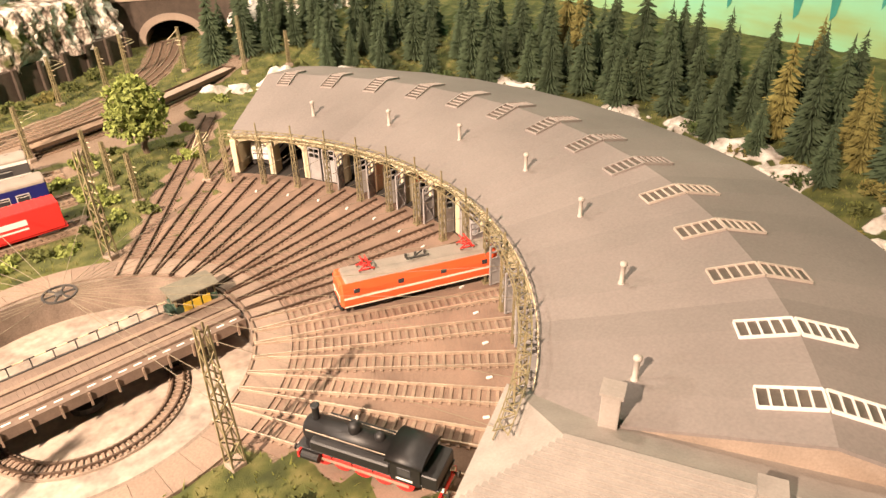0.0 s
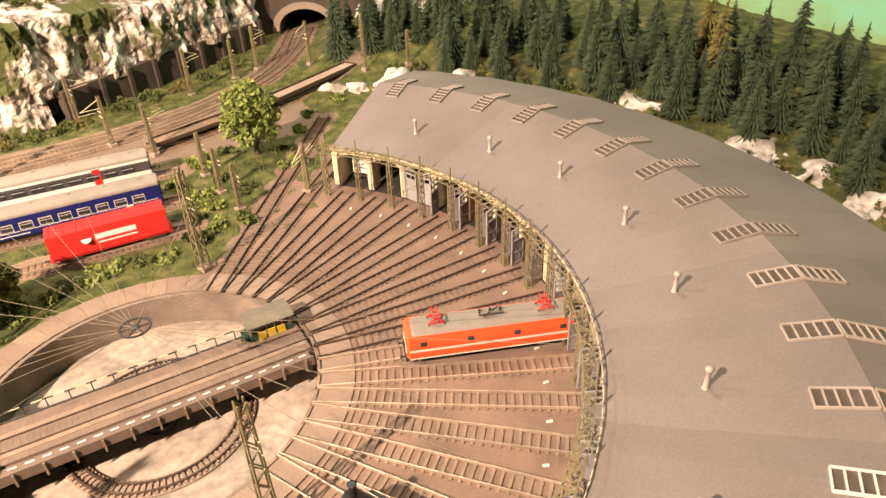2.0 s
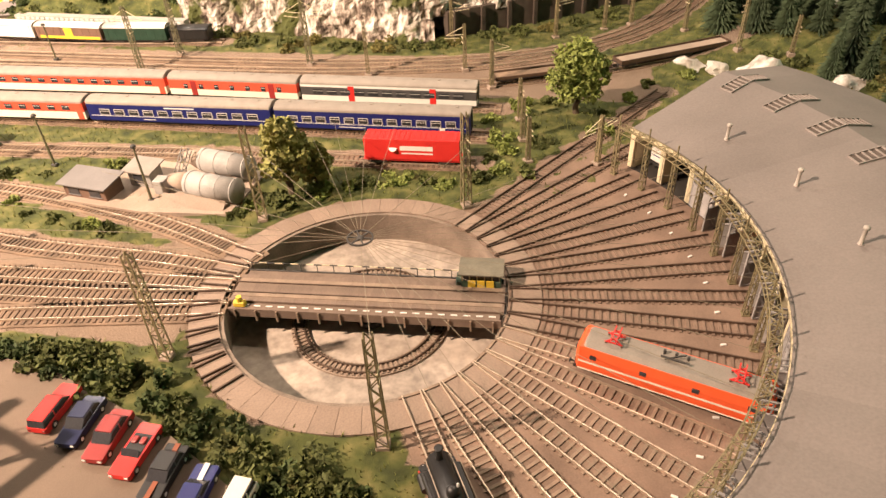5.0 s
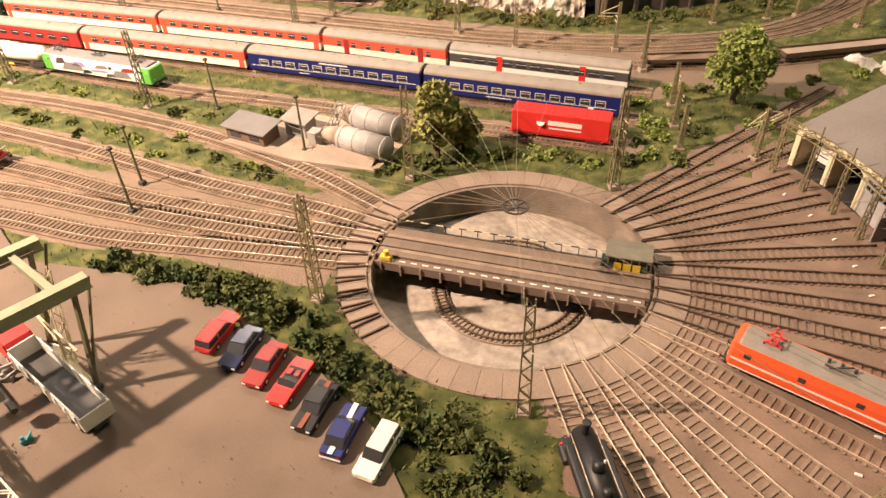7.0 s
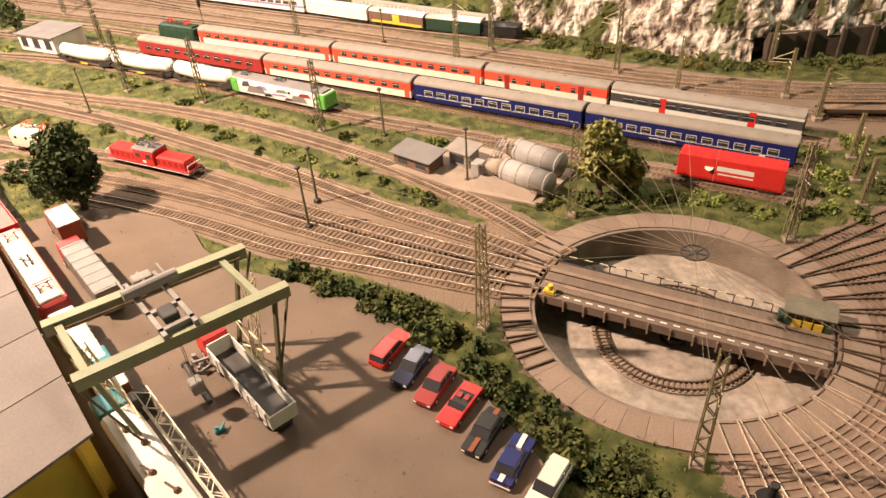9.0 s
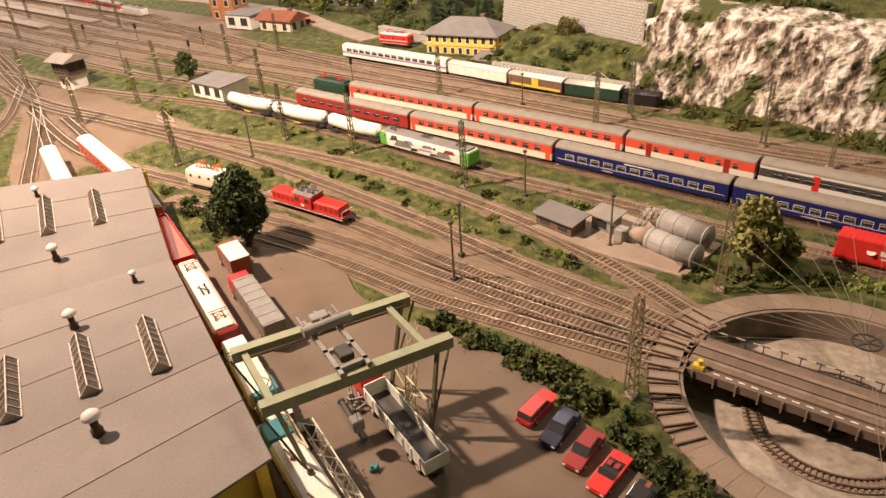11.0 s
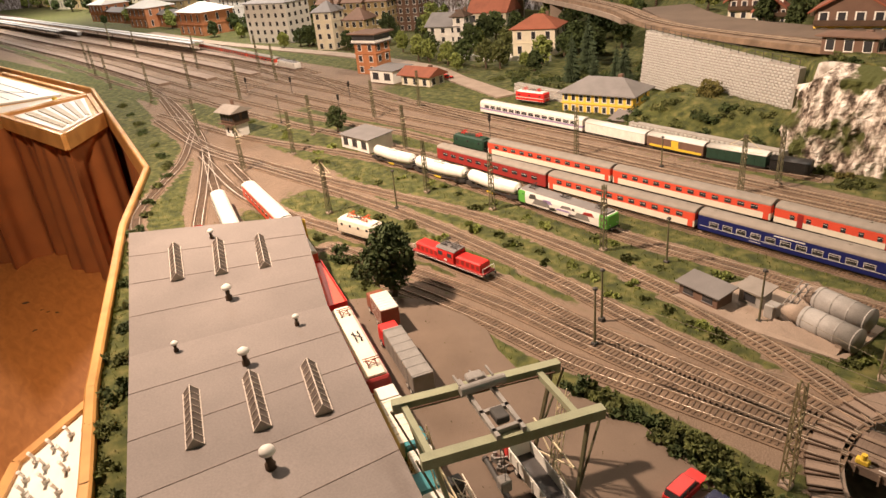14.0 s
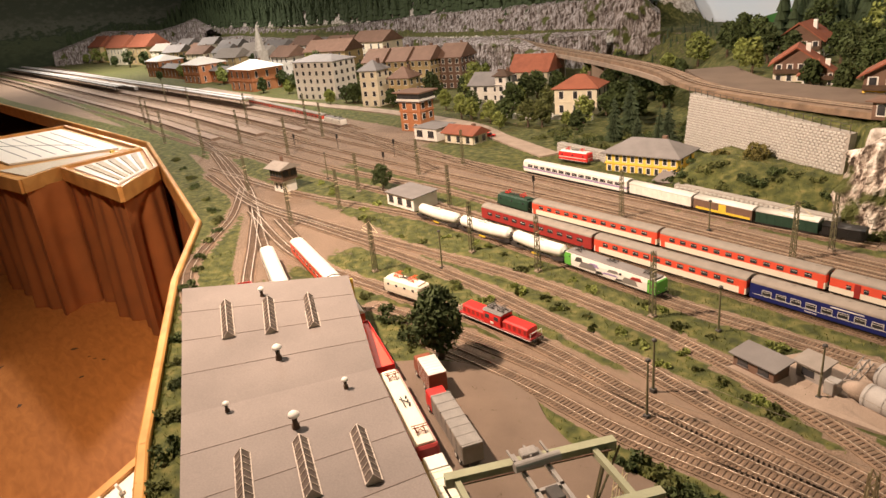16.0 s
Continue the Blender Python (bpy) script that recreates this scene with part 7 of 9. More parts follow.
# station platforms and far trains
def station_line(y, x0, x1):
    """A line along the station tracks, between two places on the long axis."""
    xs = np.linspace(x0, x1, 8)
    return [(float(x), float(y + np.interp(x, (-12.9, -9.0, -6.0, -4.4, -3.5), (-0.30, -0.13, -0.05, 0.0, 0.0)))) for x in xs]


for k, y in enumerate((0.32, 0.50, 0.66, 0.83)):
    solid("platform", sweep(spline(station_line(y, -12.8, -3.2 + 0.12 * k), 0.1), 0, 0.050, 0, 0.012, MB()), SLABSTONE, "long pale concrete station platform", "platform", "platforms", kind="structure")
for y, x1 in ((0.66, -6.35), (0.83, -4.05)):
    c = thing("platform_canopy", "long pale grey platform canopy on thin posts", "canopy", "platform canopies")
    line = spline(station_line(y, -12.6, x1), 0.12)
    part("canopy_roof", sweep(line, 0, 0.085, 0.056, 0.061, MB()), CANOPY, c)
    part("canopy_ridge", sweep(line, 0, 0.018, 0.061, 0.068, MB()), SILVERROOF, c)
    for q in line[::3]:
        part("canopy_post", MB().cyl((q.x, q.y, 0.010), (q.x, q.y, 0.057), 0.0026, n=6), OLIVEDK, c)
for k, (x0, y0, x1, y1) in enumerate(((-3.05, 0.835, -3.42, 0.855), (-3.42, 0.855, -3.78, 0.873), (-3.78, 0.873, -4.14, 0.885))):
    m, L = place(x1, y1, x0, y0)
    coach("red and white coach of a train waiting at the station", L - 0.01, [(0.0115, 0.022, WHITE), (0.0221, 0.0385, COACHRED)], COACHROOF, m, 8, 0.024, group="station trains")
for k in range(6):
    p = station_line(0.765, -11.6 + 0.9 * k, -10.75 + 0.9 * k)
    t = thing("far_coach", "white-roofed coach far down the station", "coach", "station trains", place(*p[0], *p[-1])[0])
    part("body", MB().box(-0.41, 0.41, -0.016, 0.016, 0.010, 0.036, c=0.001), SLATE, t)
    part("roof", MB().prism([(0.0163 * math.cos(q), 0.036 + 0.0078 * math.sin(q)) for q in [math.pi * i / 8 for i in range(9)]], -0.41, 0.41), SILVERROOF, t)
mm, L = place(-3.04, 0.835, -2.84, 0.822)
electric_loco("grey and white electric locomotive at the head of the station train", mm, L - 0.008, WHITE, None, SLATE, STEELDK, nwin=3)
rl = electric_loco("small red and white rail tractor behind the far railcar", pose(-1.46, 0.905, 0.002, 0, 0, 5), 0.115, RED, WHITE, WHITE, RED, nwin=3)


# ---- stone retaining wall with courses of blocks ----
def stone_wall(name, a, b, top_a, top_b, foot_a, foot_b, label, bw=0.0125, bh=0.0072, lean=0.10):
    a, b = Vector((*a, 0)), Vector((*b, 0))
    d = b - a
    L = d.length
    x = d / L
    n = Vector((x.y, -x.x, 0))
    w = thing(name, label, "wall", kind="structure")
    q = [(a, foot_a), (b, foot_b), (b, top_b), (a, top_a)]
    back = [Vector((p.x, p.y, z)) - n * (z * lean) for p, z in q]
    v = back + [p - n * 0.02 for p in back]
    part("core", MB().add(v, [(0, 1, 2, 3), (7, 6, 5, 4), (3, 2, 6, 7), (0, 4, 5, 1), (0, 3, 7, 4), (1, 5, 6, 2)]), MORTAR, w)
    rr = random.Random(3)
    shapes = []
    for k in range(6):
        e = 0.0012
        s = MB()
        p = [(rr.uniform(0, e), 0, rr.uniform(0, e)), (bw - 0.0012 - rr.uniform(0, e), 0, rr.uniform(0, e)), (bw - 0.0012 - rr.uniform(0, e), 0, bh - 0.001 - rr.uniform(0, e)), (rr.uniform(0, e), 0, bh - 0.001 - rr.uniform(0, e))]
        o = 0.0013 + rr.uniform(0, 0.0010)
        s.add(p + [(px * 0.86 + bw * 0.07, -o, pz * 0.86 + bh * 0.07) for px, _, pz in p], [(4, 5, 6, 7), (0, 1, 5, 4), (1, 2, 6, 5), (2, 3, 7, 6), (3, 0, 4, 7)])
        shapes.append(s)
    datas = [s.data("stone") for s in shapes]
    rest = MB()
    cnt = 0
    rows = int(max(top_a, top_b) / bh) + 1
    for j in range(rows):
        z = j * bh
        off = (j % 2) * bw * 0.5
        for i in range(int(L / bw) + 1):
            u = i * bw - off
            if u < 0 or u + bw > L:
                continue
            f = (u + bw / 2) / L
            if z < foot_a + (foot_b - foot_a) * f - 0.002 or z + bh > top_a + (top_b - top_a) * f + 0.003:
                continue
            o = a + x * u - n * (z * lean)
            m = Matrix.Translation((o.x, o.y, z)) @ Matrix((x, -n, Vector((0, 0, 1)))).transposed().to_4x4()
            if cnt < 290:
                part("stone", rr.choice(datas), STONEWALL, w, m=m)
            else:
                s = rr.choice(shapes)
                rest.add(s.v, s.f, m)
            cnt += 1
    if rest.v:
        part("stones", rest, STONEWALL, w, kind="stuff")
    return w


stone_wall("retaining_wall", (-1.215, 1.125), (-0.668, 0.935), 0.203, 0.172, 0.045, 0.04, "tall pale rubble-stone retaining wall below the upper road")
stone_wall("low_wall", (-1.02, 0.800), (-0.60, 0.775), 0.030, 0.030, 0.0, 0.0, "low pale stone wall along the siding")
stone_wall("low_wall", (-1.62, 0.985), (-1.34, 0.955), 0.035, 0.035, 0.0, 0.0, "low pale stone wall beside the depot")
solid("dark_retaining_wall", MB().prism([(0, -0.01), (0.02, -0.01), (0.02, 0.055), (0, 0.055)], 0, 0.50, pose(-0.035, 0.778, 0, 0, 0, 34)), DARKWALL, "dark brown plank wall below the rocks", "wall", kind="structure")
for k in range(9):
    solid("wall_pillar", MB().box(-0.004, 0.004, -0.004, 0.002, -0.005, 0.058, c=0.0008), DARKWALL, "dark pillar of the plank wall", "pillar", "wall pillars", pose(-0.02 + 0.05 * k, 0.783 + 0.0337 * k, 0, 0, 0, 34), kind="structure")

# upper road, line and railing
solid("upper_track_bed", sweep(spline([(-0.45, 1.06, 0.204), (-0.75, 1.105, 0.204), (-1.22, 1.26, 0.206), (-1.58, 1.53, 0.207), (-1.84, 1.69, 0.207), (-2.18, 1.87, 0.207), (-2.60, 2.07, 0.207), (-3.1, 2.33, 0.207), (-3.6, 2.62, 0.207)], 0.05), 0, 0.085, -0.015, 0.0, MB()), BALLAST, "dark curved bed of the upper railway line", "track bed", kind="structure")
track([(-0.45, 1.06, 0.204), (-0.75, 1.105, 0.204), (-1.22, 1.26, 0.206), (-1.58, 1.53, 0.207), (-1.84, 1.69, 0.207), (-2.18, 1.87, 0.207), (-2.60, 2.07, 0.207), (-3.1, 2.33, 0.207), (-3.6, 2.62, 0.207)], "upper railway line curving onto a concrete viaduct", bed=False, step=0.05)
solid("viaduct", sweep(spline([(-1.45, 1.43, 0.192), (-1.58, 1.53, 0.192), (-1.84, 1.69, 0.192), (-2.18, 1.87, 0.192), (-2.60, 2.07, 0.192), (-3.1, 2.33, 0.192), (-3.6, 2.62, 0.192)], 0.06), 0, 0.10, -0.018, 0.0, MB()), CONCRETE, "curved pale concrete viaduct before the cliffs", "viaduct", kind="structure")
for x, y in ((-2.20, 1.88), (-2.70, 2.14)):
    solid("viaduct_pier", MB().box(-0.03, 0.03, -0.05, 0.05, 0, 0.176, pose(x, y, 0, 0, 0, 40)), CONCRETE, "rectangular concrete viaduct pier", "pier", "viaduct piers", kind="structure")
solid("upper_road", sweep(spline([(-0.3, 1.20, 0.205), (-0.8, 1.25, 0.205), (-1.15, 1.36, 0.206), (-1.45, 1.62, 0.206)], 0.05), 0, 0.17, -0.012, 0.0, MB()), ASPHALT, "grey upper road behind the railway line", "road", kind="structure")
fence = thing("railing", "thin dark railing along the top of the stone wall", "railing")
for k in range(22):
    f = k / 21
    p = Vector((-1.215, 1.150, 0.200)).lerp(Vector((-0.668, 0.960, 0.172)), f)
    part("post", MB().bar(p, p + Vector((0, 0, 0.020)), 0.0014), STEELDK, fence)
for dz in (0.010, 0.019):
    part("rail", MB().bar((-1.215, 1.150, 0.200 + dz), (-0.668, 0.960, 0.172 + dz), 0.0010), STEELDK, fence)

# tunnel portal
P = thing("tunnel_portal", "stone tunnel portal with a dark arched mouth", "tunnel", m=pose(0.497, 1.095, 0, 0, 0, -24), kind="structure")
mb = MB()
n = 18
for i in range(n):
    t0, t1 = math.pi * i / n, math.pi * (i + 1) / n
    o, h = 0.062, 0.046
    c = [(-o * math.cos(t), 0.012 + h * math.sin(t)) for t in (t0, t1)]
    e = [(-0.078 * math.cos(t), 0.012 + 0.062 * math.sin(t)) for t in (t0, t1)]
    mb.add([(c[0][0], 0, c[0][1]), (c[1][0], 0, c[1][1]), (e[1][0], 0, e[1][1]), (e[0][0], 0, e[0][1]), (c[0][0], 0.2, c[0][1]), (c[1][0], 0.2, c[1][1])],
           [(0, 1, 2, 3), (0, 4, 5, 1)])
mb.box(-0.078, -0.062, 0, 0.2, -0.01, 0.012).box(0.062, 0.078, 0, 0.2, -0.01, 0.012)
part("arch_ring", mb, CONCRETE, P)
face = MB()
for i in range(n):
    t0, t1 = math.pi * i / n, math.pi * (i + 1) / n
    e = [(-0.078 * math.cos(t), 0.012 + 0.062 * math.sin(t)) for t in (t0, t1)]
    face.add([(e[0][0], 0.001, e[0][1]), (e[1][0], 0.001, e[1][1]), (e[1][0] * 1.25, 0.001, 0.105), (e[0][0] * 1.25, 0.001, 0.105)], [(0, 1, 2, 3)])
face.box(-0.15, -0.078, 0.001, 0.02, -0.01, 0.105).box(0.078, 0.15, 0.001, 0.02, -0.01, 0.105)
part("headwall", face, DARKWALL, P, "dark stone headwall")
part("coping", MB().box(-0.155, 0.155, -0.004, 0.03, 0.105, 0.113, c=0.001), CONCRETE, P)
# End plate in the same near-black, for the shade deep in the tunnel.
part("lining", MB().box(-0.08, 0.08, 0.19, 0.2, -0.01, 0.08), DARKIN, P)


def rock_face(pts, z0, z1, label, seed, lean=0.22, step=0.006, grow=1.0, material=CRAG):
    """A craggy cliff along a plan line, facing the yard."""
    line = spline(pts, step)
    nv = int((max(z1) - z0) / (step * 0.9))
    v, f = [], []
    n = len(line)
    for i, p in enumerate(line):
        d = (line[min(i + 1, n - 1)] - line[max(i - 1, 0)]).normalized()
        o = Vector((d.y, -d.x, 0))
        top = float(np.interp(i / (n - 1), np.linspace(0, 1, len(z1)), z1))
        for j in range(nv + 1):
            t = j / nv
            z = z0 + (top - z0) * t
            q = Vector((p.x * 16, p.y * 16, z * 9 + seed)) / grow
            w = noise.ridged_multi_fractal(q, 0.9, 2.1, 5, 1.0, 2.0) * 0.016 + noise.fractal(q * 3.2, 0.8, 2.2, 4) * 0.012
            edge = min(1.0, 8 * (1 - t)) if t > 0.9 else 1.0
            c = p + o * (w * grow * edge - 0.012) - o * (z - z0) * lean - o * (0.04 * max(0.0, t - 0.9) * 10)
            v.append((c.x, c.y, z + 0.004 * noise.noise(q * 2)))
    for i in range(n - 1):
        for j in range(nv):
            a = i * (nv + 1) + j
            f.append((a, a + nv + 1, a + nv + 2, a + 1))
    return solid("cliff", MB().add(v, f), material, label, "cliff", kind="structure")


rock_face([(-0.655, 0.885), (-0.62, 0.825), (-0.55, 0.80), (-0.42, 0.795), (-0.28, 0.775), (-0.12, 0.755), (-0.06, 0.765)], -0.01, [0.17, 0.205, 0.20, 0.20, 0.19, 0.19], "craggy pale limestone cliff with dark clefts", 1)
rock_face([(-0.075, 0.765), (0.02, 0.83), (0.14, 0.895), (0.26, 0.98), (0.36, 1.07), (0.39, 1.13)], 0.045, [0.19, 0.18, 0.16, 0.15, 0.14], "craggy pale limestone cliff above a plank wall", 5)
rock_face([(0.605, 1.12), (0.625, 1.03), (0.69, 0.955), (0.78, 0.905), (0.86, 0.90), (1.0, 0.93)], -0.01, [0.10, 0.13, 0.14, 0.13, 0.10], "white rock crag beside the tunnel", 9, 0.45)
rock_face([(-12.9, 2.86), (-9.0, 2.85), (-7.1, 2.84), (-5.5, 2.80), (-4.2, 2.76), (-3.3, 2.74), (-2.85, 2.72)], 0.0, [0.24, 0.20, 0.24, 0.19, 0.22, 0.19, 0.24], "long pale grey cliff of spiky rock behind the town", 12, 0.06, 0.014, 1.2, SPIKY)
rock_face([(-12.8, 3.08), (-9.0, 3.07), (-6.6, 3.06), (-5.5, 3.04), (-4.2, 3.02), (-3.0, 3.00), (-2.75, 2.96)], 0.20, [0.27, 0.36, 0.28, 0.38, 0.44], "broken pale rock band below the far forest", 31, 0.35, 0.014, 1.6, SPIKY)
rock_face([(-12.5, 1.0), (-12.35, 1.6), (-12.2, 2.2), (-11.6, 2.7), (-10.4, 2.78)], 0.0, [0.22, 0.45, 0.38, 0.52, 0.36], "far grey crags at the end of the layout", 37, 0.2, 0.03, 3.0, SPIKY)
rock_face([(-4.6, 2.60), (-4.0, 2.42), (-3.5, 2.30), (-3.1, 2.14), (-2.84, 2.04), (-2.72, 2.06)], 0.0, [0.17, 0.20, 0.22, 0.23, 0.25, 0.20], "spiky grey rock before the end of the viaduct", 23, 0.06, 0.010, 1.2, SPIKY)
rock_face([(-2.75, 2.66), (-2.62, 2.72), (-2.52, 2.80)], 0.10, [0.40, 0.46, 0.34], "tall grey rock wall behind the viaduct", 17, 0.12, 0.010, 1.4, SPIKY)


# ---- vegetation ----
def leaf_cloud(rng, centres, per, size, squash=0.8):
    """Small leaf clumps scattered through several puffs (x, y, z, radius)."""
    mb = MB()
    for cx, cy, cz, r in centres:
        d = rng.normal(size=(per, 3))
        d /= np.linalg.norm(d, axis=1)[:, None]
        p = d * (r * rng.uniform(0.45, 1.08, per) ** 0.6)[:, None] * (1, 1, squash) + (cx, cy, cz)
        a = rng.normal(size=(per, 3))
        b = rng.normal(size=(per, 3))
        for i in range(per):
            u = Vector(a[i]).normalized() * size * rng.uniform(0.5, 1.3)
            w = Vector(b[i]).normalized() * size * rng.uniform(0.5, 1.3)
            q = Vector(p[i])
            mb.add([q - u, q - w * 0.6, q + u, q + w], [(0, 1, 2), (0, 2, 3)])
    return mb


def broadleaf(x, y, h, spread, material, label, seed, puffs=16, per=170, z=0.0, leaf=0.0042):
    rng = np.random.default_rng(seed)
    t = thing("broadleaf_tree", label, "tree", "broadleaf trees", pose(x, y, z))
    tr = MB()
    base = Vector((0, 0, -0.003))
    prev = base
    for k in range(5):
        nxt = Vector((rng.uniform(-1, 1) * 0.004, rng.uniform(-1, 1) * 0.004, h * 0.55 * (k + 1) / 5))
        tr.cyl(prev, nxt, 0.0055 * (1 - k * 0.15) * h / 0.12, 0.0055 * (0.85 - k * 0.15) * h / 0.12, n=8)
        prev = nxt
    cs = []
    for k in range(puffs):
        a = 2 * math.pi * k * 0.618
        f = (k + 0.5) / puffs
        rad = spread * math.sin(math.pi * (0.18 + 0.78 * f)) * rng.uniform(0.35, 0.85)
        c = (math.cos(a) * rad, math.sin(a) * rad, h * (0.30 + 0.62 * f))
        cs.append((*c, spread * rng.uniform(0.34, 0.52)))
        tr.cyl((0, 0, h * (0.2 + 0.3 * f)), c, 0.0016, 0.0006, n=5)
    part("trunk", tr, BARK, t)
    part("crown", leaf_cloud(rng, cs, per, leaf), material, t, kind="stuff")
    return t


broadleaf(0.219, 0.462, 0.118, 0.046, LEAF, "round green broadleaf tree beside the roundhouse", 11, 22, 200)
broadleaf(-0.152, 0.186, 0.112, 0.033, LEAFPALE, "slim yellow-green tree behind the turntable", 12, 20, 170)
broadleaf(-0.122, 0.208, 0.064, 0.026, LEAFPALE, "low yellow-green shrub tree behind the turntable", 22, 12, 150)
broadleaf(-0.795, -0.150, 0.128, 0.045, LEAFDK, "dark green tree at the edge of the loading yard", 13, 22, 210)
broadleaf(-1.75, 0.345, 0.085, 0.035, LEAFDK, "small dark tree behind the white hut", 14, 10, 120)
ROAD_X, ROAD_Y = [-5.6, -4.4, -3.6, -2.9, -2.3, -1.95, -1.6], [1.06, 1.05, 1.10, 1.16, 1.14, 1.03, 0.93]
solid("town_road", sweep(spline(list(zip(ROAD_X, ROAD_Y)), 0.05), 0, 0.075, -0.002, 0.0075, MB()), CONCRETE, "pale town road along the station", "road", kind="structure")
wall_line = thing("garden_wall", "low white garden wall with short piers", "wall")
GW = [(-2.42, 1.36), (-2.22, 1.34), (-2.05, 1.40), (-1.88, 1.46)]
part("wall", sweep(spline(GW, 0.03), 0, 0.008, 0.0, 0.022, MB()), WALLWHITE, wall_line)
for q in spline(GW, 0.05):
    part("pier", MB().box(q.x - 0.007, q.x + 0.007, q.y - 0.007, q.y + 0.007, 0, 0.028, c=0.001), WALLWHITE, wall_line)
TOWN = [o for o in bpy.data.objects if o.parent is None and o.name.split(".")[0] in ("villa", "villa_tower", "tenement", "corner_house", "apartment_block", "town_house", "station_building", "station_wing", "cottage", "church", "signal_tower")]
for k, (x, y, h) in enumerate(((-2.82, 1.62, 0.20), (-2.38, 1.48, 0.13), (-1.88, 1.62, 0.14), (-2.72, 1.34, 0.10), (-3.05, 1.50, 0.16), (-3.45, 1.30, 0.14), (-2.30, 1.95, 0.20), (-4.25, 1.40, 0.22), (-4.6, 1.62, 0.24), (-5.0, 1.75, 0.22),
                               (-1.50, 2.05, 0.16), (-1.45, 2.45, 0.2), (-1.05, 2.05, 0.2), (-6.0, 1.7, 0.2), (-5.6, 1.8, 0.2), (-3.3, 2.4, 0.22), (-2.9, 2.3, 0.2), (-1.0, 1.45, 0.08))):
    broadleaf(x, y, h, h * 0.36, LEAFDK if k % 3 else LEAF, "green garden tree among the town houses", 30 + k, 10, 90, float(height(np.array(x), np.array(y))), 0.009)
for k, (x, y, h) in enumerate(VILLAGE_TREES):
    broadleaf(x, y, h, h * 0.34, LEAFDK if k % 4 else LEAF, "dark green leafy tree round the alpine houses", 800 + k, 12, 110, float(height(np.array(x), np.array(y))), 0.008)
for k in range(26):
    x, y = -12.3 + 0.20 * k, 1.42 + 0.5 * ((k * 7) % 10) / 10
    if not any(abs(x - o.matrix_basis.translation.x) < 0.36 and abs(y - o.matrix_basis.translation.y) < 0.24 for o in TOWN):
        h = 0.14 + 0.10 * ((k * 3) % 5) / 5
        broadleaf(x, y, h, h * 0.42, LEAFDK if k % 3 else LEAF, "dark green tree beside the far town houses", 1100 + k, 9, 70, float(height(np.array(x), np.array(y))), 0.014)
garden = random.Random(41)
for k in range(90):
    x, y = garden.uniform(-3.6, -1.72), garden.uniform(1.08, 1.90)
    if any(abs(x - o.matrix_basis.translation.x) < 0.135 and abs(y - o.matrix_basis.translation.y) < 0.125 for o in TOWN) or abs(y - float(np.interp(x, ROAD_X, ROAD_Y))) < 0.07:
        continue
    if any(o.matrix_basis.translation.y > y and abs(x + 0.9 * (o.matrix_basis.translation.y - y) - o.matrix_basis.translation.x) < 0.10 and o.matrix_basis.translation.y - y < 0.3 for o in TOWN) and k % 3:
        continue
    h = garden.uniform(0.045, 0.125)
    broadleaf(x, y, h, h * 0.40, (LEAFDK, LEAFDK, LEAF, BUSH)[k % 4], "small leafy garden tree between the villas", 900 + k, 8, 70, float(height(np.array(x), np.array(y))), 0.008)
town = random.Random(77)
for k in range(150):
    x, y = town.uniform(-7.5, -1.75), town.uniform(1.12, 2.65)
    if y < 1.62 - 0.1 * (x + 1.9) and x > -3.3:
        continue
    if any(abs(x - o.matrix_basis.translation.x) < 0.16 and abs(y - o.matrix_basis.translation.y) < 0.15 for o in TOWN):
        continue
    h = town.uniform(0.08, 0.16)
    broadleaf(x, y, h, h * 0.38, LEAFDK if k % 4 else LEAF, "dark green street tree among the town houses", 600 + k, 10, 80, float(height(np.array(x), np.array(y))), 0.010)
broadleaf(-0.90, 0.985, 0.062, 0.040, FIROLIVE, "olive shrub against the stone wall", 60, 10, 130, 0.05)
broadleaf(-1.00, 0.975, 0.040, 0.026, FIROLIVE, "low olive shrub against the stone wall", 61, 8, 110, 0.045)


def conifer_mesh(seed, layers=21):
    rng = np.random.default_rng(seed)
    mb = MB()
    for k in range(layers):
        f = k / (layers - 1)
        z = 0.10 + 0.86 * f
        r = 0.205 * (1 - f) ** 0.72 + 0.014
        n = int(15 - 7 * f)
        for i in range(n):
            a = 2 * math.pi * (i + rng.uniform(-0.35, 0.35)) / n + k
            l = r * rng.uniform(0.55, 1.2)
            z = 0.10 + 0.86 * f + rng.uniform(-0.022, 0.022)
            c, s = math.cos(a), math.sin(a)
            w = l * 0.24
            droop = l * rng.uniform(0.25, 0.5)
            tip = (c * l, s * l, z - droop)
            for off in (-1, 0, 1):
                b = a + off * 0.32
                e = (math.cos(b) * l * (0.9 if off else 1.0), math.sin(b) * l * (0.9 if off else 1.0), z - droop * (1.0 if off else 0.85) + rng.uniform(-0.01, 0.01))
                g = (math.cos(b + 0.18) * l * 0.55, math.sin(b + 0.18) * l * 0.55, z - droop * 0.75)
                h = (math.cos(b - 0.18) * l * 0.55, math.sin(b - 0.18) * l * 0.55, z - droop * 0.75)
                m = (math.cos(b) * l * 0.5, math.sin(b) * l * 0.5, z - droop * 0.25)
                mb.add([(0, 0, z + 0.02), g, e, h, m], [(0, 1, 4), (1, 2, 4), (2, 3, 4), (3, 0, 4)])
    mb.add([(0.012, 0, 0.93), (-0.008, 0.01, 0.93), (-0.008, -0.01, 0.93), (0, 0, 1.03)], [(0, 1, 3), (1, 2, 3), (2, 0, 3)])
    return mb.data("crown")


CONIFERS = [conifer_mesh(s) for s in (1, 2, 3, 4)]
OLIVEFIRS = [conifer_mesh(s, 16) for s in (5, 6)]
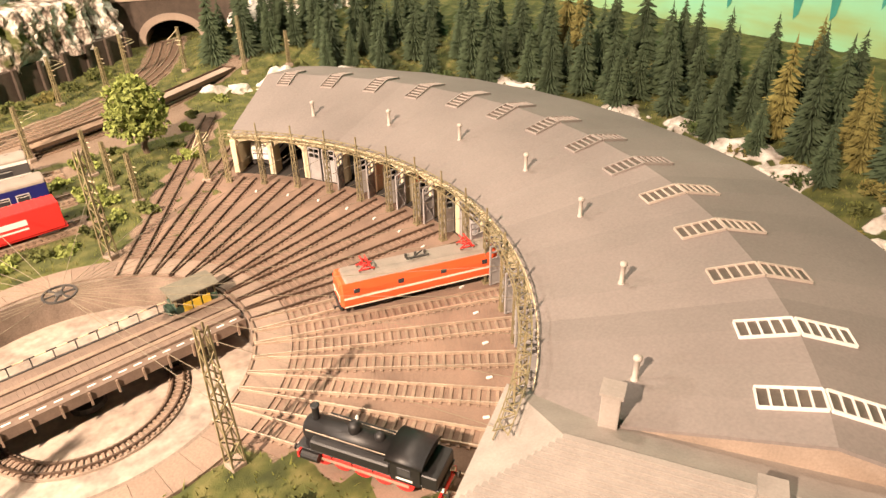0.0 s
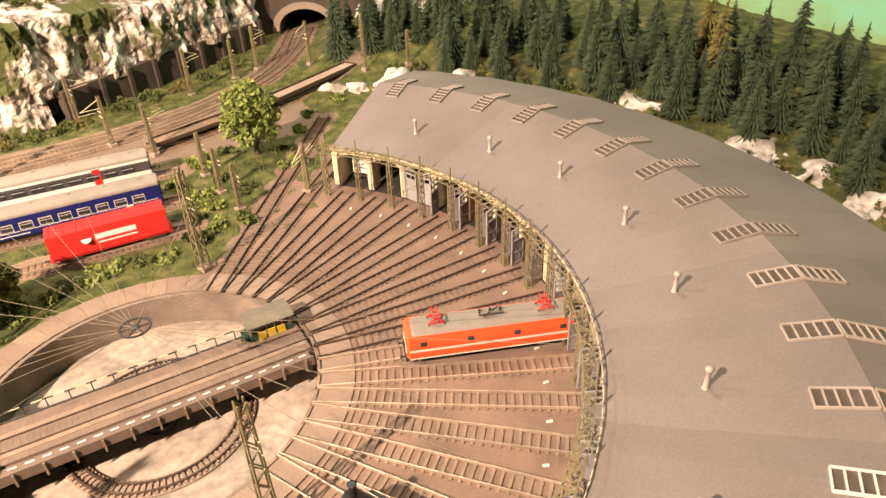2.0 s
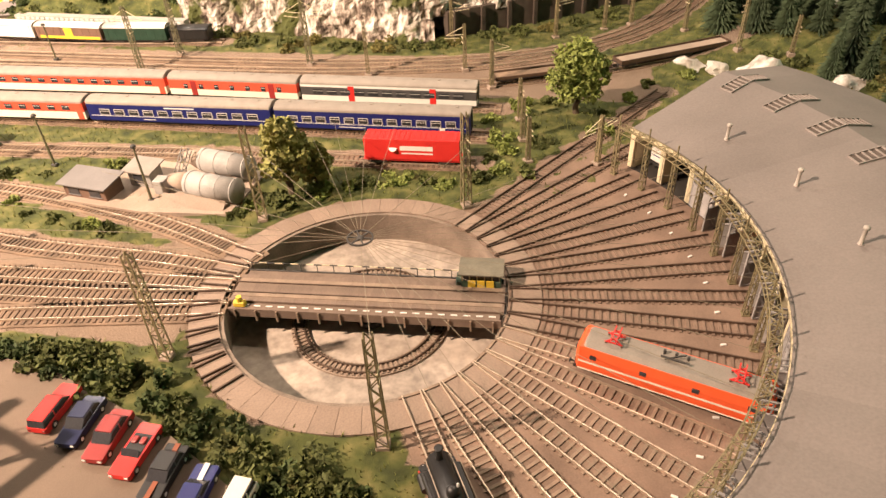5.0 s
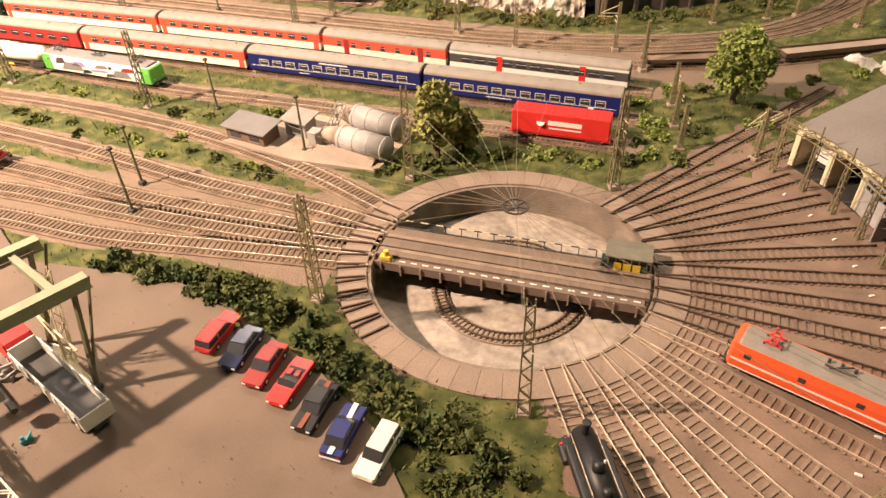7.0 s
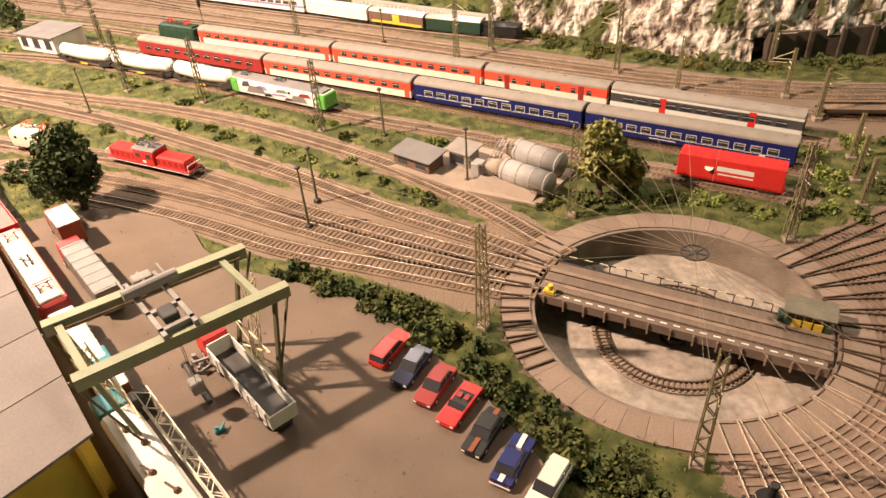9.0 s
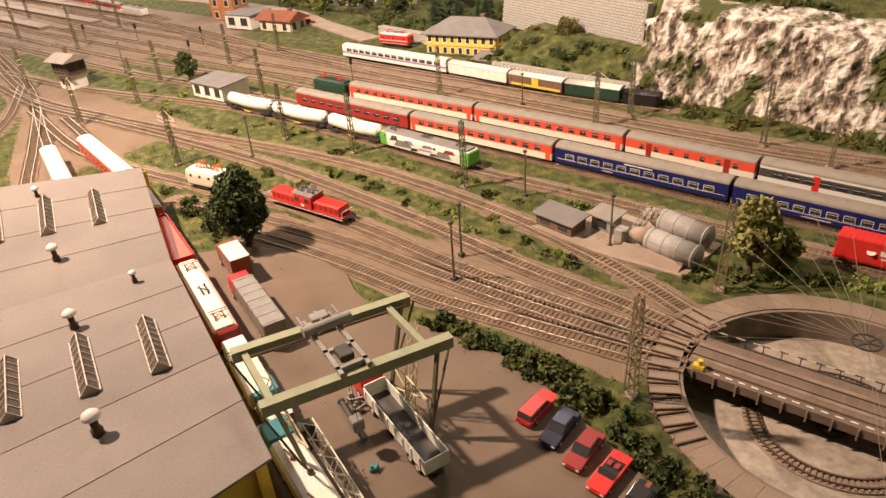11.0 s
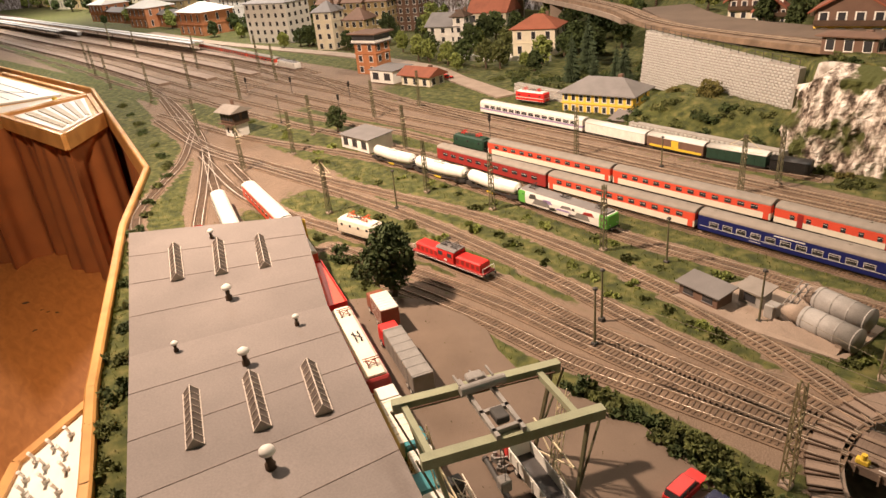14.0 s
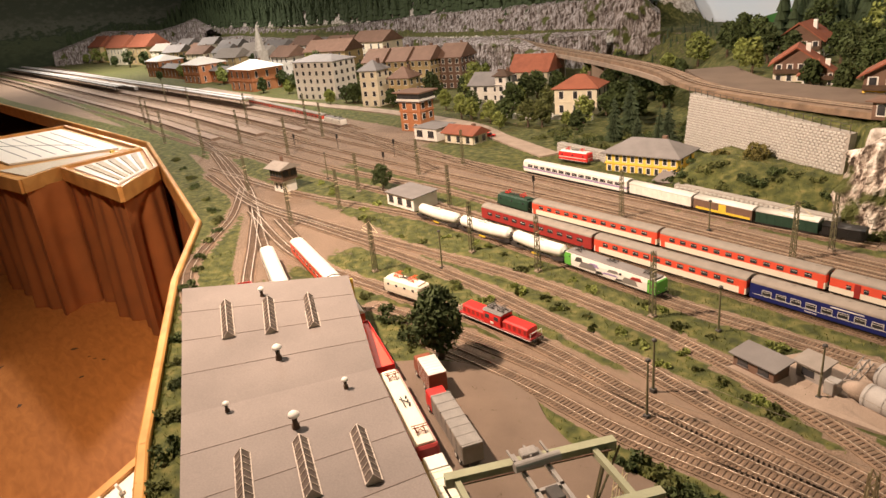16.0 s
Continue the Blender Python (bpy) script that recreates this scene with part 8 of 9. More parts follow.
TRUNK = MB().cyl((0, 0, -0.05), (0, 0, 0.6), 0.022, 0.008, n=7).data("trunk")


def conifer(x, y, h, rz, k, olive=False, label="dark green model spruce on the rocky slope", z=None, group="spruce trees"):
    z = float(height(np.array(x), np.array(y))) if z is None else z
    t = thing("spruce_tree", label if not olive else "olive-green larch among the dark spruces", "tree", group, pose(x, y, z, 0, 0, rz) @ Matrix.Diagonal((h * 1.12, h * 1.12, h, 1)))
    part("trunk", TRUNK, BARK, t)
    part("crown", (OLIVEFIRS[k % 2] if olive else CONIFERS[k % 4]), FIROLIVE if olive else FIR, t)


rnd = random.Random(21)
spots = []
tries = 0
while len(spots) < 112 and tries < 6000:
    tries += 1
    a, r = rnd.uniform(-48, 60), 0.865 + 0.21 * rnd.random() ** 1.2
    p = polar(r, a)
    if p.x > 1.24 or p.y > 0.93 or (a > 46 and r < 0.95):
        continue
    if any((p.x - q[0]) ** 2 + (p.y - q[1]) ** 2 < 0.047 ** 2 for q in spots):
        continue
    spots.append((p.x, p.y))
    h = rnd.uniform(0.092, 0.148) * (1.0 if r > 0.90 else 0.88)
    conifer(p.x, p.y, h, rnd.uniform(0, 360), len(spots), rnd.random() < 0.10 and a < 20)
for k, (x, y, h) in enumerate(((-1.63, 1.40, 0.20), (-1.56, 1.22, 0.17), (-1.30, 1.17, 0.17), (-1.40, 1.14, 0.13), (-1.37, 1.22, 0.14), (-1.70, 1.48, 0.15))):
    conifer(x, y, h, 40 * k, k, False, "tall green spruce on the grass slope above the depot")
for k in range(30):
    x, y = 0.555 + 0.23 * rnd.random(), 0.80 + 0.13 * rnd.random()
    if rnd.random() < 0.5:
        conifer(x, y, rnd.uniform(0.08, 0.13), rnd.uniform(0, 360), k)


def forest(name, n, x0, x1, y0, y1, h0, h1, label, seed):
    """A far wood of many small spruces in one sheet of geometry."""
    rng = random.Random(seed)
    mb = MB()
    for k in range(n):
        x, y = rng.uniform(x0, x1), rng.uniform(y0, y1)
        z = float(height(np.array(x), np.array(y))) - 0.01
        h = rng.uniform(h0, h1)
        for j in range(4):
            r = h * (0.24 - 0.05 * j)
            b = z + h * (0.08 + 0.22 * j)
            m = 7
            o = rng.uniform(0, 6)
            v = [(x + r * rng.uniform(0.7, 1.2) * math.cos(o + 6.283 * i / m), y + r * rng.uniform(0.7, 1.2) * math.sin(o + 6.283 * i / m), b - h * 0.03) for i in range(m)] + [(x, y, b + h * 0.34)]
            mb.add(v, [(i, (i + 1) % m, m) for i in range(m)])
    solid(name, mb, FIR, label, "forest", kind="stuff")


forest("far_forest", 1900, -12.9, -2.95, 3.12, 3.44, 0.14, 0.26, "dense dark spruce forest above the far cliffs", 4)
forest("far_forest", 50, -2.5, -1.95, 2.6, 3.3, 0.03, 0.06, "small dark spruces on the ridge below the painted sky", 15)
forest("far_forest", 420, -1.85, 1.2, 2.70, 3.4, 0.15, 0.26, "dark spruce forest behind the upper village", 5)
forest("far_forest", 260, -12.9, -12.5, 1.3, 3.1, 0.25, 0.5, "dark spruce forest at the far end of the room", 8)
forest("cliff_top_wood", 150, -0.5, 1.15, 1.35, 2.4, 0.08, 0.15, "spruce wood on the hill above the tunnel", 6)

# bushes: hedges and scattered shrubs, and grass fibres
rng = np.random.default_rng(7)


def bush(x, y, r, material, label, seed, z=0.0, per=90):
    g = np.random.default_rng(seed)
    cs = [(g.uniform(-1.0, 1.0) * r, g.uniform(-1.0, 1.0) * r, r * g.uniform(0.15, 0.75), r * g.uniform(0.28, 0.62)) for _ in range(7)]
    solid("bush", leaf_cloud(g, cs, int(per * 0.75), 0.0034, 0.75), material, label, "bush", "bushes", pose(x, y, z - 0.001))


hedge = [(-0.325, -0.128), (-0.30, -0.140), (-0.275, -0.128), (-0.265, -0.145), (-0.245, -0.130), (-0.235, -0.150), (-0.215, -0.140), (-0.205, -0.160), (-0.19, -0.145), (-0.16, -0.165), (-0.135, -0.178), (-0.115, -0.190), (-0.085, -0.205), (-0.06, -0.215),
         (-0.035, -0.222), (-0.01, -0.235), (0.015, -0.245), (0.03, -0.228), (0.045, -0.25), (0.06, -0.265), (0.02, -0.275), (-0.345, -0.135), (-0.37, -0.138), (-0.40, -0.132), (-0.43, -0.14)]
for k, (x, y) in enumerate(hedge):
    bush(x, y, 0.013 + 0.008 * ((k * 7) % 5) / 5, BUSH if k % 3 else LEAFDK, "dense olive-green hedge bush along the loading yard", 100 + k)
behind = [(-0.205, 0.128), (-0.19, 0.145), (-0.15, 0.165), (-0.11, 0.19), (-0.17, 0.18), (-0.08, 0.205), (-0.055, 0.222), (-0.02, 0.232), (0.02, 0.235), (0.05, 0.225), (0.09, 0.245), (0.115, 0.27), (0.10, 0.30), (0.12, 0.33), (0.145, 0.27), (0.11, 0.36), (0.15, 0.40),
          (0.09, 0.42), (0.17, 0.35), (0.25, 0.40), (0.26, 0.46), (0.30, 0.52), (0.18, 0.50), (0.13, 0.47), (0.34, 0.58), (0.40, 0.62)]
for k, (x, y) in enumerate(behind):
    bush(x, y, 0.010 + 0.008 * ((k * 5) % 4) / 4, LEAF if k % 2 else BUSH, "yellow-green wild bush in the grass behind the turntable", 140 + k)
foot = [(-0.60, 0.765), (-0.56, 0.770), (-0.52, 0.775), (-0.47, 0.755), (-0.42, 0.745), (-0.36, 0.735), (-0.30, 0.735), (-0.25, 0.720), (-0.20, 0.715), (-0.15, 0.72), (-0.10, 0.725), (-0.05, 0.735), (-0.02, 0.75), (0.05, 0.79), (0.10, 0.815), (0.16, 0.845), (0.22, 0.885), (0.28, 0.93), (-0.33, 0.71), (-0.44, 0.72)]
for k, (x, y) in enumerate(foot):
    bush(x, y, 0.014 + 0.010 * ((k * 3) % 4) / 4, BUSH if k % 3 else FIROLIVE, "low olive bush at the foot of the cliff", 180 + k)
rows = [(-1.0, 0.115, 0.20), (-1.0, 0.02, 0.06), (-0.75, 0.085, 0.13), (-1.3, 0.12, 0.17), (-0.55, 0.19, 0.24), (-0.8, 0.20, 0.24), (-1.5, 0.10, 0.2), (-1.2, 0.20, 0.235), (-2.0, 0.20, 0.30), (-1.7, 0.20, 0.28), (-0.43, 0.075, 0.10), (-0.62, 0.10, 0.13)]
k = 0
for x, y0, y1 in rows:
    for j in range(6):
        xx, yy = x + rng.uniform(-0.16, 0.16), rng.uniform(y0, y1)
        i, jj = np.abs(GX[:, 0] - xx).argmin(), np.abs(GY[-1] - yy).argmin()
        jj = int(np.abs(GY[i] - yy).argmin())
        if GRASSMASK[i, jj] > 0.6:
            k += 1
            bush(xx, yy, rng.uniform(0.006, 0.013), BUSH if k % 2 else LEAF, "small green shrub between the yard tracks", 220 + k, per=55)
edge = [(-0.80, -0.605), (-0.87, -0.575), (-0.95, -0.54), (-1.03, -0.515), (-1.12, -0.485), (-1.20, -0.455), (-0.72, -0.625), (-0.66, -0.645), (-1.35, -0.40), (-1.45, -0.36), (-1.55, -0.31), (-1.62, -0.27), (-1.72, -0.22), (-1.80, -0.17), (-1.88, -0.14), (-2.0, -0.11), (-2.15, -0.08), (-2.35, -0.05), (-2.5, -0.02), (-2.7, 0.01), (-2.9, 0.04),
        (-0.84, -0.12), (-0.86, -0.16), (-0.90, -0.14), (-0.95, -0.12), (-1.02, -0.12), (-1.10, -0.11), (-0.98, -0.15)]
for k, (x, y) in enumerate(edge):
    bush(x, y, rng.uniform(0.012, 0.020), LEAFDK if k % 2 else BUSH, "green bush along the wooden edge of the layout", 320 + k, per=70)
for k in range(60):
    a, r = rnd.uniform(-40, 52), rnd.uniform(0.765, 0.90)
    p = polar(r, a)
    bush(p.x, p.y, rnd.uniform(0.010, 0.02), (BUSH, LEAFDK, FIROLIVE)[k % 3], "small bush among the rocks behind the roundhouse", 400 + k, float(height(np.array(p.x), np.array(p.y))), 55)
for k in range(26):
    x, y = rnd.uniform(-1.12, -0.66), rnd.uniform(0.81, 0.93)
    bush(x, y, rnd.uniform(0.012, 0.022), LEAFDK if k % 3 else BUSH, "dark green bush on the slope below the stone wall", 480 + k, float(height(np.array(x), np.array(y))), 60)

for k in range(44):
    x = -0.60 + 0.95 * k / 43
    y = float(np.interp(x, CLIFF_X, CLIFF_Y) + np.interp(x, WIDTH_X, WIDTH_Y) * rnd.uniform(0.55, 1.25))
    bush(x, y, rnd.uniform(0.014, 0.026), (LEAFDK, BUSH, FIROLIVE)[k % 3], "dark bush growing along the top of the cliff", 520 + k, float(height(np.array(x), np.array(y))), 60)

for k in range(34):
    x, y = rnd.uniform(-1.85, -1.22), rnd.uniform(1.04, 1.42)
    bush(x, y, rnd.uniform(0.018, 0.036), (LEAFDK, BUSH, LEAFDK)[k % 3], "dark green bush on the grass slope above the depot", 570 + k, float(height(np.array(x), np.array(y))), 70)


def grass_fibres():
    ok = (GRASSMASK > 0.55) & (ROCKMASK < 0.4) & (GX > -1.75) & (GX < 0.95) & (GY < 1.15) & (GY > -0.66)
    ii, jj = np.nonzero(ok)
    g = np.random.default_rng(3)
    pick = g.integers(0, len(ii), 52000)
    x = GX[ii[pick], jj[pick]] + g.uniform(-0.006, 0.006, pick.size)
    y = GY[ii[pick], jj[pick]] + g.uniform(-0.006, 0.006, pick.size)
    z = GZ[ii[pick], jj[pick]]
    h = g.uniform(0.0022, 0.0058, pick.size)
    a = g.uniform(0, 6.283, pick.size)
    lx, ly = g.normal(0, 0.002, pick.size), g.normal(0, 0.002, pick.size)
    w = 0.0009
    v = np.empty((pick.size, 3, 3))
    v[:, 0] = np.stack([x - w * np.cos(a), y - w * np.sin(a), z - 0.001], -1)
    v[:, 1] = np.stack([x + w * np.cos(a), y + w * np.sin(a), z - 0.001], -1)
    v[:, 2] = np.stack([x + lx, y + ly, z + h], -1)
    f = np.arange(pick.size * 3).reshape(-1, 3)
    me = bpy.data.meshes.new("grass")
    me.from_pydata(v.reshape(-1, 3).tolist(), [], f.tolist())
    me.materials.append(GRASS)
    tagged(new("grass", me), "short yellow-green grass fibres between the tracks", "grass", kind="stuff")


grass_fibres()


def boulder(x, y, z, s, seed, label="jagged pale rock on the slope"):
    bm = bmesh.new()
    bmesh.ops.create_icosphere(bm, subdivisions=3, radius=1.0)
    for v in bm.verts:
        n = noise.fractal(v.co * 1.3 + Vector((seed * 3.1, 0, 0)), 0.8, 2.2, 4)
        v.co = v.co * (0.85 + 0.5 * n)
        v.co.z *= 0.6
    me = bpy.data.meshes.new("rock")
    bm.to_mesh(me)
    bm.free()
    me.materials.append(ROCK)
    ob = new("rock", me)
    ob.matrix_basis = pose(x, y, z, 0, 0, seed * 40) @ Matrix.Scale(s, 4)
    tagged(ob, label, "rock", "slope rocks")


for k in range(48):
    a, r = 54 - 86 * k / 47 + rnd.uniform(-1, 1), rnd.uniform(0.762, 0.83)
    p = polar(r, a)
    boulder(p.x, p.y, float(height(np.array(p.x), np.array(p.y))) - 0.003, rnd.uniform(0.010, 0.030), k)
for k in range(16):
    x, y = rnd.uniform(0.60, 0.80), rnd.uniform(0.86, 0.98)
    boulder(x, y, rnd.uniform(0.02, 0.10), rnd.uniform(0.025, 0.05), 70 + k, "pale rock crag beside the tunnel")

# ---- layout edging, control desks and room ----
ED = [(x, y) for x, y in zip(EDGE_X, EDGE_Y)]
for i in range(len(ED) - 1):
    a, b = Vector((*ED[i], 0)), Vector((*ED[i + 1], 0))
    d = (b - a).normalized()
    n = Vector((d.y, -d.x, 0))
    m = Matrix.Translation(a) @ Matrix((d, -n, Vector((0, 0, 1)))).transposed().to_4x4()
    L = (b - a).length
    solid("edge_board", MB().box(-0.004, L + 0.004, -0.016, 0.0, -0.065, 0.016, m, c=0.003), PINE, "honey pine edge board of the layout", "edging", "edge boards", kind="structure")
    if 1 < i < 6:
        mb = MB()
        steps = max(12, int(L / 0.012))
        for k in range(steps + 1):
            u = L * k / steps
            w = 0.012 * math.sin(u * 46 + i) + 0.006 * math.sin(u * 103)
            for z, g in ((-0.06, 0.3), (-0.30, 0.8), (-0.62, 1.3)):
                p = a + d * u + n * (0.0 if z > -0.1 else w * g) - n * 0.012
                mb.v.append((p.x, p.y, z))
        for k in range(steps):
            for j in range(2):
                mb.f.append((3 * k + j, 3 * k + j + 1, 3 * k + 4 + j, 3 * k + 3 + j))
        solid("curtain", mb, CURTAIN, "brown cloth curtain hanging below the layout edge", "curtain", "curtains", smooth=True)


def slab_poly(pts, z0, z1):
    n = len(pts)
    return MB().add([(x, y, z0) for x, y in pts] + [(x, y, z1) for x, y in pts], [tuple(range(n))[::-1], tuple(range(n, 2 * n))] + [(i, (i + 1) % n, n + (i + 1) % n, n + i) for i in range(n)])


def rim(pts, w, z0, z1):
    mb = MB()
    for p, q in zip(pts, pts[1:] + pts[:1]):
        mb.bar((*p, (z0 + z1) / 2), (*q, (z0 + z1) / 2), w, z1 - z0)
    return mb


desk = thing("control_desk", "pine control desk with white track-plan boards", "control desk")
T1 = [(-2.86, -0.050), (-2.62, -0.245), (-3.28, -0.335), (-3.36, 0.030)]
T2 = [(-3.30, -0.345), (-3.17, -0.505), (-3.62, -0.62), (-4.7, -0.72), (-4.7, -0.10), (-3.40, 0.02)]
part("desk_top", slab_poly(T1, -0.05, -0.004), PINE, desk)
part("desk_top", slab_poly(T2, -0.05, -0.006), PINE, desk)
part("desk_rim", rim(T1, 0.018, -0.05, 0.008), PINE, desk)
part("desk_rim", rim(T2, 0.018, -0.05, 0.008), PINE, desk)


def lerp4(q, u, v):
    a = Vector(q[0]).lerp(Vector(q[1]), u)
    b = Vector(q[3]).lerp(Vector(q[2]), u)
    return a.lerp(b, v)


B1 = [(-2.86, -0.085), (-2.69, -0.232), (-3.20, -0.300), (-3.28, -0.01)]
kb = part("key_board", slab_poly(B1, -0.004, 0.006), PANELWHITE, desk, "white board with rows of pale keys")
for j in range(5):
    for i in range(9):
        p, q = lerp4(B1, 0.06 + 0.18 * j, 0.06 + 0.1 * i), lerp4(B1, 0.06 + 0.18 * j + 0.10, 0.06 + 0.1 * i + 0.085)
        r, s = lerp4(B1, 0.06 + 0.18 * j + 0.10, 0.06 + 0.1 * i), lerp4(B1, 0.06 + 0.18 * j, 0.06 + 0.1 * i + 0.085)
        part("key", slab_poly([tuple(p)[:2], tuple(r)[:2], tuple(q)[:2], tuple(s)[:2]], 0.006, 0.0105), CARDBOARD, kb)
B2 = [(-3.52, -0.05), (-3.66, -0.50), (-4.60, -0.64), (-4.60, -0.14)]
pb = part("plan_board", slab_poly(B2, -0.004, 0.004), PANELWHITE, desk, "white board with a black track plan")
for j in range(6):
    p, q = lerp4(B2, 0.15 + 0.13 * j, 0.08), lerp4(B2, 0.15 + 0.13 * j, 0.92)
    part("plan_line", MB().bar((p.x, p.y, 0.0045), (q.x, q.y, 0.0045), 0.004, 0.001), BLACK, pb)
    if j < 5:
        p, q = lerp4(B2, 0.15 + 0.13 * j, 0.2 + 0.1 * j), lerp4(B2, 0.28 + 0.13 * j, 0.35 + 0.1 * j)
        part("plan_line", MB().bar((p.x, p.y, 0.0045), (q.x, q.y, 0.0045), 0.004, 0.001), BLACK, pb)
part("paper", slab_poly([(-3.36, -0.36), (-3.27, -0.47), (-3.55, -0.55), (-3.50, -0.15), (-3.40, -0.06)], -0.004, 0.0), CARDBOARD, desk, "pale sheet of paper")
part("yellow_knob", MB().cyl((-3.42, -0.10, 0.0), (-3.42, -0.10, 0.014), 0.010, n=10), YELLOW, desk)
fold = [Vector((*p, 0)) for p in ((-2.88, -0.035), (-2.64, -0.240), (-3.27, -0.325), (-3.185, -0.495), (-3.63, -0.61), (-4.7, -0.71))]
for k in range(5):
    a, b = fold[k], fold[k + 1]
    mb = MB()
    d = (b - a).normalized()
    n = Vector((-d.y, d.x, 0)) if k else Vector((-d.y, d.x, 0))
    steps = max(14, int((b - a).length / 0.012))
    for s in range(steps + 1):
        u = (b - a).length * s / steps
        w = (0.020 * math.sin(u * 21 + k) + 0.010 * math.sin(u * 57)) * min(1.0, 6 * s / steps, 6 * (1 - s / steps))
        for z, g in ((-0.045, 0.2), (-0.30, 0.9), (-0.62, 1.3)):
            p = a + d * u + n * w * g
            mb.v.append((p.x, p.y, z))
    for s in range(steps):
        for j in range(2):
            mb.f.append((3 * s + j, 3 * s + j + 1, 3 * s + 4 + j, 3 * s + 3 + j))
    solid("curtain", mb, CURTAIN, "brown cloth curtain hanging from the control desk", "curtain", "curtains", smooth=True)

side = thing("switch_strip", "dark glossy strip under the edge board, pale knobs added for reflections", "switch panel", m=pose(-1.90, -0.18, 0, 0, 0, math.degrees(math.atan2(-0.18 + 0.365, -1.90 + 1.50))))
part("strip", MB().box(-0.42, 0.60, 0.010, 0.016, -0.16, -0.066), GLASSDARK, side)
# Pale knobs added to stand for reflections in the mirror-like strip; none lights.
for k in range(14):
    part("lamp", MB().cyl((-0.20 + 0.035 * k, 0.016, -0.09 - 0.02 * (k % 3)), (-0.20 + 0.035 * k, 0.021, -0.09 - 0.02 * (k % 3)), 0.005, n=8), SILVER, side, "small pale knob added for a reflection")

sw = thing("switch_desk", "white control panel with toggle switches in a pine frame", "control panel")
S1 = [(-0.900, -0.602), (-0.835, -0.705), (-0.655, -0.800), (-0.590, -0.690)]
part("board", slab_poly(S1, -0.040, -0.010), PANELWHITE, sw)
part("panel_frame", rim(S1, 0.013, -0.045, -0.004), PINE, sw)
for i in range(4):
    for j in range(3):
        p = lerp4(S1, 0.25 + 0.22 * j + 0.05 * (i % 2), 0.14 + 0.12 * i)
        t = part("toggle_base", MB().cyl((p.x, p.y, -0.010), (p.x, p.y, -0.005), 0.0045, n=10), SILVER, sw)
        part("toggle_lever", MB().cyl((p.x, p.y, -0.005), (p.x + 0.005, p.y - 0.004, 0.009), 0.0016, 0.0024, n=8), SILVER, t)
for u, v, ma, lab in ((0.30, 0.78, BLACK, "black push button"), (0.62, 0.72, RED, "red push button")):
    p = lerp4(S1, u, v)
    part("push_button", MB().box(p.x - 0.009, p.x + 0.009, p.y - 0.006, p.y + 0.006, -0.010, 0.002, c=0.002), ma, sw, lab)

FLOORWOOD = wood_material("brown_floor_board", (0.34, 0.12, 0.026), (0.46, 0.18, 0.045), 5, (3, 9, 1), 0.5)
solid("room_floor", MB().box(-13.5, 2.2, -3.2, 3.7, -0.66, -0.62), FLOORWOOD, "worn brown floor of the hobby room", "floor", kind="structure")
speck = rnd
for k in range(70):
    x, y = speck.uniform(-3.0, -0.9), speck.uniform(-1.9, -0.45)
    s = speck.uniform(0.006, 0.018)
    solid("floor_speck", MB().add([(s * math.cos(i) * (0.5 + speck.random()), s * 0.6 * math.sin(i) * (0.5 + speck.random()), 0) for i in (0, 1, 2, 3, 4, 5)], [(0, 1, 2, 3, 4, 5)]), TIMBER, "small dark scrap lying on the floor", "scrap", "floor scraps", pose(x, y, -0.6185, 0, 0, 30 * k))

# Unseen shell round the layout, coloured dark so that it bounces little light.
ROOMWALL = mat("dark_room_shell", (0.07, 0.055, 0.042), 0.9, 0.08, 3, 0.05)
solid("ceiling", MB().box(-13.5, 2.2, -3.2, 3.7, 2.05, 2.1), ROOMWALL, "unseen ceiling coloured dark to cut bounced light", "ceiling", kind="structure")
solid("wall_south", MB().box(-13.5, 2.2, -3.3, -3.2, -0.62, 2.05), ROOMWALL, "plain room wall", "wall", kind="structure")
solid("wall_west", MB().box(-13.6, -13.5, -3.2, 3.7, -0.62, 2.05), ROOMWALL, "plain room wall", "wall", kind="structure")
solid("wall_north", MB().box(-13.5, 2.2, 3.7, 3.8, -0.62, 2.05), ROOMWALL, "plain room wall", "wall", kind="structure")
solid("wall_east", MB().box(2.2, 2.3, -3.2, 3.7, -0.62, 2.05), ROOMWALL, "plain room wall", "wall", kind="structure")


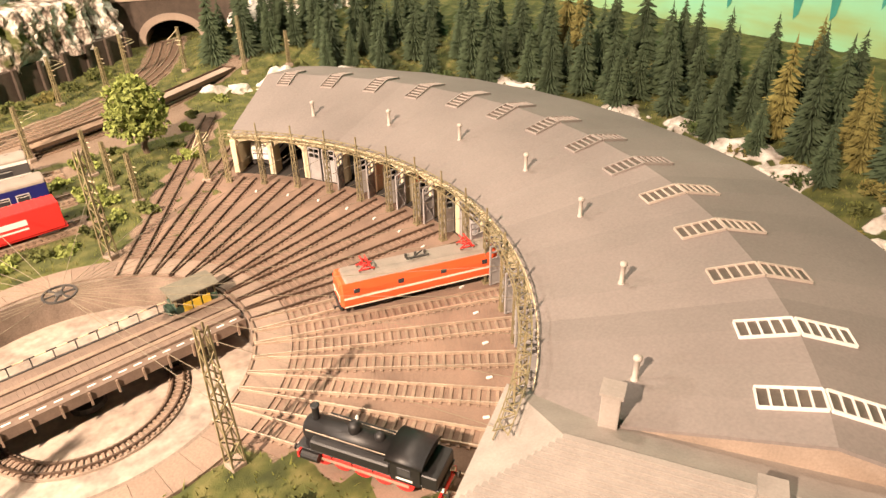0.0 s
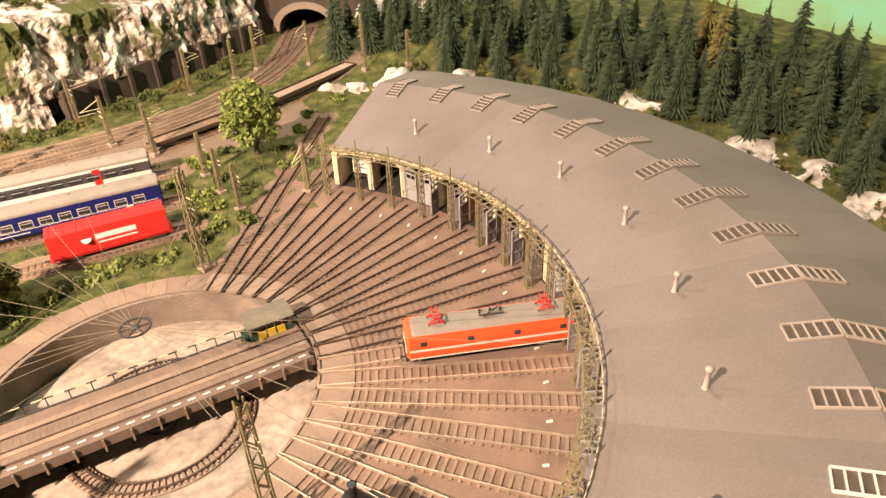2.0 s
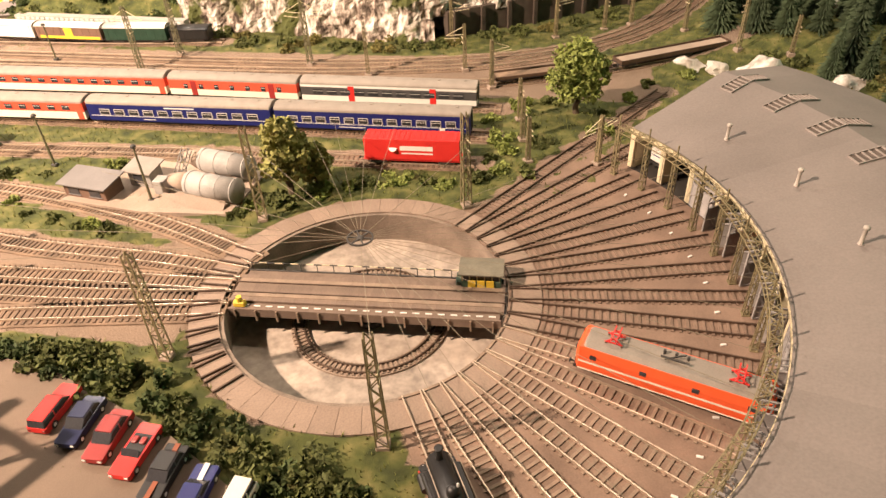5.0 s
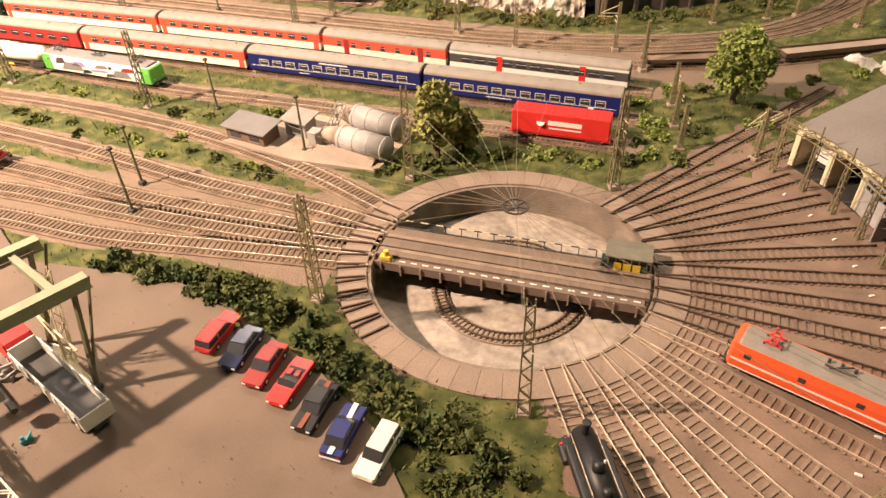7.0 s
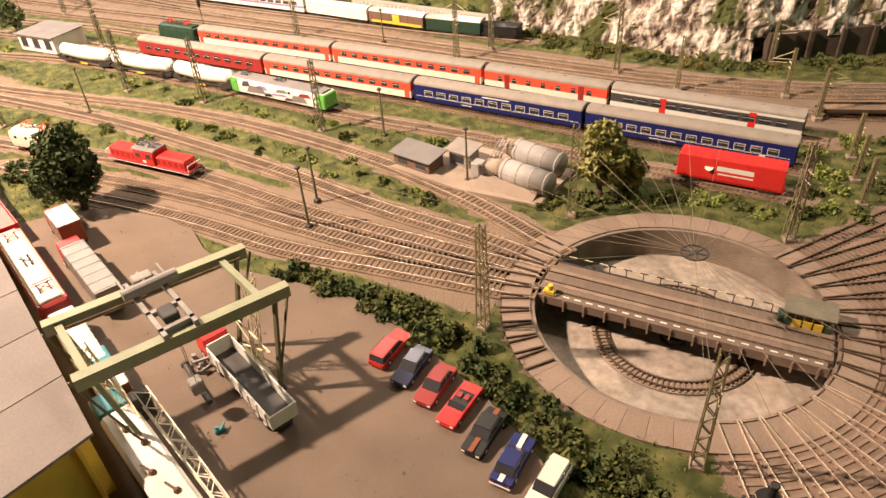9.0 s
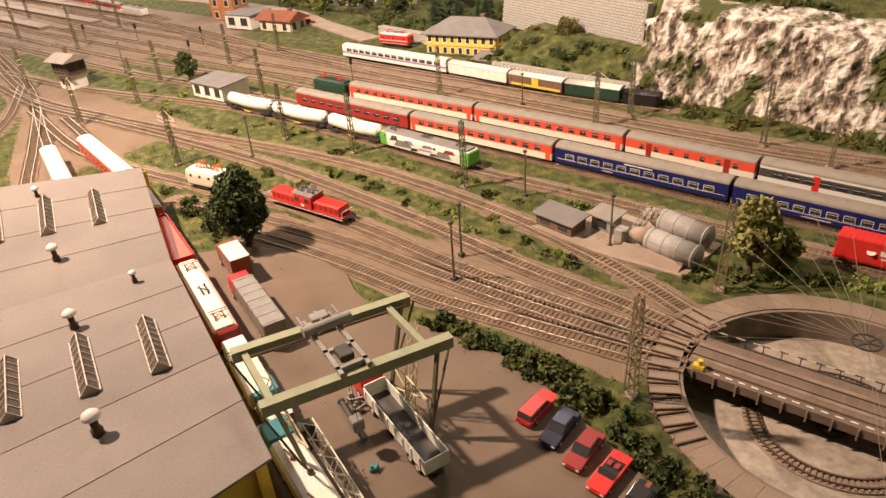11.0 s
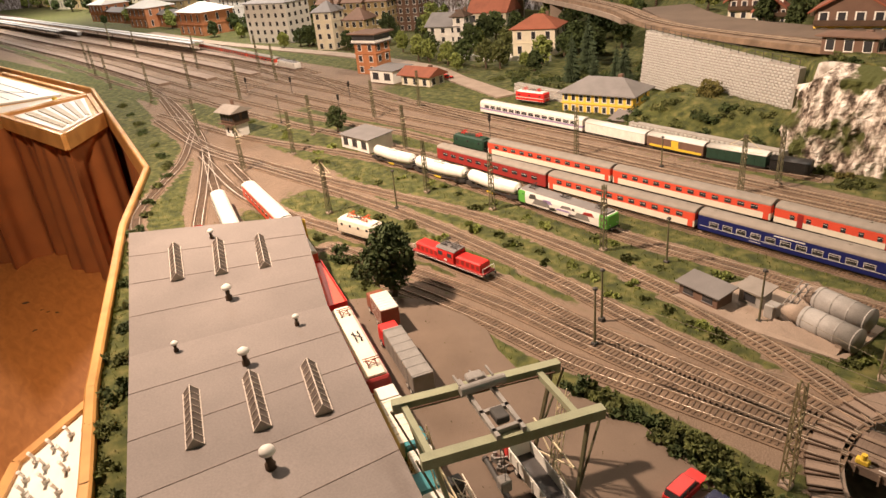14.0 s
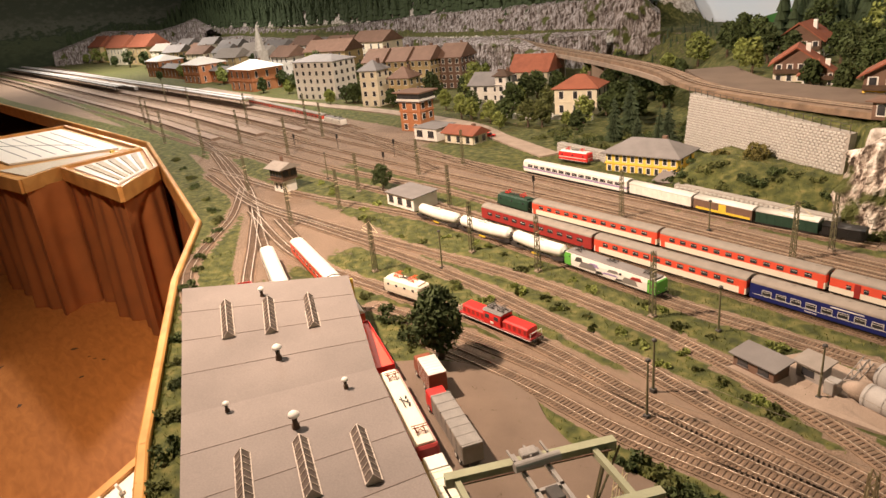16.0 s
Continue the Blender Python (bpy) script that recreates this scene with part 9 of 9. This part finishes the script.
def painted(name, stops, scale, stretch, z0, z1):
    """A hand-painted landscape: bands of colour by height, broken by brush noise."""
    m = bpy.data.materials.new(name)
    m.use_nodes = True
    n, l = m.node_tree.nodes, m.node_tree.links
    b = n["Principled BSDF"]
    tc = n.new("ShaderNodeTexCoord")
    mp = n.new("ShaderNodeMapping")
    mp.inputs["Scale"].default_value = stretch
    l.new(tc.outputs["Object"], mp.inputs["Vector"])
    t = n.new("ShaderNodeTexNoise")
    t.inputs["Scale"].default_value, t.inputs["Detail"].default_value = scale, 5
    l.new(mp.outputs[0], t.inputs["Vector"])
    sep = n.new("ShaderNodeSeparateXYZ")
    l.new(tc.outputs["Object"], sep.inputs[0])
    r = n.new("ShaderNodeMapRange")
    r.inputs["From Min"].default_value, r.inputs["From Max"].default_value = z0, z1
    l.new(sep.outputs["Z"], r.inputs["Value"])
    ad = n.new("ShaderNodeMath")
    ad.operation = "MULTIPLY_ADD"
    ad.inputs[1].default_value, ad.inputs[2].default_value = 0.9, -0.45
    l.new(t.outputs["Fac"], ad.inputs[0])
    sm = n.new("ShaderNodeMath")
    sm.operation = "ADD"
    l.new(r.outputs[0], sm.inputs[0])
    l.new(ad.outputs[0], sm.inputs[1])
    cr = n.new("ShaderNodeValToRGB")
    e = cr.color_ramp.elements
    while len(e) < len(stops):
        e.new(0.5)
    for k, (p, c) in enumerate(stops):
        e[k].position, e[k].color = p, (*c, 1)
    l.new(sm.outputs[0], cr.inputs[0])
    l.new(cr.outputs[0], b.inputs["Base Color"])
    b.inputs["Roughness"].default_value = 0.8
    return m


HILLS = painted("painted_meadow_hills", [(0.0, (0.26, 0.34, 0.12)), (0.25, (0.24, 0.50, 0.28)), (0.42, (0.22, 0.54, 0.36)), (0.50, (0.42, 0.52, 0.24)), (0.56, (0.24, 0.55, 0.38)), (0.75, (0.10, 0.42, 0.30)), (1.0, (0.04, 0.34, 0.27))], 5, (1, 1, 4), 0.0, 0.5)
SKY = painted("painted_sky", [(0.0, (0.72, 0.82, 0.95)), (0.35, (0.62, 0.78, 0.97)), (0.6, (0.40, 0.62, 0.92)), (1.0, (0.42, 0.60, 0.82))], 2.4, (1, 1, 1.6), 0.10, 1.1)
DARKHILL = painted("painted_dark_forest", [(0.0, (0.03, 0.045, 0.02)), (0.4, (0.07, 0.09, 0.045)), (0.55, (0.03, 0.05, 0.025)), (0.7, (0.12, 0.13, 0.10)), (1.0, (0.06, 0.075, 0.05))], 9, (1, 1, 2), 0.1, 0.8)
MEADOW = mat("painted_meadow_green", (0.045, 0.17, 0.035), 0.8, 0.35, 9, 0)
TEALPAINT = mat("teal_brush_paint", (0.035, 0.24, 0.19), 0.8, 0.25, 30, 0)
pt = thing("painted_strokes", "teal brush strokes running down the meadow backdrop", "painting", kind="structure")
for k in range(90):
    y, z = -0.85 + 2.3 * rnd.random(), rnd.uniform(0.10, 0.36)
    h, w = rnd.uniform(0.05, 0.15), rnd.uniform(0.004, 0.013)
    part("painted_stroke", MB().add([(1.2990, y - w * 0.5, z), (1.2990, y + w * 0.3, z - 0.012), (1.2990, y + w, z + h * 0.4), (1.2990, y + w * 0.8, z + h), (1.2990, y - w, z + h * 0.92), (1.2990, y - w * 0.8, z + h * 0.3)], [(0, 1, 2, 3, 4, 5)]), TEALPAINT, pt)
solid("backdrop_east", MB().box(1.30, 1.315, -1.1, 1.6, -0.05, 1.1), HILLS, "painted backdrop of green meadows and teal hills", "backdrop", kind="structure")
hill = [(-2.80, 0.0), (1.31, 0.0), (1.31, 0.95), (0.2, 0.86), (-0.8, 0.70), (-1.35, 0.58), (-1.75, 0.44), (-2.0, 0.30), (-2.35, 0.21), (-2.80, 0.19)]
solid("painted_hill", MB().add([(x, 3.455, z) for x, z in hill], [tuple(range(len(hill)))]), MEADOW, "bright green hill painted on the sky backdrop", "painting", kind="structure")
solid("backdrop_north", MB().box(-2.80, 1.315, 3.46, 3.475, -0.05, 1.3), SKY, "painted backdrop of sky and green hills", "backdrop", kind="structure")
solid("backdrop_forest", MB().box(-13.04, -2.80, 3.46, 3.475, -0.05, 1.3), DARKHILL, "painted backdrop of dark forested hills", "backdrop", kind="structure")
solid("backdrop_west", MB().box(-13.06, -13.045, -0.6, 3.46, -0.05, 1.3), DARKHILL, "painted backdrop of dark forested hills", "backdrop", kind="structure")
